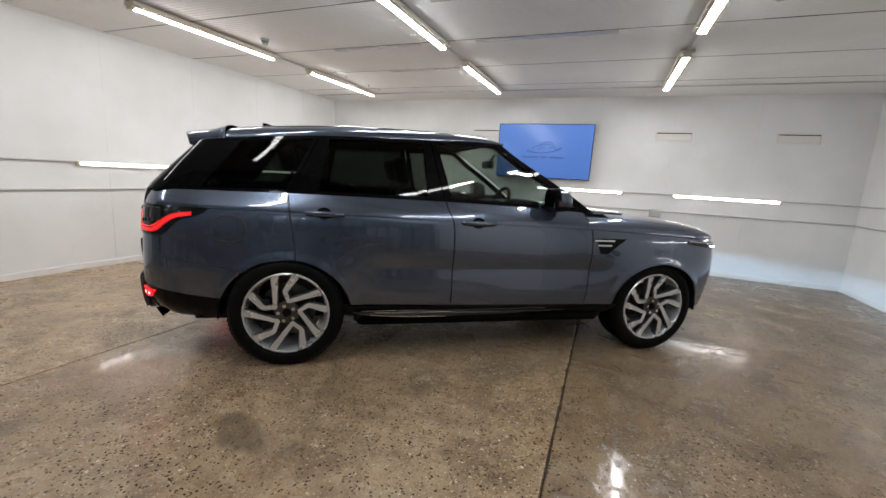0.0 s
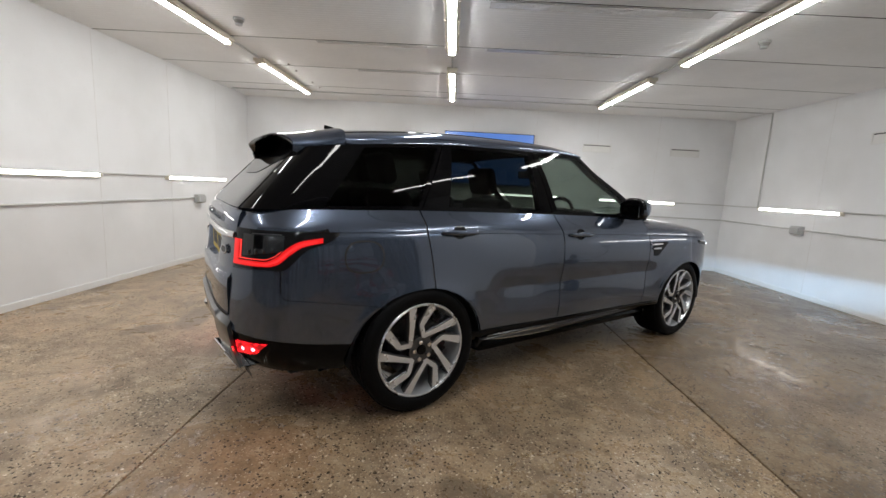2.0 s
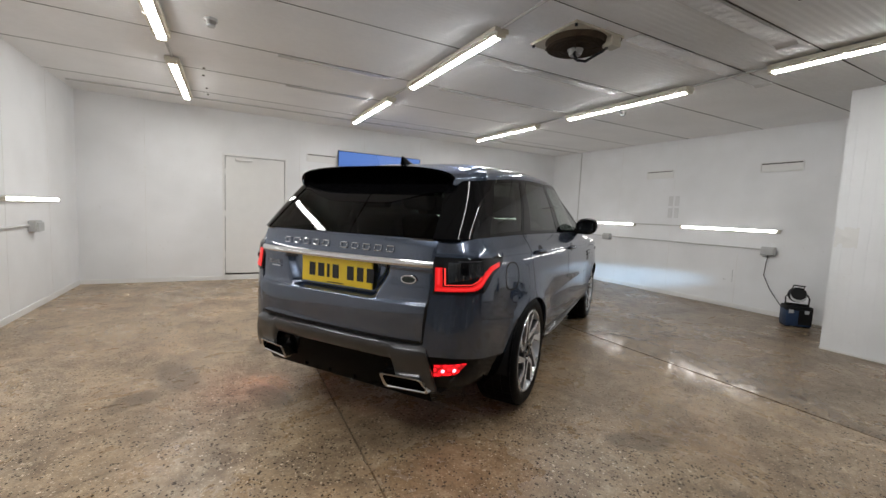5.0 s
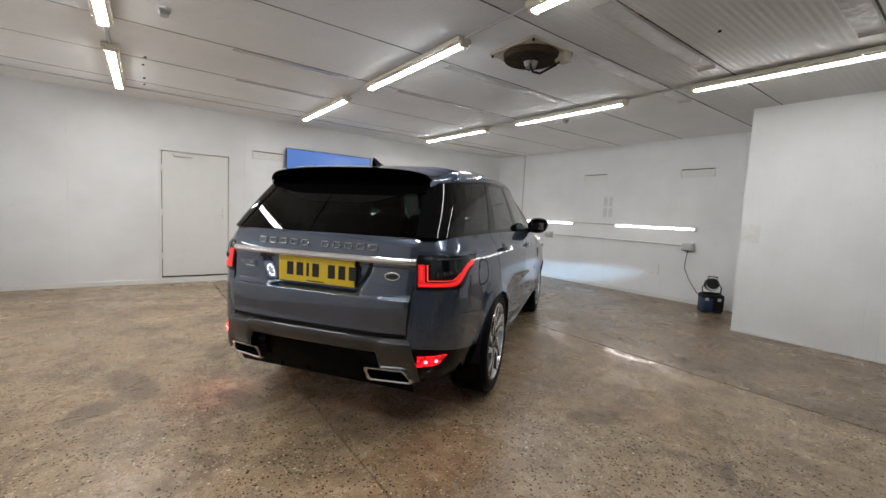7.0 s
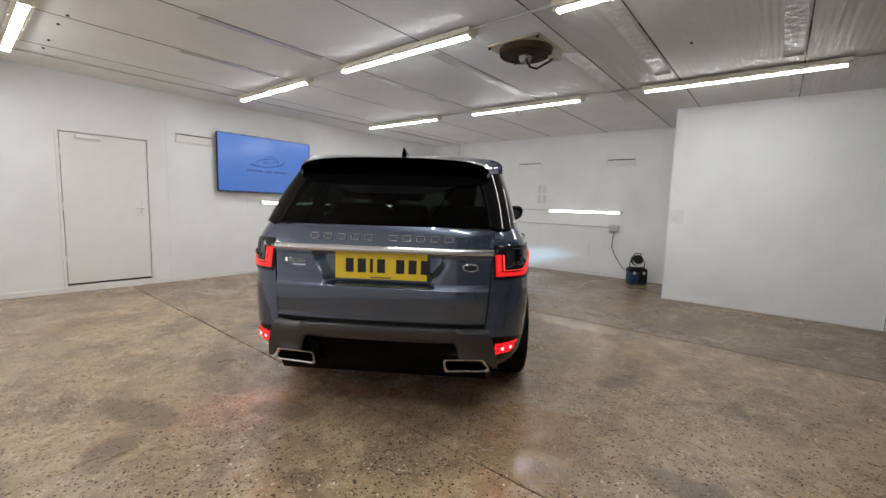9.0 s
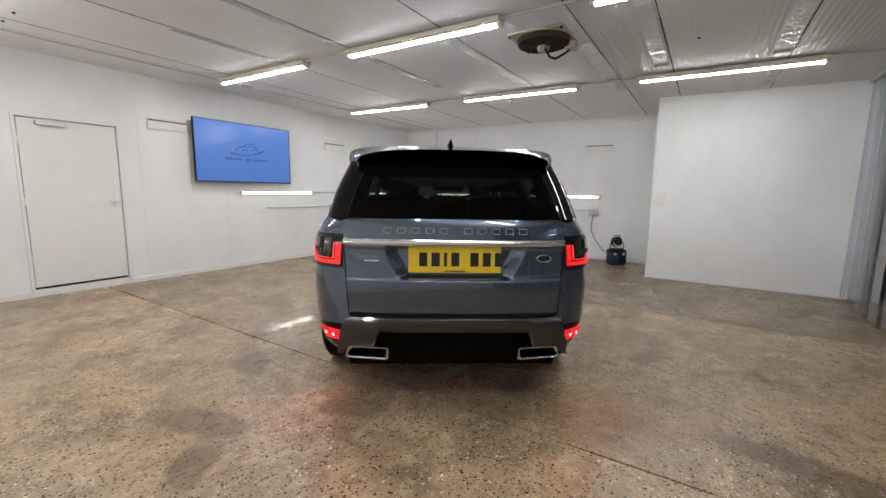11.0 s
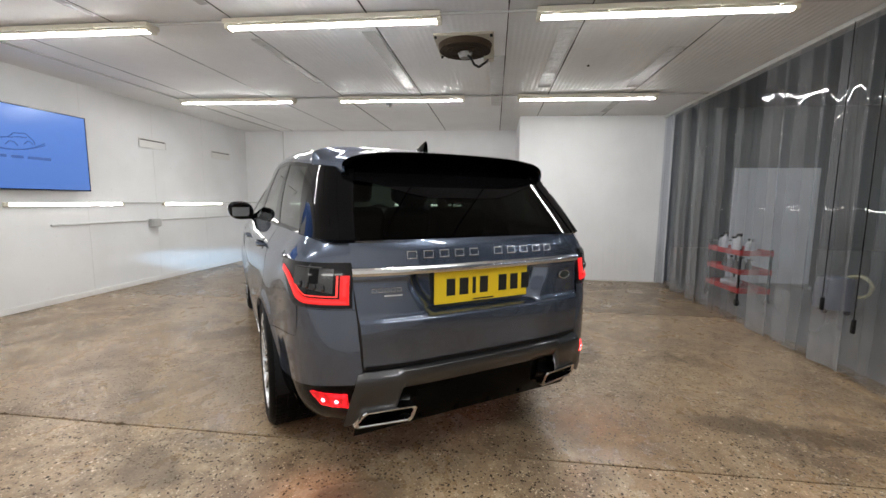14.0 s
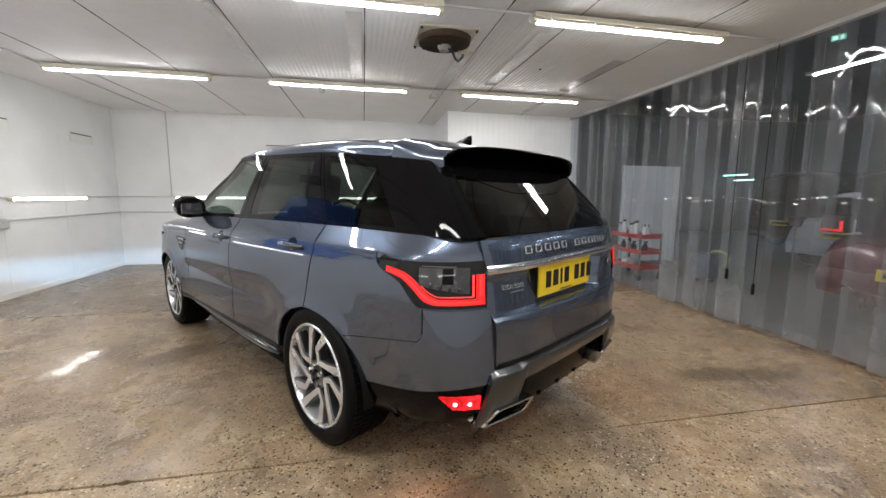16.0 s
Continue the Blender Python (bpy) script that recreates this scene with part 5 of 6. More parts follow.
    # dark channels behind the panel gaps
    for seam, z0 in ((seam_a, 0.43), (seam_b, 0.44), (seam_c, 0.76)):
        ribbon("shut_line", [hull(seam(z), z, s) + Vector((0, -s * 0.009, 0)) for z in [lerp(z0, 1.15, i / 24) for i in range(25)]], 0.016, DARKGAP, car)
    ribbon("shut_line", [hull(q, seam_z(q) + seam_bend(q) + 0.0015, s) + Vector((0.003, -s * 0.007, 0)) for q in BEND_Q + [lerp(Q_STEP + SEAM_R + 0.01, -0.21, i / 20) for i in range(21)]], 0.012, DARKGAP, car)
    ribbon("shut_line", [hull(Q_STEP - 0.001, z, s) + Vector((0.006, -s * 0.005, 0)) for z in [lerp(seam_z(Q_STEP) + SEAM_R - 0.006, 0.90, i / 8) for i in range(9)]], 0.014, DARKGAP, car)
    ribbon("shut_line", [hull(Q_TG(z), z, s) + Vector((0.009, -s * 0.004, 0)) for z in [lerp(0.62, 1.165, i / 24) for i in range(25)]], 0.014, DARKGAP, car)

    # wheel arch liner
    for cu in (0.0, 2.923):
        verts, faces = [], []
        n = 28
        for i in range(n + 1):
            t = lerp(-0.06, math.pi + 0.06, i / n)
            for v in (0.912, 0.90, 0.60):
                verts.append((cu + 0.436 * math.cos(t), s * v, 0.362 + 0.396 * math.sin(t)))
        for i in range(n):
            for k in range(2):
                faces.append((i * 3 + k, i * 3 + k + 1, i * 3 + 4 + k, i * 3 + 3 + k))
        link("arch_liner", verts, faces, MATTBLACK, car, shade=True)

    # black sill with a bright strip, and the side step under it
    grid = []
    for i in range(31):
        u = lerp(0.36, 2.56, i / 30)
        z1 = sill_z(u) - 0.003
        grid.append([hull(u, z1, s) + Vector((0, -s * 0.004, 0)), hull(u, z1 - 0.02, s) + Vector((0, s * 0.004, 0)), hull(u, z1 - 0.035, s) + Vector((0, s * 0.002, 0)), hull(u, z1 - 0.08, s) + Vector((0, -s * 0.035, 0)), hull(u, z1 - 0.12, s) + Vector((0, -s * 0.09, 0)), Vector((u, s * 0.62, 0.30))])
    sheet("sill", grid, BLACK, car, "gloss black sill")
    ribbon("sill_strip", [hull(lerp(0.75, 1.92, i / 20), sill_z(1) - 0.05 + 0.012 * smooth(0, 1, i / 20), s) + Vector((0, s * 0.004, 0)) for i in range(21)], 0.006, GUNMETAL, car, "grey strip along the sill", 0.004)

    # side step: a shallow leaf-shaped blade under the sill, its rear end bright
    verts, faces, n = [], [], 40
    for i in range(n + 1):
        f = i / n
        u = lerp(0.44, 2.20, f)
        drop = 0.040 * (math.sin(math.pi * f ** 0.72)) ** 0.8
        for dz, dv in ((0.0, 0.004), (-0.10, 0.014), (-0.5, 0.018), (-0.94, 0.010), (-1.0, -0.004), (-1.0, -0.05)):
            verts.append((u, s * (0.914 + dv), 0.374 + 0.006 * f + drop * dz))
    for i in range(n):
        for j in range(5):
            faces.append((i * 6 + j, i * 6 + j + 1, i * 6 + 7 + j, i * 6 + 6 + j))
    step = link("side_step", verts, faces, STEPGREY, car, "black blade under the sill with bright edges", shade=True, sharp=60)
    ribbon("step_edge", [Vector((lerp(0.60, 1.16, i / 20), s * 0.929, 0.3755)) for i in range(21)], 0.006, CHROME, step, "bright edge", 0.003)
    ribbon("step_edge", [Vector((lerp(0.56, 1.12, i / 20), s * 0.9235, 0.3775 - 0.040 * math.sin(math.pi * (lerp(0.12, 0.72, i / 20) / 1.76) ** 0.72) ** 0.8)) for i in range(21)], 0.007, CHROME, step, "bright edge", 0.003)
    v, f = tube([Vector((lerp(0.50, 1.30, i / 20), s * 0.918, 0.383 + 0.003 * i / 20)) for i in range(21)], 0.0032, 8)
    link("bright_line", v, f, CHROME, step, "thin bright line along the sill", shade=True)
    # added black block, stands in for the deep shade below the sill
    part("sill_shade_block", boxes((0.46, 2.46, min(s * 0.70, s * 0.872), max(s * 0.70, s * 0.872), 0.245, 0.345, 0.048)), SOOT, car, "black block deepening the shade under the sill", shade=True)

    # handles: a bar over a scooped cup
    for name, uh, zh, dr in (("handle", 0.115, 1.070, rd), ("handle", 1.195, 1.042, fd)):
        verts, faces = [], []
        n, k = 22, 10
        for i in range(n + 1):
            f = i / n
            u = uh + 0.265 * f
            w = 0.5 + 0.5 * math.sin(math.pi * min(max(f, 0.0), 1.0)) ** 0.5
            p = hull(u, zh, s)
            bow = 0.030 * math.sin(math.pi * f) ** 0.45 + 0.002
            for j in range(k):
                t = 2 * math.pi * j / k
                verts.append(p + Vector((0, s * (bow + 0.011 * w * math.cos(t)), 0.017 * w * math.sin(t))))
        for i in range(n):
            for j in range(k):
                faces.append((i * k + j, i * k + (j + 1) % k, (i + 1) * k + (j + 1) % k, (i + 1) * k + j))
        faces += [tuple(range(k)), tuple(n * k + j for j in range(k))]
        h = link(name, verts, faces, PAINT, dr, "painted door handle", shade=True, sharp=60)
        cup, fcs = [], []
        for j in range(25):
            t = 2 * math.pi * j / 24
            for r in (1.0, 0.55, 0.0):
                uu, zz = uh + 0.125 + 0.050 * r * math.cos(t), zh + 0.040 * r * math.sin(t)
                cup.append(hull(uu, zz, s) + Vector((0, s * (0.002 - 0.0 * r), 0)))
        for j in range(24):
            for q in range(2):
                fcs.append((j * 3 + q, j * 3 + q + 1, j * 3 + q + 4, j * 3 + q + 3))
        link("handle_cup", cup, fcs, BLACK, dr, "dark scoop behind the handle", shade=True)

    # fuel flap (right side only)
    if s < 0:
        ring = [hull(-0.355 + 0.106 * math.copysign(abs(math.cos(t)) ** 0.8, math.cos(t)), 0.945 + 0.083 * math.copysign(abs(math.sin(t)) ** 0.8, math.sin(t)), s) for t in np.linspace(0, 2 * math.pi, 49)]
        ribbon("fuel_flap_seam", ring, 0.008, DARKGAP, quarter, "", 0.002)
        flap = lambda r, t: hull(-0.355 + r * 0.101 * math.copysign(abs(math.cos(t)) ** 0.8, math.cos(t)), 0.945 + r * 0.078 * math.copysign(abs(math.sin(t)) ** 0.8, math.sin(t)), s) + Vector((0, s * 0.0014, 0))
        fv = [flap(r, 2 * math.pi * i / 48) for r in (0.02, 0.35, 0.7, 0.975, 0.99) for i in range(48)]
        fv = fv[:-48] + [p - Vector((0, s * 0.002, 0)) for p in fv[-48:]]
        link("fuel_flap", fv, [(r * 48 + i, r * 48 + (i + 1) % 48, r * 48 + 48 + (i + 1) % 48, r * 48 + 48 + i) for r in range(4) for i in range(48)] + [tuple(range(48))], PAINT, quarter, "painted round fuel flap", shade=True, sharp=50)

    # wing vent: black blade with two bright bars
    vq = lambda a, b: hull(lerp(2.295 + 0.04 * (1 - b), 2.56 - 0.16 * (1 - b), a), lerp(0.835, 0.955, b), s) + Vector((0, s * 0.003, 0))
    vent_part = sheet("wing_vent", [[vq(i / 8, j / 6) for j in range(7)] for i in range(9)], BLACK, car, "gloss black wing vent", 0.01)
    for b0, a0, a1 in ((0.86, -0.12, 0.62), (0.55, -0.08, 0.62)):
        ribbon("bright_bar", [vq(lerp(a0, a1, i / 6), b0) for i in range(7)], 0.012, CHROME, vent_part, "bright bar", 0.008)

    # ---- glasshouse ----
    a_in = lambda g: u_front(g) - 0.075 - 0.02 * (1 - g)
    b_f = lambda g: lerp(1.135, 1.02, g)
    b_r = lambda g: lerp(0.955, 0.925, g)
    c_f = lambda g: lerp(0.195, 0.265, g)
    c_s = lambda g: lerp(0.010, 0.200, g)
    d_r = lambda g: lerp(-0.555, -0.285, g)
    qd = lambda g: gq_at_x((UC - d_r(g)) / lerp(0.582, 0.275, g)) if d_r(g) < UC else d_r(g)
    q_gl = lambda g: gq_at_y(0.813)
    G0, G1 = 0.055, 0.945
    pillar("front_window", s, a_in, b_f, G0, G1, CLEARGLASS, 12, 10, 0.0, 0.004, "lightly tinted side glass", fd)
    pillar("rear_window", s, b_r, c_f, G0, G1, DARKGLASS, 10, 10, 0.0, 0.004, "dark privacy glass", rd)
    pillar("quarter_window", s, lambda g: c_s(g) - 0.03, qd, G0, G1, DARKGLASS, 14, 10, 0.0, 0.004, "dark privacy glass")
    pillar("screen_pillar", s, u_front, a_in, 0.0, 1.0, BLACK, 4, 12, 0.002, 0.045)
    pillar("centre_pillar", s, b_f, lambda g: lerp(1.075, 0.975, g) + 0.003, 0.0, 1.0, BLACK, 4, 12, 0.002, 0.045, parent=fd)
    pillar("centre_pillar", s, lambda g: lerp(1.075, 0.975, g) - 0.003, b_r, 0.0, 1.0, BLACK, 4, 12, 0.002, 0.045, parent=rd)
    pillar("rear_pillar", s, c_f, lambda g: c_s(g) + 0.003, 0.0, 1.0, BLACK, 4, 12, 0.002, 0.045, parent=rd)
    pillar("rear_pillar", s, lambda g: c_s(g) - 0.003, lambda g: c_s(g) - 0.03, 0.0, 1.0, BLACK, 2, 12, 0.002, 0.045)
    pillar("tail_pillar", s, qd, q_gl, 0.0, 1.0, BLACK, 16, 12, 0.002, 0.045)
    for g0, g1 in ((0.0, G0), (G1, 1.0)):
        pillar("window_rail", s, a_in, b_f, g0, g1, BLACK, 14, 2, 0.002, 0.03, parent=fd)
        pillar("window_rail", s, b_r, c_f, g0, g1, BLACK, 10, 2, 0.002, 0.03, parent=rd)
        pillar("window_rail", s, lambda g: c_s(g) - 0.03, qd, g0, g1, BLACK, 12, 2, 0.002, 0.03)
    # mirror on its foot
    bm = bmesh.new()
    bmesh.ops.create_uvsphere(bm, u_segments=28, v_segments=18, radius=1.0)
    for v in bm.verts:                     # a rounded shell, cut flat behind, deeper below the outer end
        c = [math.copysign(abs(k) ** 0.72, k) for k in v.co]
        t = c[2]
        v.co = Vector((1.905 + max(c[0] * 0.085, -0.062) - 0.018 * t, s * (0.985 + 0.112 * c[1] * (1 - 0.10 * t * t) + 0.012 * t), 1.238 + 0.088 * c[2] * (1 - 0.12 * max(c[0], 0))))
    cap = bm.copy()
    mirror = part("door_mirror", bm, BLACK, car, "gloss black door mirror with a painted cap", shade=True)
    bmesh.ops.delete(cap, geom=[f for f in cap.faces if f.calc_center_median().x < 1.866 or f.calc_center_median().z < 1.198], context="FACES")
    bmesh.ops.scale(cap, vec=(1.035, 1.03, 1.035), space=Matrix.Translation((-1.90, -s * 0.985, -1.235)), verts=cap.verts[:])
    part("cap", cap, PAINT, mirror, "painted blue-grey mirror cap", shade=True)
    bm = bmesh.new()
    box(bm, 1.86, 1.95, min(s * 0.84, s * 0.95), max(s * 0.84, s * 0.95), 1.155, 1.20, 0.015)
    part("foot", bm, BLACK, mirror, shade=True)
    bm = bmesh.new()
    box(bm, 1.836, 1.846, min(s * 0.905, s * 1.062), max(s * 0.905, s * 1.062), 1.180, 1.290, 0.006)
    part("mirror_glass", bm, MIRROR, mirror, "silvered mirror glass")
    # tail lamp: smoked body wrapping the corner, glowing hook
    zt = lambda q: 1.075 + 0.0 * q
    q_in, q_tip = q_at_v(0.645), q_at_u(-0.49)
    LOW = curve([0, 0.52, 0.60, 0.70, 0.92, 1.0], [0.893, 0.893, 0.928, 0.986, 1.032, 1.062])
    low = lambda a: LOW(a)
    lampP = lambda a, b, o=0.0: hull(lerp(q_in, q_tip, a), lerp(low(a), 1.086 - 0.010 * a, b), s) * 1.0
    def outwards(p, d):
        n = Vector((p.x + 0.35, p.y * 0.75, 0)).normalized()
        return p + n * d
    tail = sheet("tail_lamp", [[outwards(lampP(i / 30, j / 10), 0.008 if 0 < i < 30 else 0.004) for j in range(11)] for i in range(31)], SMOKELENS, car, "smoked tail lamp with a lit red hook", 0.03)
    up = lambda a, b: outwards(hull(lerp(q_in, q_tip, a), b, s), 0.0115)
    HLO = curve([0, 0.38, 0.47, 0.57, 0.68, 0.86], [0.909, 0.909, 0.920, 0.966, 1.006, 1.026])
    HHI = curve([0, 0.36, 0.45, 0.55, 0.66, 0.86], [0.934, 0.934, 0.953, 1.002, 1.034, 1.050])
    hook = lambda a: (HLO(a), HHI(a))
    sheet("light_bar", [[up(lerp(0.018, 0.088, i / 3), lerp(0.934, 1.032, j / 8)) for j in range(9)] for i in range(4)], REDGLOW, tail, "glowing red bar", 0.004)
    sheet("light_bar", [[up(a, lerp(*hook(a), j / 4)) for j in range(5)] for a in [lerp(0.018, 0.85, i / 40) for i in range(41)]], REDGLOW, tail, "glowing red bar", 0.004)
    core = lambda a, b: outwards(hull(lerp(q_in, q_tip, a), b, s), 0.0135)
    sheet("light_core", [[core(a, lerp(lerp(*hook(a), 0.30), lerp(*hook(a), 0.62), j / 2)) for j in range(3)] for a in [lerp(0.038, 0.80, i / 40) for i in range(41)]], REDCORE, tail, "bright core of the red bar", 0.002)
    sheet("light_core", [[core(lerp(0.038, 0.064, i / 2), lerp(0.945, 1.026, j / 8)) for j in range(9)] for i in range(3)], REDCORE, tail, "bright core of the red bar", 0.002)
    sheet("light_line", [[up(a, lerp(hook(a)[1] + 0.007, hook(a)[1] + 0.0105, j / 2)) for j in range(3)] for a in [lerp(0.116, 0.50, i / 24) for i in range(25)]], REDHOT, tail, "thin glowing line", 0.003)
    sheet("light_line", [[up(lerp(0.104, 0.116, i / 2), lerp(0.942, 1.030, j / 6)) for j in range(7)] for i in range(3)], REDHOT, tail, "thin glowing line", 0.003)
    # the clear cell: a bright lip, a grey block and a row of small round lenses
    sheet("cell_back", [[up(lerp(0.14, 0.52, i / 6), lerp(lerp(0.955, 0.985, i / 6), 1.060, j / 4)) for j in range(5)] for i in range(7)], CELLGREY, tail, "grey clear cell behind the lens", 0.002)
    sheet("cell_lip", [[core(lerp(0.24, 0.50, i / 12), lerp(1.063, 1.067, j / 2)) for j in range(3)] for i in range(13)], GUNMETAL, tail, "bright lip", 0.002)
    sheet("cell_block", [[core(lerp(0.26, 0.34, i / 2), lerp(0.995, 1.058, j / 3)) for j in range(4)] for i in range(3)], BLACK, tail, "dark block in the cell", 0.004)
    for k in range(4):
        bm = bmesh.new()
        bmesh.ops.create_uvsphere(bm, u_segments=14, v_segments=8, radius=0.014, matrix=Matrix.Translation(up(0.215 + 0.07 * k, 0.976 + 0.004 * k)) @ Matrix.Diagonal((0.55, 0.55, 1, 1)))
        part("reflector", bm, CELLGREY, tail, "small round lens", shade=True)

# ---- roof, screens, bonnet ----
ZC = curve([-0.45, -0.2, 0.1, 0.5, 0.95, 1.3, 1.5, 1.62], [1.628, 1.662, 1.690, 1.714, 1.722, 1.708, 1.680, 1.640])


def roof_point(u, f, drop=0.0):
    vr = VR(u) + 0.004
    k = 2.6
    z = ZR(u) + (ZC(u) - ZR(u)) * (1 - abs(f) ** k) ** (1 / k)
    return Vector((u, f * vr, z - drop))


fs = [math.sin(lerp(-math.pi / 2, math.pi / 2, i / 40)) for i in range(41)]
sheet("roof", [[roof_point(lerp(-0.40, 1.56, i / 40), f) for f in fs] for i in range(41)], PAINT, car, "painted roof", 0.02, (0, 0, 1))
sheet("headliner", [[roof_point(lerp(-0.40, 1.50, i / 12), f * 0.97, 0.035) for f in fs[::4]] for i in range(13)], HEADLINER, car, "headliner darkened to near black for the cabin's shade", 0, (0, 0, -1))
for s in (-1, 1):
    ribbon("roof_seam", [roof_point(lerp(-0.38, 1.5, i / 30), s * 0.86) for i in range(31)], 0.012, BLACK, car)


def screen_point(g, f):
    vr = lerp(0.80, 0.655, g)
    u = u_front(g) + (lerp(0.26, 0.13, g)) * (1 - f * f)
    z = lerp(BELT(2.27), 1.628, g) + lerp(0.02, 0.03, g) * (1 - f * f)
    return Vector((u, f * vr, z))


sheet("windscreen", [[screen_point(j / 14, lerp(-1, 1, i / 24)) for j in range(15)] for i in range(25)], CLEARGLASS, car, "clear windscreen", 0.004)
sheet("roof_front_edge", [[lerp(screen_point(1.0, f), roof_point(1.56, f * 0.985), t / 4) for t in range(5)] for f in fs], BLACK, car, "", 0.0, (0, 0, 1))

# bonnet, with its edge on the crease
BON = curve([2.15, 2.4, 2.9, 3.3, 3.55, 3.74], [0.110, 0.130, 0.136, 0.118, 0.078, 0.018])


def bonnet_point(u, f):
    e = hull(u, CREASE(u) + 0.001, 1)
    k = 3.2
    return Vector((u, f * e.y, e.z + BON(u) * (1 - abs(f) ** k) ** (1 / k)))


sheet("bonnet", [[bonnet_point(lerp(2.20, 3.74, i / 34), f) for f in fs] for i in range(35)], PAINT, car, "painted clamshell bonnet", 0.02, (0, 0, 1))
for s in (-1, 1):
    bo = lambda a, b: bonnet_point(lerp(2.42, 2.72, a), s * lerp(0.60, 0.67, b)) + Vector((0, 0, 0.006))
    bv = sheet("bonnet_vent", [[bo(i / 6, j / 3) for j in range(4)] for i in range(7)], BLACK, car, "black bonnet vent with bright edge", 0.008, (0, 0, 1))
    v, f = tube([bo(i / 6, 1.0) for i in range(7)], 0.005, 6)
    link("bright_edge", v, f, CHROME, bv)
    # headlamp and its beam
    hl = lambda a, b: hull(lerp(3.16, 3.60, a), lerp(0.950 - 0.03 * a, 0.925 - 0.06 * a, b), s) + Vector((0.004, s * 0.006, 0))
    sheet("headlamp", [[hl(i / 8, j / 4) for j in range(5)] for i in range(9)], SMOKELENS, car, "dark headlamp behind clear glass", 0.01)
    v, f = tube([hl(i / 8, 0.12) + Vector((0.003, s * 0.003, 0)) for i in range(9)], 0.006, 6)
    link("bright_edge", v, f, CHROME, car)
    v, f = tube([hl(lerp(0.62, 0.92, i / 6), 0.62) + Vector((0.004, s * 0.003, 0)) for i in range(7)], 0.007, 6)
    link("day_lamp", v, f, DAYLAMP, car, "lit white lamp strip")
sheet("front_grille", [[Vector((3.74 + 0.04 * math.cos(lerp(-1.3, 1.3, i / 10)), lerp(-0.5, 0.5, i / 10), lerp(0.35, 0.93, j / 4))) for j in range(5)] for i in range(11)], MATTBLACK, car, "dark grille", 0.02, (1, 0, 0))
cowl = [[Vector((lerp(2.06, 2.50, j / 4), f * 0.80, 1.125 + 0.01 * j / 4)) for j in range(5)] for f in fs[::4]]
sheet("cowl", cowl, MATTBLACK, car, "black cowl below the windscreen", 0.0, (0, 0, 1))

# ---- the back ----
def back(v, z):
    """The rear skin at v from the middle."""
    p = hull(q_at_v(min(abs(v), 0.86)), z, math.copysign(1, v) if v else 1)
    return Vector((p.x, v, z))


def recess(v, z):
    half = lerp(0.330, 0.400, smooth(0.84, 1.0, z))
    d = 0.05 * min(max((half - abs(v)) / 0.062, 0), 1) if abs(v) < half else 0.0
    return d * smooth(0.828, 0.852, z) * (1 - smooth(1.018, 1.026, z))


grid = []
for i in range(113):
    f = lerp(-1, 1, i / 112)
    col = []
    for z in [lerp(0.632, 0.80, k / 10) for k in range(10)] + [lerp(0.80, 0.87, k / 12) for k in range(12)] + [lerp(0.87, 1.0, k / 8) for k in range(8)] + [lerp(1.0, 1.03, k / 8) for k in range(8)] + [lerp(1.03, 1.165, k / 12) for k in range(13)]:
        half = lerp(0.612, 0.650, smooth(0.62, 1.16, z)) - GAP
        v = f * half
        p = back(v, z)
        p.x += recess(v, z) - 0.014 * (1 - smooth(0.822, 0.842, z)) + 0.012 * (1 - smooth(0.632, 0.80, z)) + 0.006 * smooth(0.842, 0.86, z) * (1 - smooth(0.99, 1.02, z))
        col.append(p)
    grid.append(col)
gate = sheet("tailgate", grid, PAINT, car, "painted tailgate", 0.02, (-1, 0, 0))
strip_z = lambda b: lerp(1.026, 1.060, b)
sheet("bright_strip", [[back(lerp(-0.642, 0.642, i / 40), strip_z(j / 4)) + Vector((-0.012 * math.sin(math.pi * (0.15 + 0.7 * j / 4)) - 0.002, 0, 0)) for j in range(5)] for i in range(41)], CHROME, gate, "satin bright strip across the tailgate", 0.01, (-1, 0, 0))
# number plate and its plain bars
pl = part("number_plate", boxes((-0.962, -0.952, -0.267, 0.267, 0.867, 1.020, 0.002)), PLATE, gate, "yellow number plate")
cx = -0.205
for wch in (0.046, 0.048, 0.018, 0.046, None, 0.048, 0.046, 0.048):
    if wch is None:
        cx += 0.04
        continue
    part("plate_bar", boxes((-0.9645, -0.9622, -cx - wch, -cx, 0.905, 0.985)), INK, pl)
    cx += wch + 0.024
part("plate_line", boxes((-0.964, -0.9622, -0.06, 0.06, 0.874, 0.880)), INK, pl)
# raised badge shapes, left plain
for k in range(10):
    v0 = 0.405 - 0.079 * k - (0.06 if k > 4 else 0)
    loop = [back(v0 - a * 0.044, 1.094 + b * 0.030) + Vector((-0.007, 0, 0)) for a, b in ((0, 0), (0.5, 0), (1, 0), (1, 0.5), (1, 1), (0.5, 1), (0, 1), (0, 0.5))]
    v, f = tube(loop, 0.0025, 6, True)
    link("badge_shape", v, f, CHROME, gate)
for k in range(5):
    loop = [back(0.565 - 0.027 * k - a * 0.018, 0.955 + b * 0.016) + Vector((-0.004, 0, 0)) for a, b in ((0, 0), (0.5, 0), (1, 0), (1, 0.5), (1, 1), (0.5, 1), (0, 1), (0, 0.5))]
    v, f = tube(loop, 0.0018, 6, True)
    link("badge_shape", v, f, CHROME, gate)
sheet("badge_bar", [[back(lerp(0.515, 0.435, i / 4), lerp(0.936, 0.942, j / 2)) + Vector((-0.004, 0, 0)) for j in range(3)] for i in range(5)], CHROME, gate, "", 0.004, (-1, 0, 0))
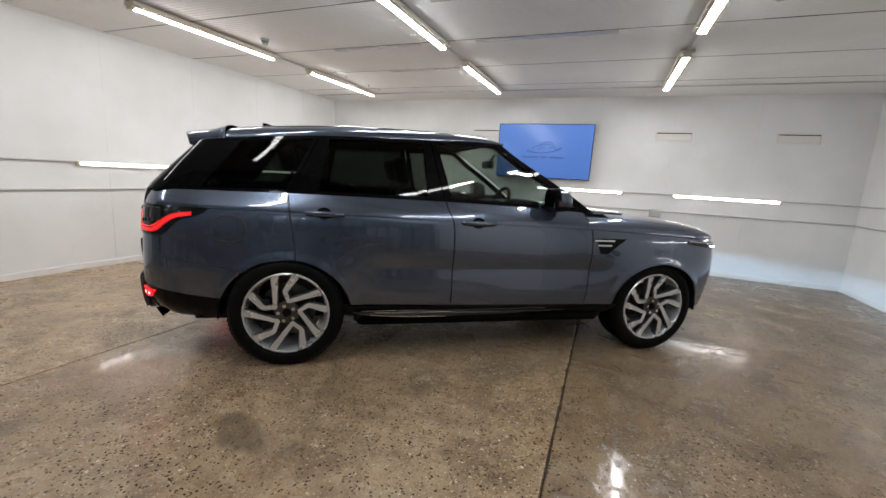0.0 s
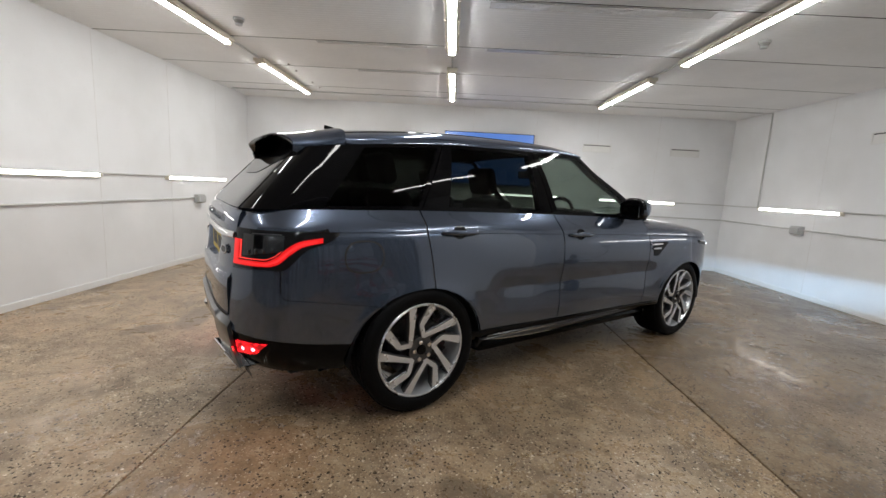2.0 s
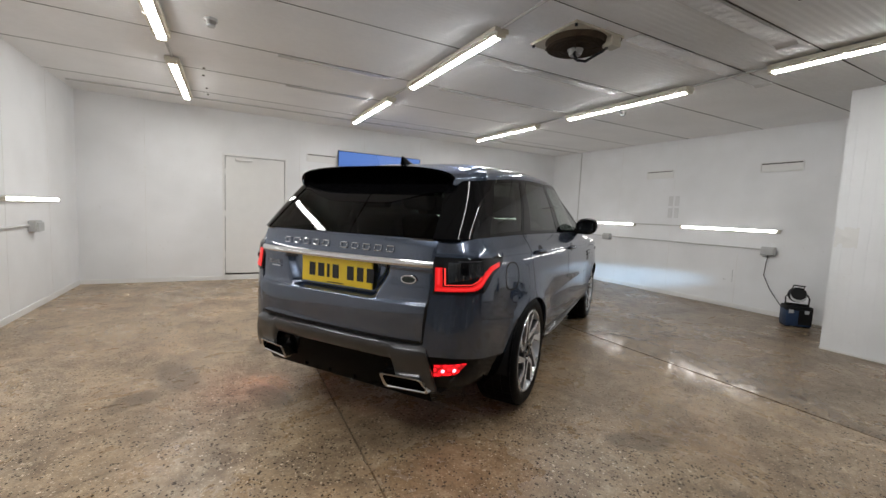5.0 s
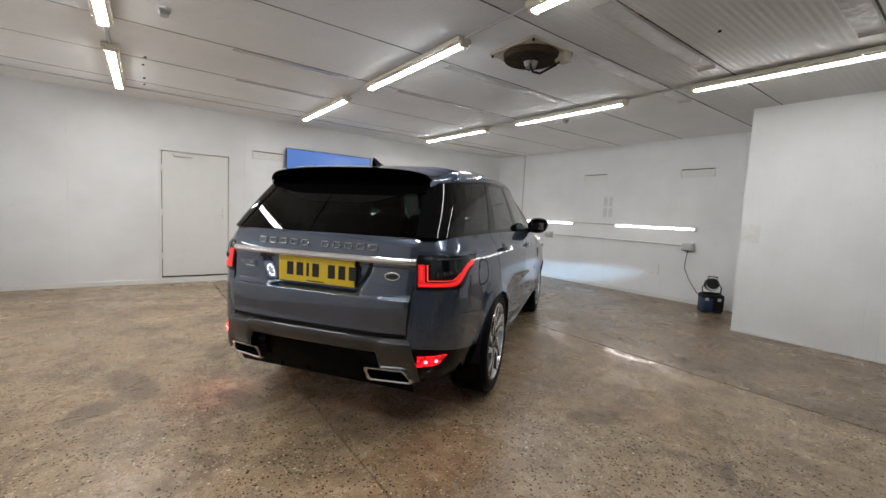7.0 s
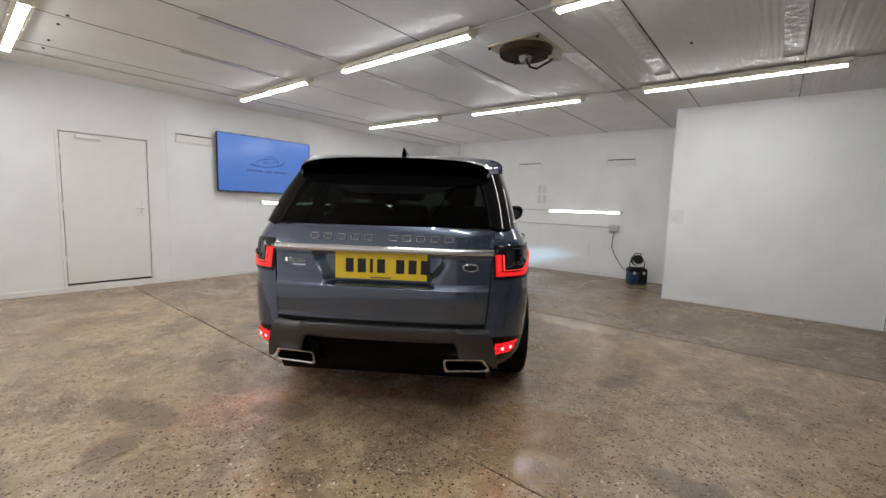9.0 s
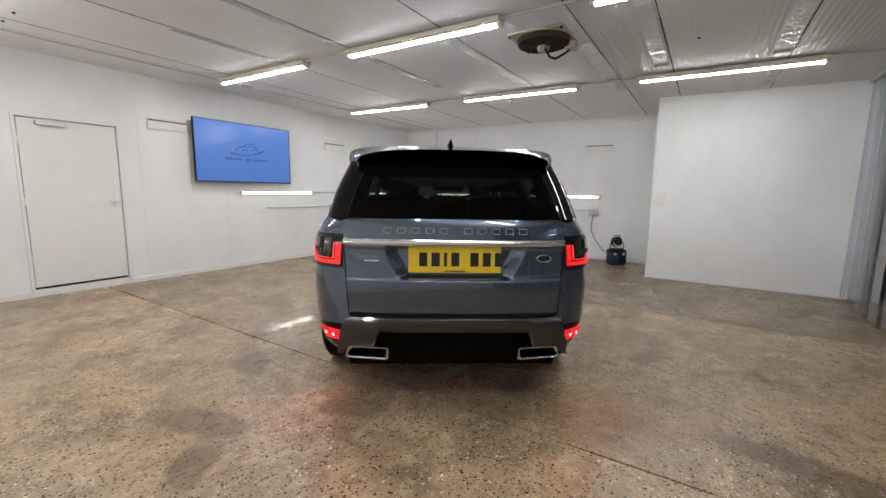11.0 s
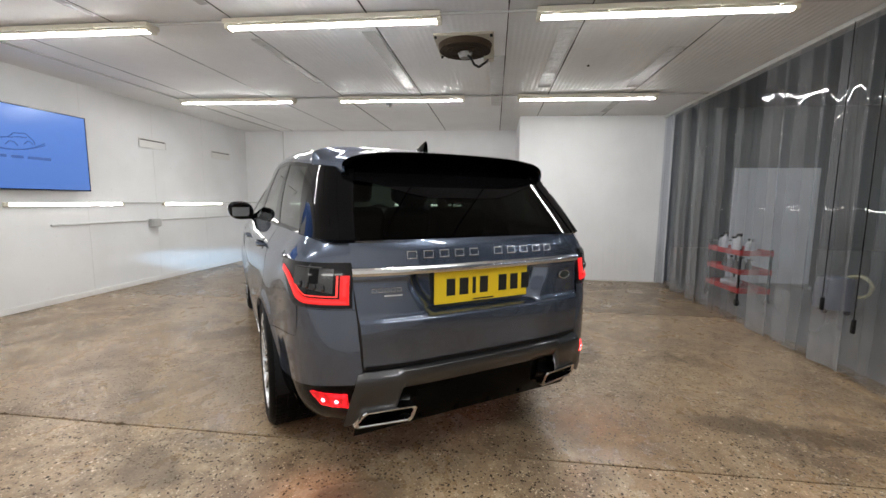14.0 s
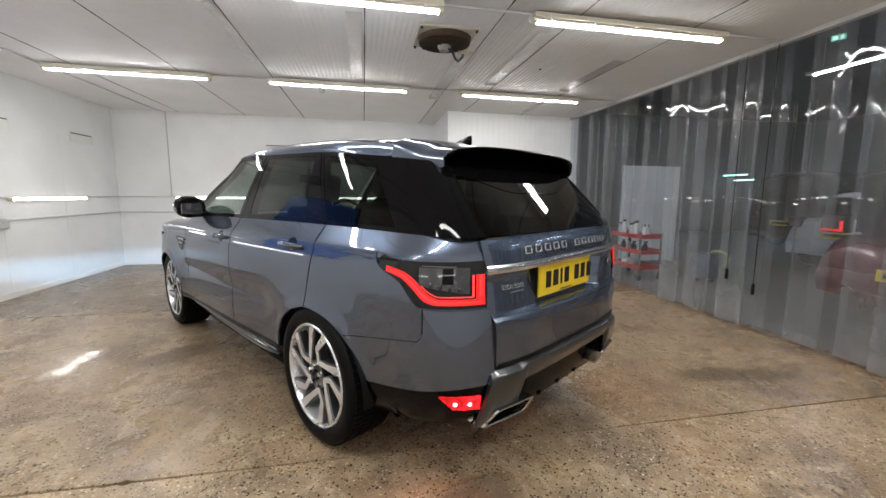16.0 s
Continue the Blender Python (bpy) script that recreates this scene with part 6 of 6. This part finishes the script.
ov = [back(-0.515 + 0.042 * math.cos(t), 0.957 + 0.021 * math.sin(t)) + Vector((-0.004, 0, 0)) for t in np.linspace(0, 2 * math.pi, 29)[:-1]]
v, f = tube(ov, 0.004, 6, True)
badge = link("oval_badge", v + [back(-0.515, 0.957) + Vector((-0.005, 0, 0))] + ov, f + [(28 * 6, 28 * 6 + 1 + i, 28 * 6 + 1 + (i + 1) % 28) for i in range(28)], CHROME, gate, "oval badge with a bright rim", shade=True)
ov2 = [back(-0.515 + 0.036 * math.cos(t), 0.957 + 0.016 * math.sin(t)) + Vector((-0.007, 0, 0)) for t in np.linspace(0, 2 * math.pi, 29)[:-1]]
link("badge_field", ov2, [tuple(range(28))], plain("dark_badge_field", (0.012, 0.020, 0.016), 0.3), badge)

# rear window, wiper hidden under the spoiler
grid = []
for i in range(31):
    q = lerp(gq_at_y(0.810), GQMIN, i / 30)
    grid.append([glass_point(q, lerp(0.0, 0.93, j / 12), 1) for j in range(13)])
full = grid + [[Vector((p.x, -p.y, p.z)) for p in col] for col in grid[-2::-1]]
sheet("rear_screen", full, BACKGLASS, gate, "dark privacy rear glass", 0.004, (-1, 0, 0.3))
band = []
for i in range(31):
    q = lerp(gq_at_y(0.810), GQMIN, i / 30)
    g0 = lerp(0.80, 0.56, smooth(0, 1, i / 22))
    band.append([glass_point(q, lerp(g0, 0.94, j / 4), 1) + Vector((-0.003, 0, 0.001)) for j in range(5)])
band = band + [[Vector((p.x, -p.y, p.z)) for p in col] for col in band[-2::-1]]
sheet("screen_band", band, BLACK, gate, "black band along the top of the rear glass", 0.0, (-1, 0, 0.3))
edge = [glass_point(lerp(gq_at_y(0.810), GQMIN, i / 30), 0.0, 1) for i in range(31)]
edge = edge + [Vector((p.x, -p.y, p.z)) for p in edge[-2::-1]]
sheet("tailgate_top", [[e + Vector((0.02, 0, -0.002)), lerp(e, back(max(min(e.y, 0.645), -0.645), 1.165), 0.45) + Vector((-0.006, 0, 0.002)), back(max(min(e.y, 0.645), -0.645), 1.165) + Vector((0.0, 0, 0.0005))] for e in edge], PAINT, gate, "", 0.0, (-1, 0, 1))
for s in (-1, 1):
    ribbon("glass_edge", [glass_point(gq_at_y(0.811), lerp(0, 0.93, i / 16), s) for i in range(17)], 0.012, BLACK, gate, "", 0.003)

# spoiler: painted top that runs on from the roof, black underneath

def spoil(a, f, low=False):
    """a: from the roof (0) to the trailing edge (1)."""
    u0, u1 = -0.405, -0.708 + 0.055 * abs(f) ** 8
    w = lerp(VR(-0.35) + 0.004, 0.606, a ** 0.6)
    u = lerp(u0, u1, a)
    k = lerp(4.5, 2.7, min(a * 2, 1))
    z = lerp(ZR(-0.4), 1.508, a) + lerp(ZC(-0.4) - ZR(-0.4), 0.080, a) * (1 - min(abs(f), 1) ** k) ** (1 / k)
    return Vector((u, f * w, z))


fs2 = [math.sin(lerp(-math.pi / 2, math.pi / 2, i / 40)) for i in range(41)]
top = [[spoil(j / 10, f) for j in range(11)] for f in fs2]
sp = sheet("spoiler", top, PAINT, car, "painted roof spoiler with a black underside", 0.0, (0, 0, 1))
under = []
for f in fs2:
    p1 = spoil(1.0, f)
    mid = spoil(0.45, f)
    tipdrop = 0.014 + 0.020 * abs(f) ** 8
    k1 = p1 + Vector((0.014, -0.004 * f, -tipdrop))
    roof_in = Vector((mid.x, mid.y * 0.93, mid.z - 0.028 - 0.03 * abs(f) ** 6))
    k2 = Vector((lerp(-0.61, -0.575, abs(f) ** 6), f * 0.62, 1.452 - 0.018 * abs(f) ** 6))
    k3 = Vector((-0.50, f * 0.62, 1.44))
    under.append([p1, p1 + Vector((-0.004, 0, -0.006)), k1, lerp(k1, roof_in, 0.5), roof_in, lerp(roof_in, k2, 0.5), k2, k3])
sheet("underside", under, SOOT, sp, "black spoiler underside", 0.0, (-1, 0, -1))
for s in (-1, 1):        # painted cheeks of the spoiler
    ck = []
    for j in range(13):
        a = j / 12
        p = spoil(a, s)
        drop = lerp(0.006, 0.100, (a / 0.50) ** 1.1) if a < 0.50 else lerp(0.100, 0.030, ((a - 0.50) / 0.50) ** 0.7)
        low = p + Vector((0, -s * 0.012 * drop / 0.1, -drop))
        ck.append([p, lerp(p, low, 0.5) + Vector((0, s * 0.004 * drop / 0.1, 0)), low])
    sheet("cheek", ck, PAINT, sp, "", 0.012, (0, s, 0))
    sheet("cheek_liner", [[p + Vector((0.006, -s * 0.014, -0.004)) for p in col] for col in ck], SOOT, sp, "", 0.0, (0, -s, 0))
link("brake_light", [(-0.575, -0.16, 1.480), (-0.575, 0.16, 1.480), (-0.577, 0.16, 1.492), (-0.577, -0.16, 1.492)], [(0, 1, 2, 3)], REDLENS, sp, "unlit high brake light")
# shark-fin aerial
fin = []
for i in range(13):
    a = i / 12
    u = lerp(-0.29, -0.10, a)
    h = 0.060 * (1 - smooth(0.0, 1.0, a) ** 0.8) + 0.002
    base = ZC(u) - 0.004
    ww = 0.012 + 0.016 * math.sin(math.pi * min(a + 0.15, 1))
    fin.append([Vector((u, -ww, base)), Vector((u - 0.01 * (1 - a), -ww * 0.4, base + h * 0.7)), Vector((u - 0.012 * (1 - a), 0, base + h)), Vector((u - 0.01 * (1 - a), ww * 0.4, base + h * 0.7)), Vector((u, ww, base))])
sheet("roof_aerial", fin, BLACK, car, "gloss black shark-fin aerial", 0.0, (0, 0, 1))

# lower back: grey bumper bridge, black diffuser, tail pipes
HALF = curve([0, 0.3, 0.6, 0.85, 1.0], [0.690, 0.678, 0.658, 0.636, 0.612])


def bridge(f, b):
    half = HALF(b)
    v = f * half
    av = abs(v)
    zl = lerp(0.520, 0.430, smooth(0.430, 0.472, av)) - 0.06 * smooth(0.605, 0.665, av)
    z = lerp(zl, 0.628, b)
    p = back(v, z)
    p.x = min(p.x, back(v, 0.6).x) - 0.026 * math.sin(math.pi * min(b * 0.55 + 0.30, 1.0)) ** 1.0 + 0.03 * (1 - b) ** 2
    if b > 0.80:                            # the upper edge folds in to a ledge
        p.x += 0.036 * (b - 0.80) / 0.20
    return p


fb = sorted(set([lerp(-1, 1, i / 60) for i in range(61)] + [s * lerp(0.60, 0.76, i / 16) for s in (-1, 1) for i in range(17)]))
bz = [0, 0.06, 0.15, 0.3, 0.45, 0.6, 0.72, 0.77, 0.79, 0.81, 0.83, 0.88, 0.94, 1.0]
skid = sheet("rear_bumper", [[bridge(f, b) for b in bz] for f in fb], SKID, car, "grey painted rear bumper insert", 0.02, (-1, 0, 0))
# the diffuser's lower edge is drawn down to take in shade beneath
sheet("diffuser", [[Vector((-0.955 + 0.09 * (1 - j / 6) ** 2, lerp(-0.63, 0.63, i / 24), lerp(0.272, 0.54, j / 6))) for j in range(7)] for i in range(25)], SOOT, car, "black lower diffuser, drawn down over the shade beneath", 0.0, (-1, 0, 0))
ribbon("bumper_ledge", [back(lerp(-0.60, 0.60, i / 30), 0.631) + Vector((-0.004, 0, 0)) for i in range(31)], 0.016, MATTBLACK, skid, "black ledge above the bumper")
for k in (-0.30, -0.10, 0.10, 0.30):
    bm = bmesh.new()
    box(bm, -0.895, -0.80, k - 0.014, k + 0.014, 0.290, 0.42, 0.010)
    part("diffuser_fin", bm, SOOT, car)
for s in (-1, 1):
    def mouth(grow, x, slant=0.5):
        """A leaning four-cornered mouth with cut corners."""
        lo, hi = 0.346 - grow, 0.434 + grow
        ring = []
        for y, z in ((0.640, lo + 0.012), (0.628, lo), (0.398, lo), (0.386, lo + 0.012), (0.380, hi - 0.012), (0.390, hi), (0.600, hi), (0.614, hi - 0.012)):
            y += grow if y > 0.5 else -grow
            ring.append(Vector((x + slant * (0.436 - z) + back(y, 0.5).x + 1.0, s * y, z)))
        return ring
    rings = [mouth(-0.010, -0.93), mouth(-0.010, -1.014), mouth(-0.004, -1.020), mouth(0.002, -1.020), mouth(0.004, -1.013), mouth(0.004, -0.93)]
    verts = [p for r in rings for p in r]
    faces = [(i * 8 + k, i * 8 + (k + 1) % 8, (i + 1) * 8 + (k + 1) % 8, (i + 1) * 8 + k) for i in range(5) for k in range(8)]
    pipe = link("tail_pipe", verts, faces, CHROME, car, "bright trapezoid tail pipe trim")
    link("pipe_bore", mouth(-0.009, -0.962), [tuple(range(8))], MATTBLACK, pipe)

for s in (-1, 1):
    fill = [[Vector((back(v, 0.5).x + 0.035 + 0.05 * (1 - j / 5) ** 2, s * v, lerp(0.345, 0.50, j / 5))) for j in range(6)] for v in [lerp(0.36, 0.655, i / 14) for i in range(15)]]
    sheet("bumper_filler", fill, SOOT, car, "", 0.0, (-1, 0, 0))

# floor pan, so that no light comes up through the body; hung low to darken beneath
pan = boxes((-0.68, 3.55, -0.60, 0.60, 0.235, 0.34, 0.02), (0.45, 2.48, -0.86, 0.86, 0.28, 0.36, 0.02))
part("floor_pan", pan, MATTBLACK, car)
part("bulkhead", boxes((2.2, 2.26, -0.80, 0.80, 0.36, 1.08)), MATTBLACK, car)
part("boot_floor", boxes((-0.88, 0.2, -0.62, 0.62, 0.62, 0.66)), LEATHER, car)

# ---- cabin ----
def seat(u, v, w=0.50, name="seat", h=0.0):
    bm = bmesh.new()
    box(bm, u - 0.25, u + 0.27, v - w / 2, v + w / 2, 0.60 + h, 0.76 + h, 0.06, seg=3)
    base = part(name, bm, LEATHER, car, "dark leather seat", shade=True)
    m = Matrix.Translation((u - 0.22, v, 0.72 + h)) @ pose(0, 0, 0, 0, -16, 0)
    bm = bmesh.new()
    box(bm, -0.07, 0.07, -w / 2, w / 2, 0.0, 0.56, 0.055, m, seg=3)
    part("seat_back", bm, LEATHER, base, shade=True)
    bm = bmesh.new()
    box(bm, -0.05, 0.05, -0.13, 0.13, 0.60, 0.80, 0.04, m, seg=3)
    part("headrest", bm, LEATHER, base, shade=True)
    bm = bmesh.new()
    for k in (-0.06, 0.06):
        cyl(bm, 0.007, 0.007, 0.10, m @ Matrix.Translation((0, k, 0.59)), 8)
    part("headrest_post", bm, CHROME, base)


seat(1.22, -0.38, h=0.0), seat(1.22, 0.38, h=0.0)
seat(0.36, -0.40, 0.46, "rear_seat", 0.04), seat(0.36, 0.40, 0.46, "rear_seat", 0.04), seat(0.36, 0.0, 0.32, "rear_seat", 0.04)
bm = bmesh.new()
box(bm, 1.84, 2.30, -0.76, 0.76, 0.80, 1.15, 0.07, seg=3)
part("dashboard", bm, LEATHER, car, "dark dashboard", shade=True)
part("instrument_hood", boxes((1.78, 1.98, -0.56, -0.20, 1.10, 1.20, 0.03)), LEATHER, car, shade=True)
ctr, tilt = Vector((1.66, -0.38, 1.12)), pose(0, 0, 0, 0, -68, 0)
v, f = tube([ctr + tilt @ Vector((0.185 * math.cos(t), 0.185 * math.sin(t), 0)) for t in np.linspace(0, 2 * math.pi, 37)[:-1]], 0.016, 8, True)
wheel_s = link("steering_wheel", v, f, LEATHER, car, "dark steering wheel", shade=True)
bm = bmesh.new()
cyl(bm, 0.06, 0.07, 0.05, Matrix.Translation(ctr) @ tilt, 20)
for a in (0, math.pi, math.pi / 2 * 3):
    cyl(bm, 0.014, 0.018, 0.15, Matrix.Translation(ctr + tilt @ Vector((0.10 * math.sin(a) if a > 4 else 0.0, 0.10 * (1 if a == 0 else -1 if a < 4 else 0), 0))) @ tilt @ (pose(0, 0, 0, 90, 0, 0) if a < 4 else pose(0, 0, 0, 0, 90, 0)), 8)
part("hub", bm, LEATHER, wheel_s, shade=True)
bm = bmesh.new()
box(bm, 1.66, 1.69, -0.13, 0.13, 1.46, 1.53, 0.012)
cyl(bm, 0.01, 0.012, 0.10, Matrix.Translation((1.71, 0, 1.55)) @ pose(0, 0, 0, 0, 40, 0), 8)
part("cabin_mirror", bm, MATTBLACK, car, "dark cabin mirror", shade=True)

# ---- wheels ----
R_T, R_R = 0.377, 0.285


def lathe(profile, seg):
    """Profile rows (radius, offset along the axle) turned round y."""
    verts, faces, n = [], [], len(profile)
    for i in range(seg):
        t = 2 * math.pi * i / seg
        for r, y in profile:
            verts.append((r * math.cos(t), y, r * math.sin(t)))
    for i in range(seg):
        j = (i + 1) % seg
        for k in range(n - 1):
            faces.append((i * n + k, j * n + k, j * n + k + 1, i * n + k + 1))
    return verts, faces


def build_wheel():
    """A wheel facing -y, its centre at the origin."""
    tyre = lathe([(0.268, 0.02), (0.283, -0.018), (0.300, -0.030), (0.330, -0.034), (0.352, -0.030), (0.362, -0.022), (0.371, -0.012), (0.376, 0.01), (R_T, 0.05), (R_T, 0.17), (0.376, 0.21), (0.370, 0.235), (0.330, 0.25), (0.268, 0.235)], 72)
    rim = lathe([(R_R + 0.0, -0.022), (R_R - 0.006, -0.028), (R_R - 0.014, -0.026), (R_R - 0.020, -0.012), (R_R - 0.030, 0.02), (R_R - 0.042, 0.10), (0.235, 0.21)], 72)
    disc = lathe([(0.0, 0.085), (0.185, 0.085), (0.185, 0.11), (0.0, 0.11)], 40)
    return tyre, rim, disc


tyre_g, rim_g, disc_g = build_wheel()
# tread blocks: grooves round the tyre's crown
tread = bmesh.new()
for i in range(72):
    t = 2 * math.pi * (i + 0.5) / 72
    for y0, y1 in ((-0.004, 0.045), (0.056, 0.105), (0.116, 0.165), (0.176, 0.222)):
        box(tread, -0.0125, 0.0125, y0, y1, R_T - 0.004, R_T + 0.004, 0.0, pose(0, 0, 0, 0, math.degrees(t), 0))
tread_me = bpy.data.meshes.new("tread")
tread.to_mesh(tread_me), tread.free()
tread_me.materials.append(RUBBER)


def spoke_pair(k):
    """Two bars: a straight one and one with an elbow, that meet by the hub."""
    bars = []
    a0 = radians(72 * k + 12)

    def at(r, a, y):
        t = a0 + radians(a)
        return Vector((r * math.sin(t), y, r * math.cos(t)))
    for pts in ([(0.072, 2, -0.008), (0.082, 2, -0.010), (0.092, 6, -0.011), (0.125, 24, -0.014), (0.167, 34, -0.018), (0.270, 44, -0.022)], [(0.072, -4, -0.008), (0.086, -4, -0.010), (0.146, -15, -0.016), (0.156, -15, -0.017), (0.270, 1, -0.022)]):
        P = [at(*p) for p in pts]
        verts, faces = [], []
        for i, p in enumerate(P):
            d = (P[min(i + 1, len(P) - 1)] - P[max(i - 1, 0)]).normalized()
            side = d.cross(Vector((0, 1, 0))).normalized()
            hw = lerp(0.017, 0.0235, i / (len(P) - 1)) + (0.006 if i == len(P) - 1 else 0)
            dep = 0.055
            for x, y in ((-hw, 0.009), (-hw + 0.0055, 0.0), (hw - 0.0055, 0.0), (hw, 0.009), (hw * 0.78, dep), (-hw * 0.78, dep)):
                verts.append(p + side * x + Vector((0, y, 0)))
        for i in range(len(P) - 1):
            for k2 in range(6):
                faces.append((i * 6 + k2, i * 6 + (k2 + 1) % 6, i * 6 + 6 + (k2 + 1) % 6, i * 6 + 6 + k2))
        faces += [tuple(range(6)), tuple((len(P) - 1) * 6 + k2 for k2 in range(6))]
        bars.append((verts, faces))
    return bars


spoke_meshes = []
for k in range(5):
    for verts, faces in spoke_pair(k):
        me = bpy.data.meshes.new("spoke")
        me.from_pydata([tuple(v) for v in verts], [], faces)
        me.materials.append(GUNMETAL)
        me.materials.append(SILVER)
        bm = bmesh.new()
        bm.from_mesh(me)
        bmesh.ops.recalc_face_normals(bm, faces=bm.faces[:])
        for f in bm.faces:
            if f.normal.y < -0.75:
                f.material_index = 1
        bm.to_mesh(me), bm.free()
        spoke_meshes.append(me)

def simple_mesh(name, vf, mat, smooth_it=True):
    me = bpy.data.meshes.new(name)
    me.from_pydata([tuple(v) for v in vf[0]], [], vf[1])
    me.materials.append(mat)
    if smooth_it:
        me.polygons.foreach_set("use_smooth", [True] * len(me.polygons))
        me.set_sharp_from_angle(angle=radians(40))
    return me


tyre_me, rim_me = simple_mesh("tyre", tyre_g, RUBBER), simple_mesh("rim", rim_g, SILVER)
disc_me = simple_mesh("brake_disc", disc_g, GUNMETAL)
hb = bmesh.new()
cyl(hb, 0.072, 0.080, 0.05, Matrix.Translation((0, 0.018, 0)) @ pose(0, 0, 0, 90, 0, 0), 30)
hub_me = bpy.data.meshes.new("hub")
hb.to_mesh(hub_me), hb.free()
hub_me.materials.append(GUNMETAL)
cb2 = bmesh.new()
cyl(cb2, 0.030, 0.026, 0.012, Matrix.Translation((0, -0.012, 0)) @ pose(0, 0, 0, 90, 0, 0), 24)
cap_me = bpy.data.meshes.new("centre_cap")
cb2.to_mesh(cap_me), cb2.free()
cap_me.materials.append(BLACK)
nb = bmesh.new()
cyl(nb, 0.0150, 0.0135, 0.026, pose(0, -0.012, 0, 90, 0, 0), 6)
nut_me = bpy.data.meshes.new("wheel_nut")
nb.to_mesh(nut_me), nb.free()
nut_me.materials.append(CHROME)
kb = boxes((-0.20, -0.11, 0.03, 0.12, -0.09, 0.09, 0.02))
cal_me = bpy.data.meshes.new("brake_caliper")
kb.to_mesh(cal_me), kb.free()
cal_me.materials.append(MATTBLACK)


def mounted(name, me, parent, m=None, label=""):
    o = bpy.data.objects.new(name, me)
    scene.collection.objects.link(o)
    o.parent = parent
    if m is not None:
        o.matrix_local = m
    if label:
        o["label"] = label
    return o


for u, s, spin in ((0.0, -1, 0), (2.923, -1, 3), (0.0, 1, 14), (2.923, 1, 50)):
    m = Matrix.Translation((u, s * 0.907, R_T + 0.003)) @ (pose(0, 0, 0, 0, 0, 180) if s > 0 else Matrix()) @ pose(0, 0, 0, 0, spin, 0)
    w = mounted("wheel", rim_me, car, m, "five-pair split-spoke alloy wheel, machined face")
    mounted("tyre", tyre_me, w, None, "black tyre")
    mounted("tread", tread_me, w)
    for me in spoke_meshes:
        mounted("spoke", me, w)
    mounted("hub", hub_me, w), mounted("centre_cap", cap_me, w), mounted("brake_disc", disc_me, w), mounted("brake_caliper", cal_me, w)
    for k in range(5):
        a = radians(72 * k - 16)
        mounted("wheel_nut", nut_me, w, Matrix.Translation((0.054 * math.sin(a), 0, 0.054 * math.cos(a))))

# headlamp beams: low, wide and cold
for s in (-1, 1):
    ld = bpy.data.lights.new("headlamp_beam", "SPOT")
    ld.energy, ld.color, ld.spot_size, ld.spot_blend, ld.shadow_soft_size = BEAM, (0.42, 0.70, 1.0), radians(40), 0.85, 0.03
    o = new("headlamp_beam", ld)
    o.parent = car
    o.matrix_local = look((3.88, s * 0.62, 0.76), (6.9, s * 0.75, 0.06)) @ Matrix.Diagonal((3.8, 0.34, 1, 1))

# the lit fog lamps throw a little red on the floor behind, the near-side one more
for s in (-1, 1):
    ld = bpy.data.lights.new("fog_beam", "SPOT")
    ld.energy, ld.color, ld.spot_size, ld.spot_blend, ld.shadow_soft_size = FOG * (1.2 if s > 0 else 0.25), (1.0, 0.02, 0.02), radians(90), 1.0, 0.02
    o = new("fog_beam", ld)
    o.parent = car
    o.matrix_local = look(FOGPOS[s], FOGPOS[s] + Vector((0.03, s * 0.12, -0.47)))
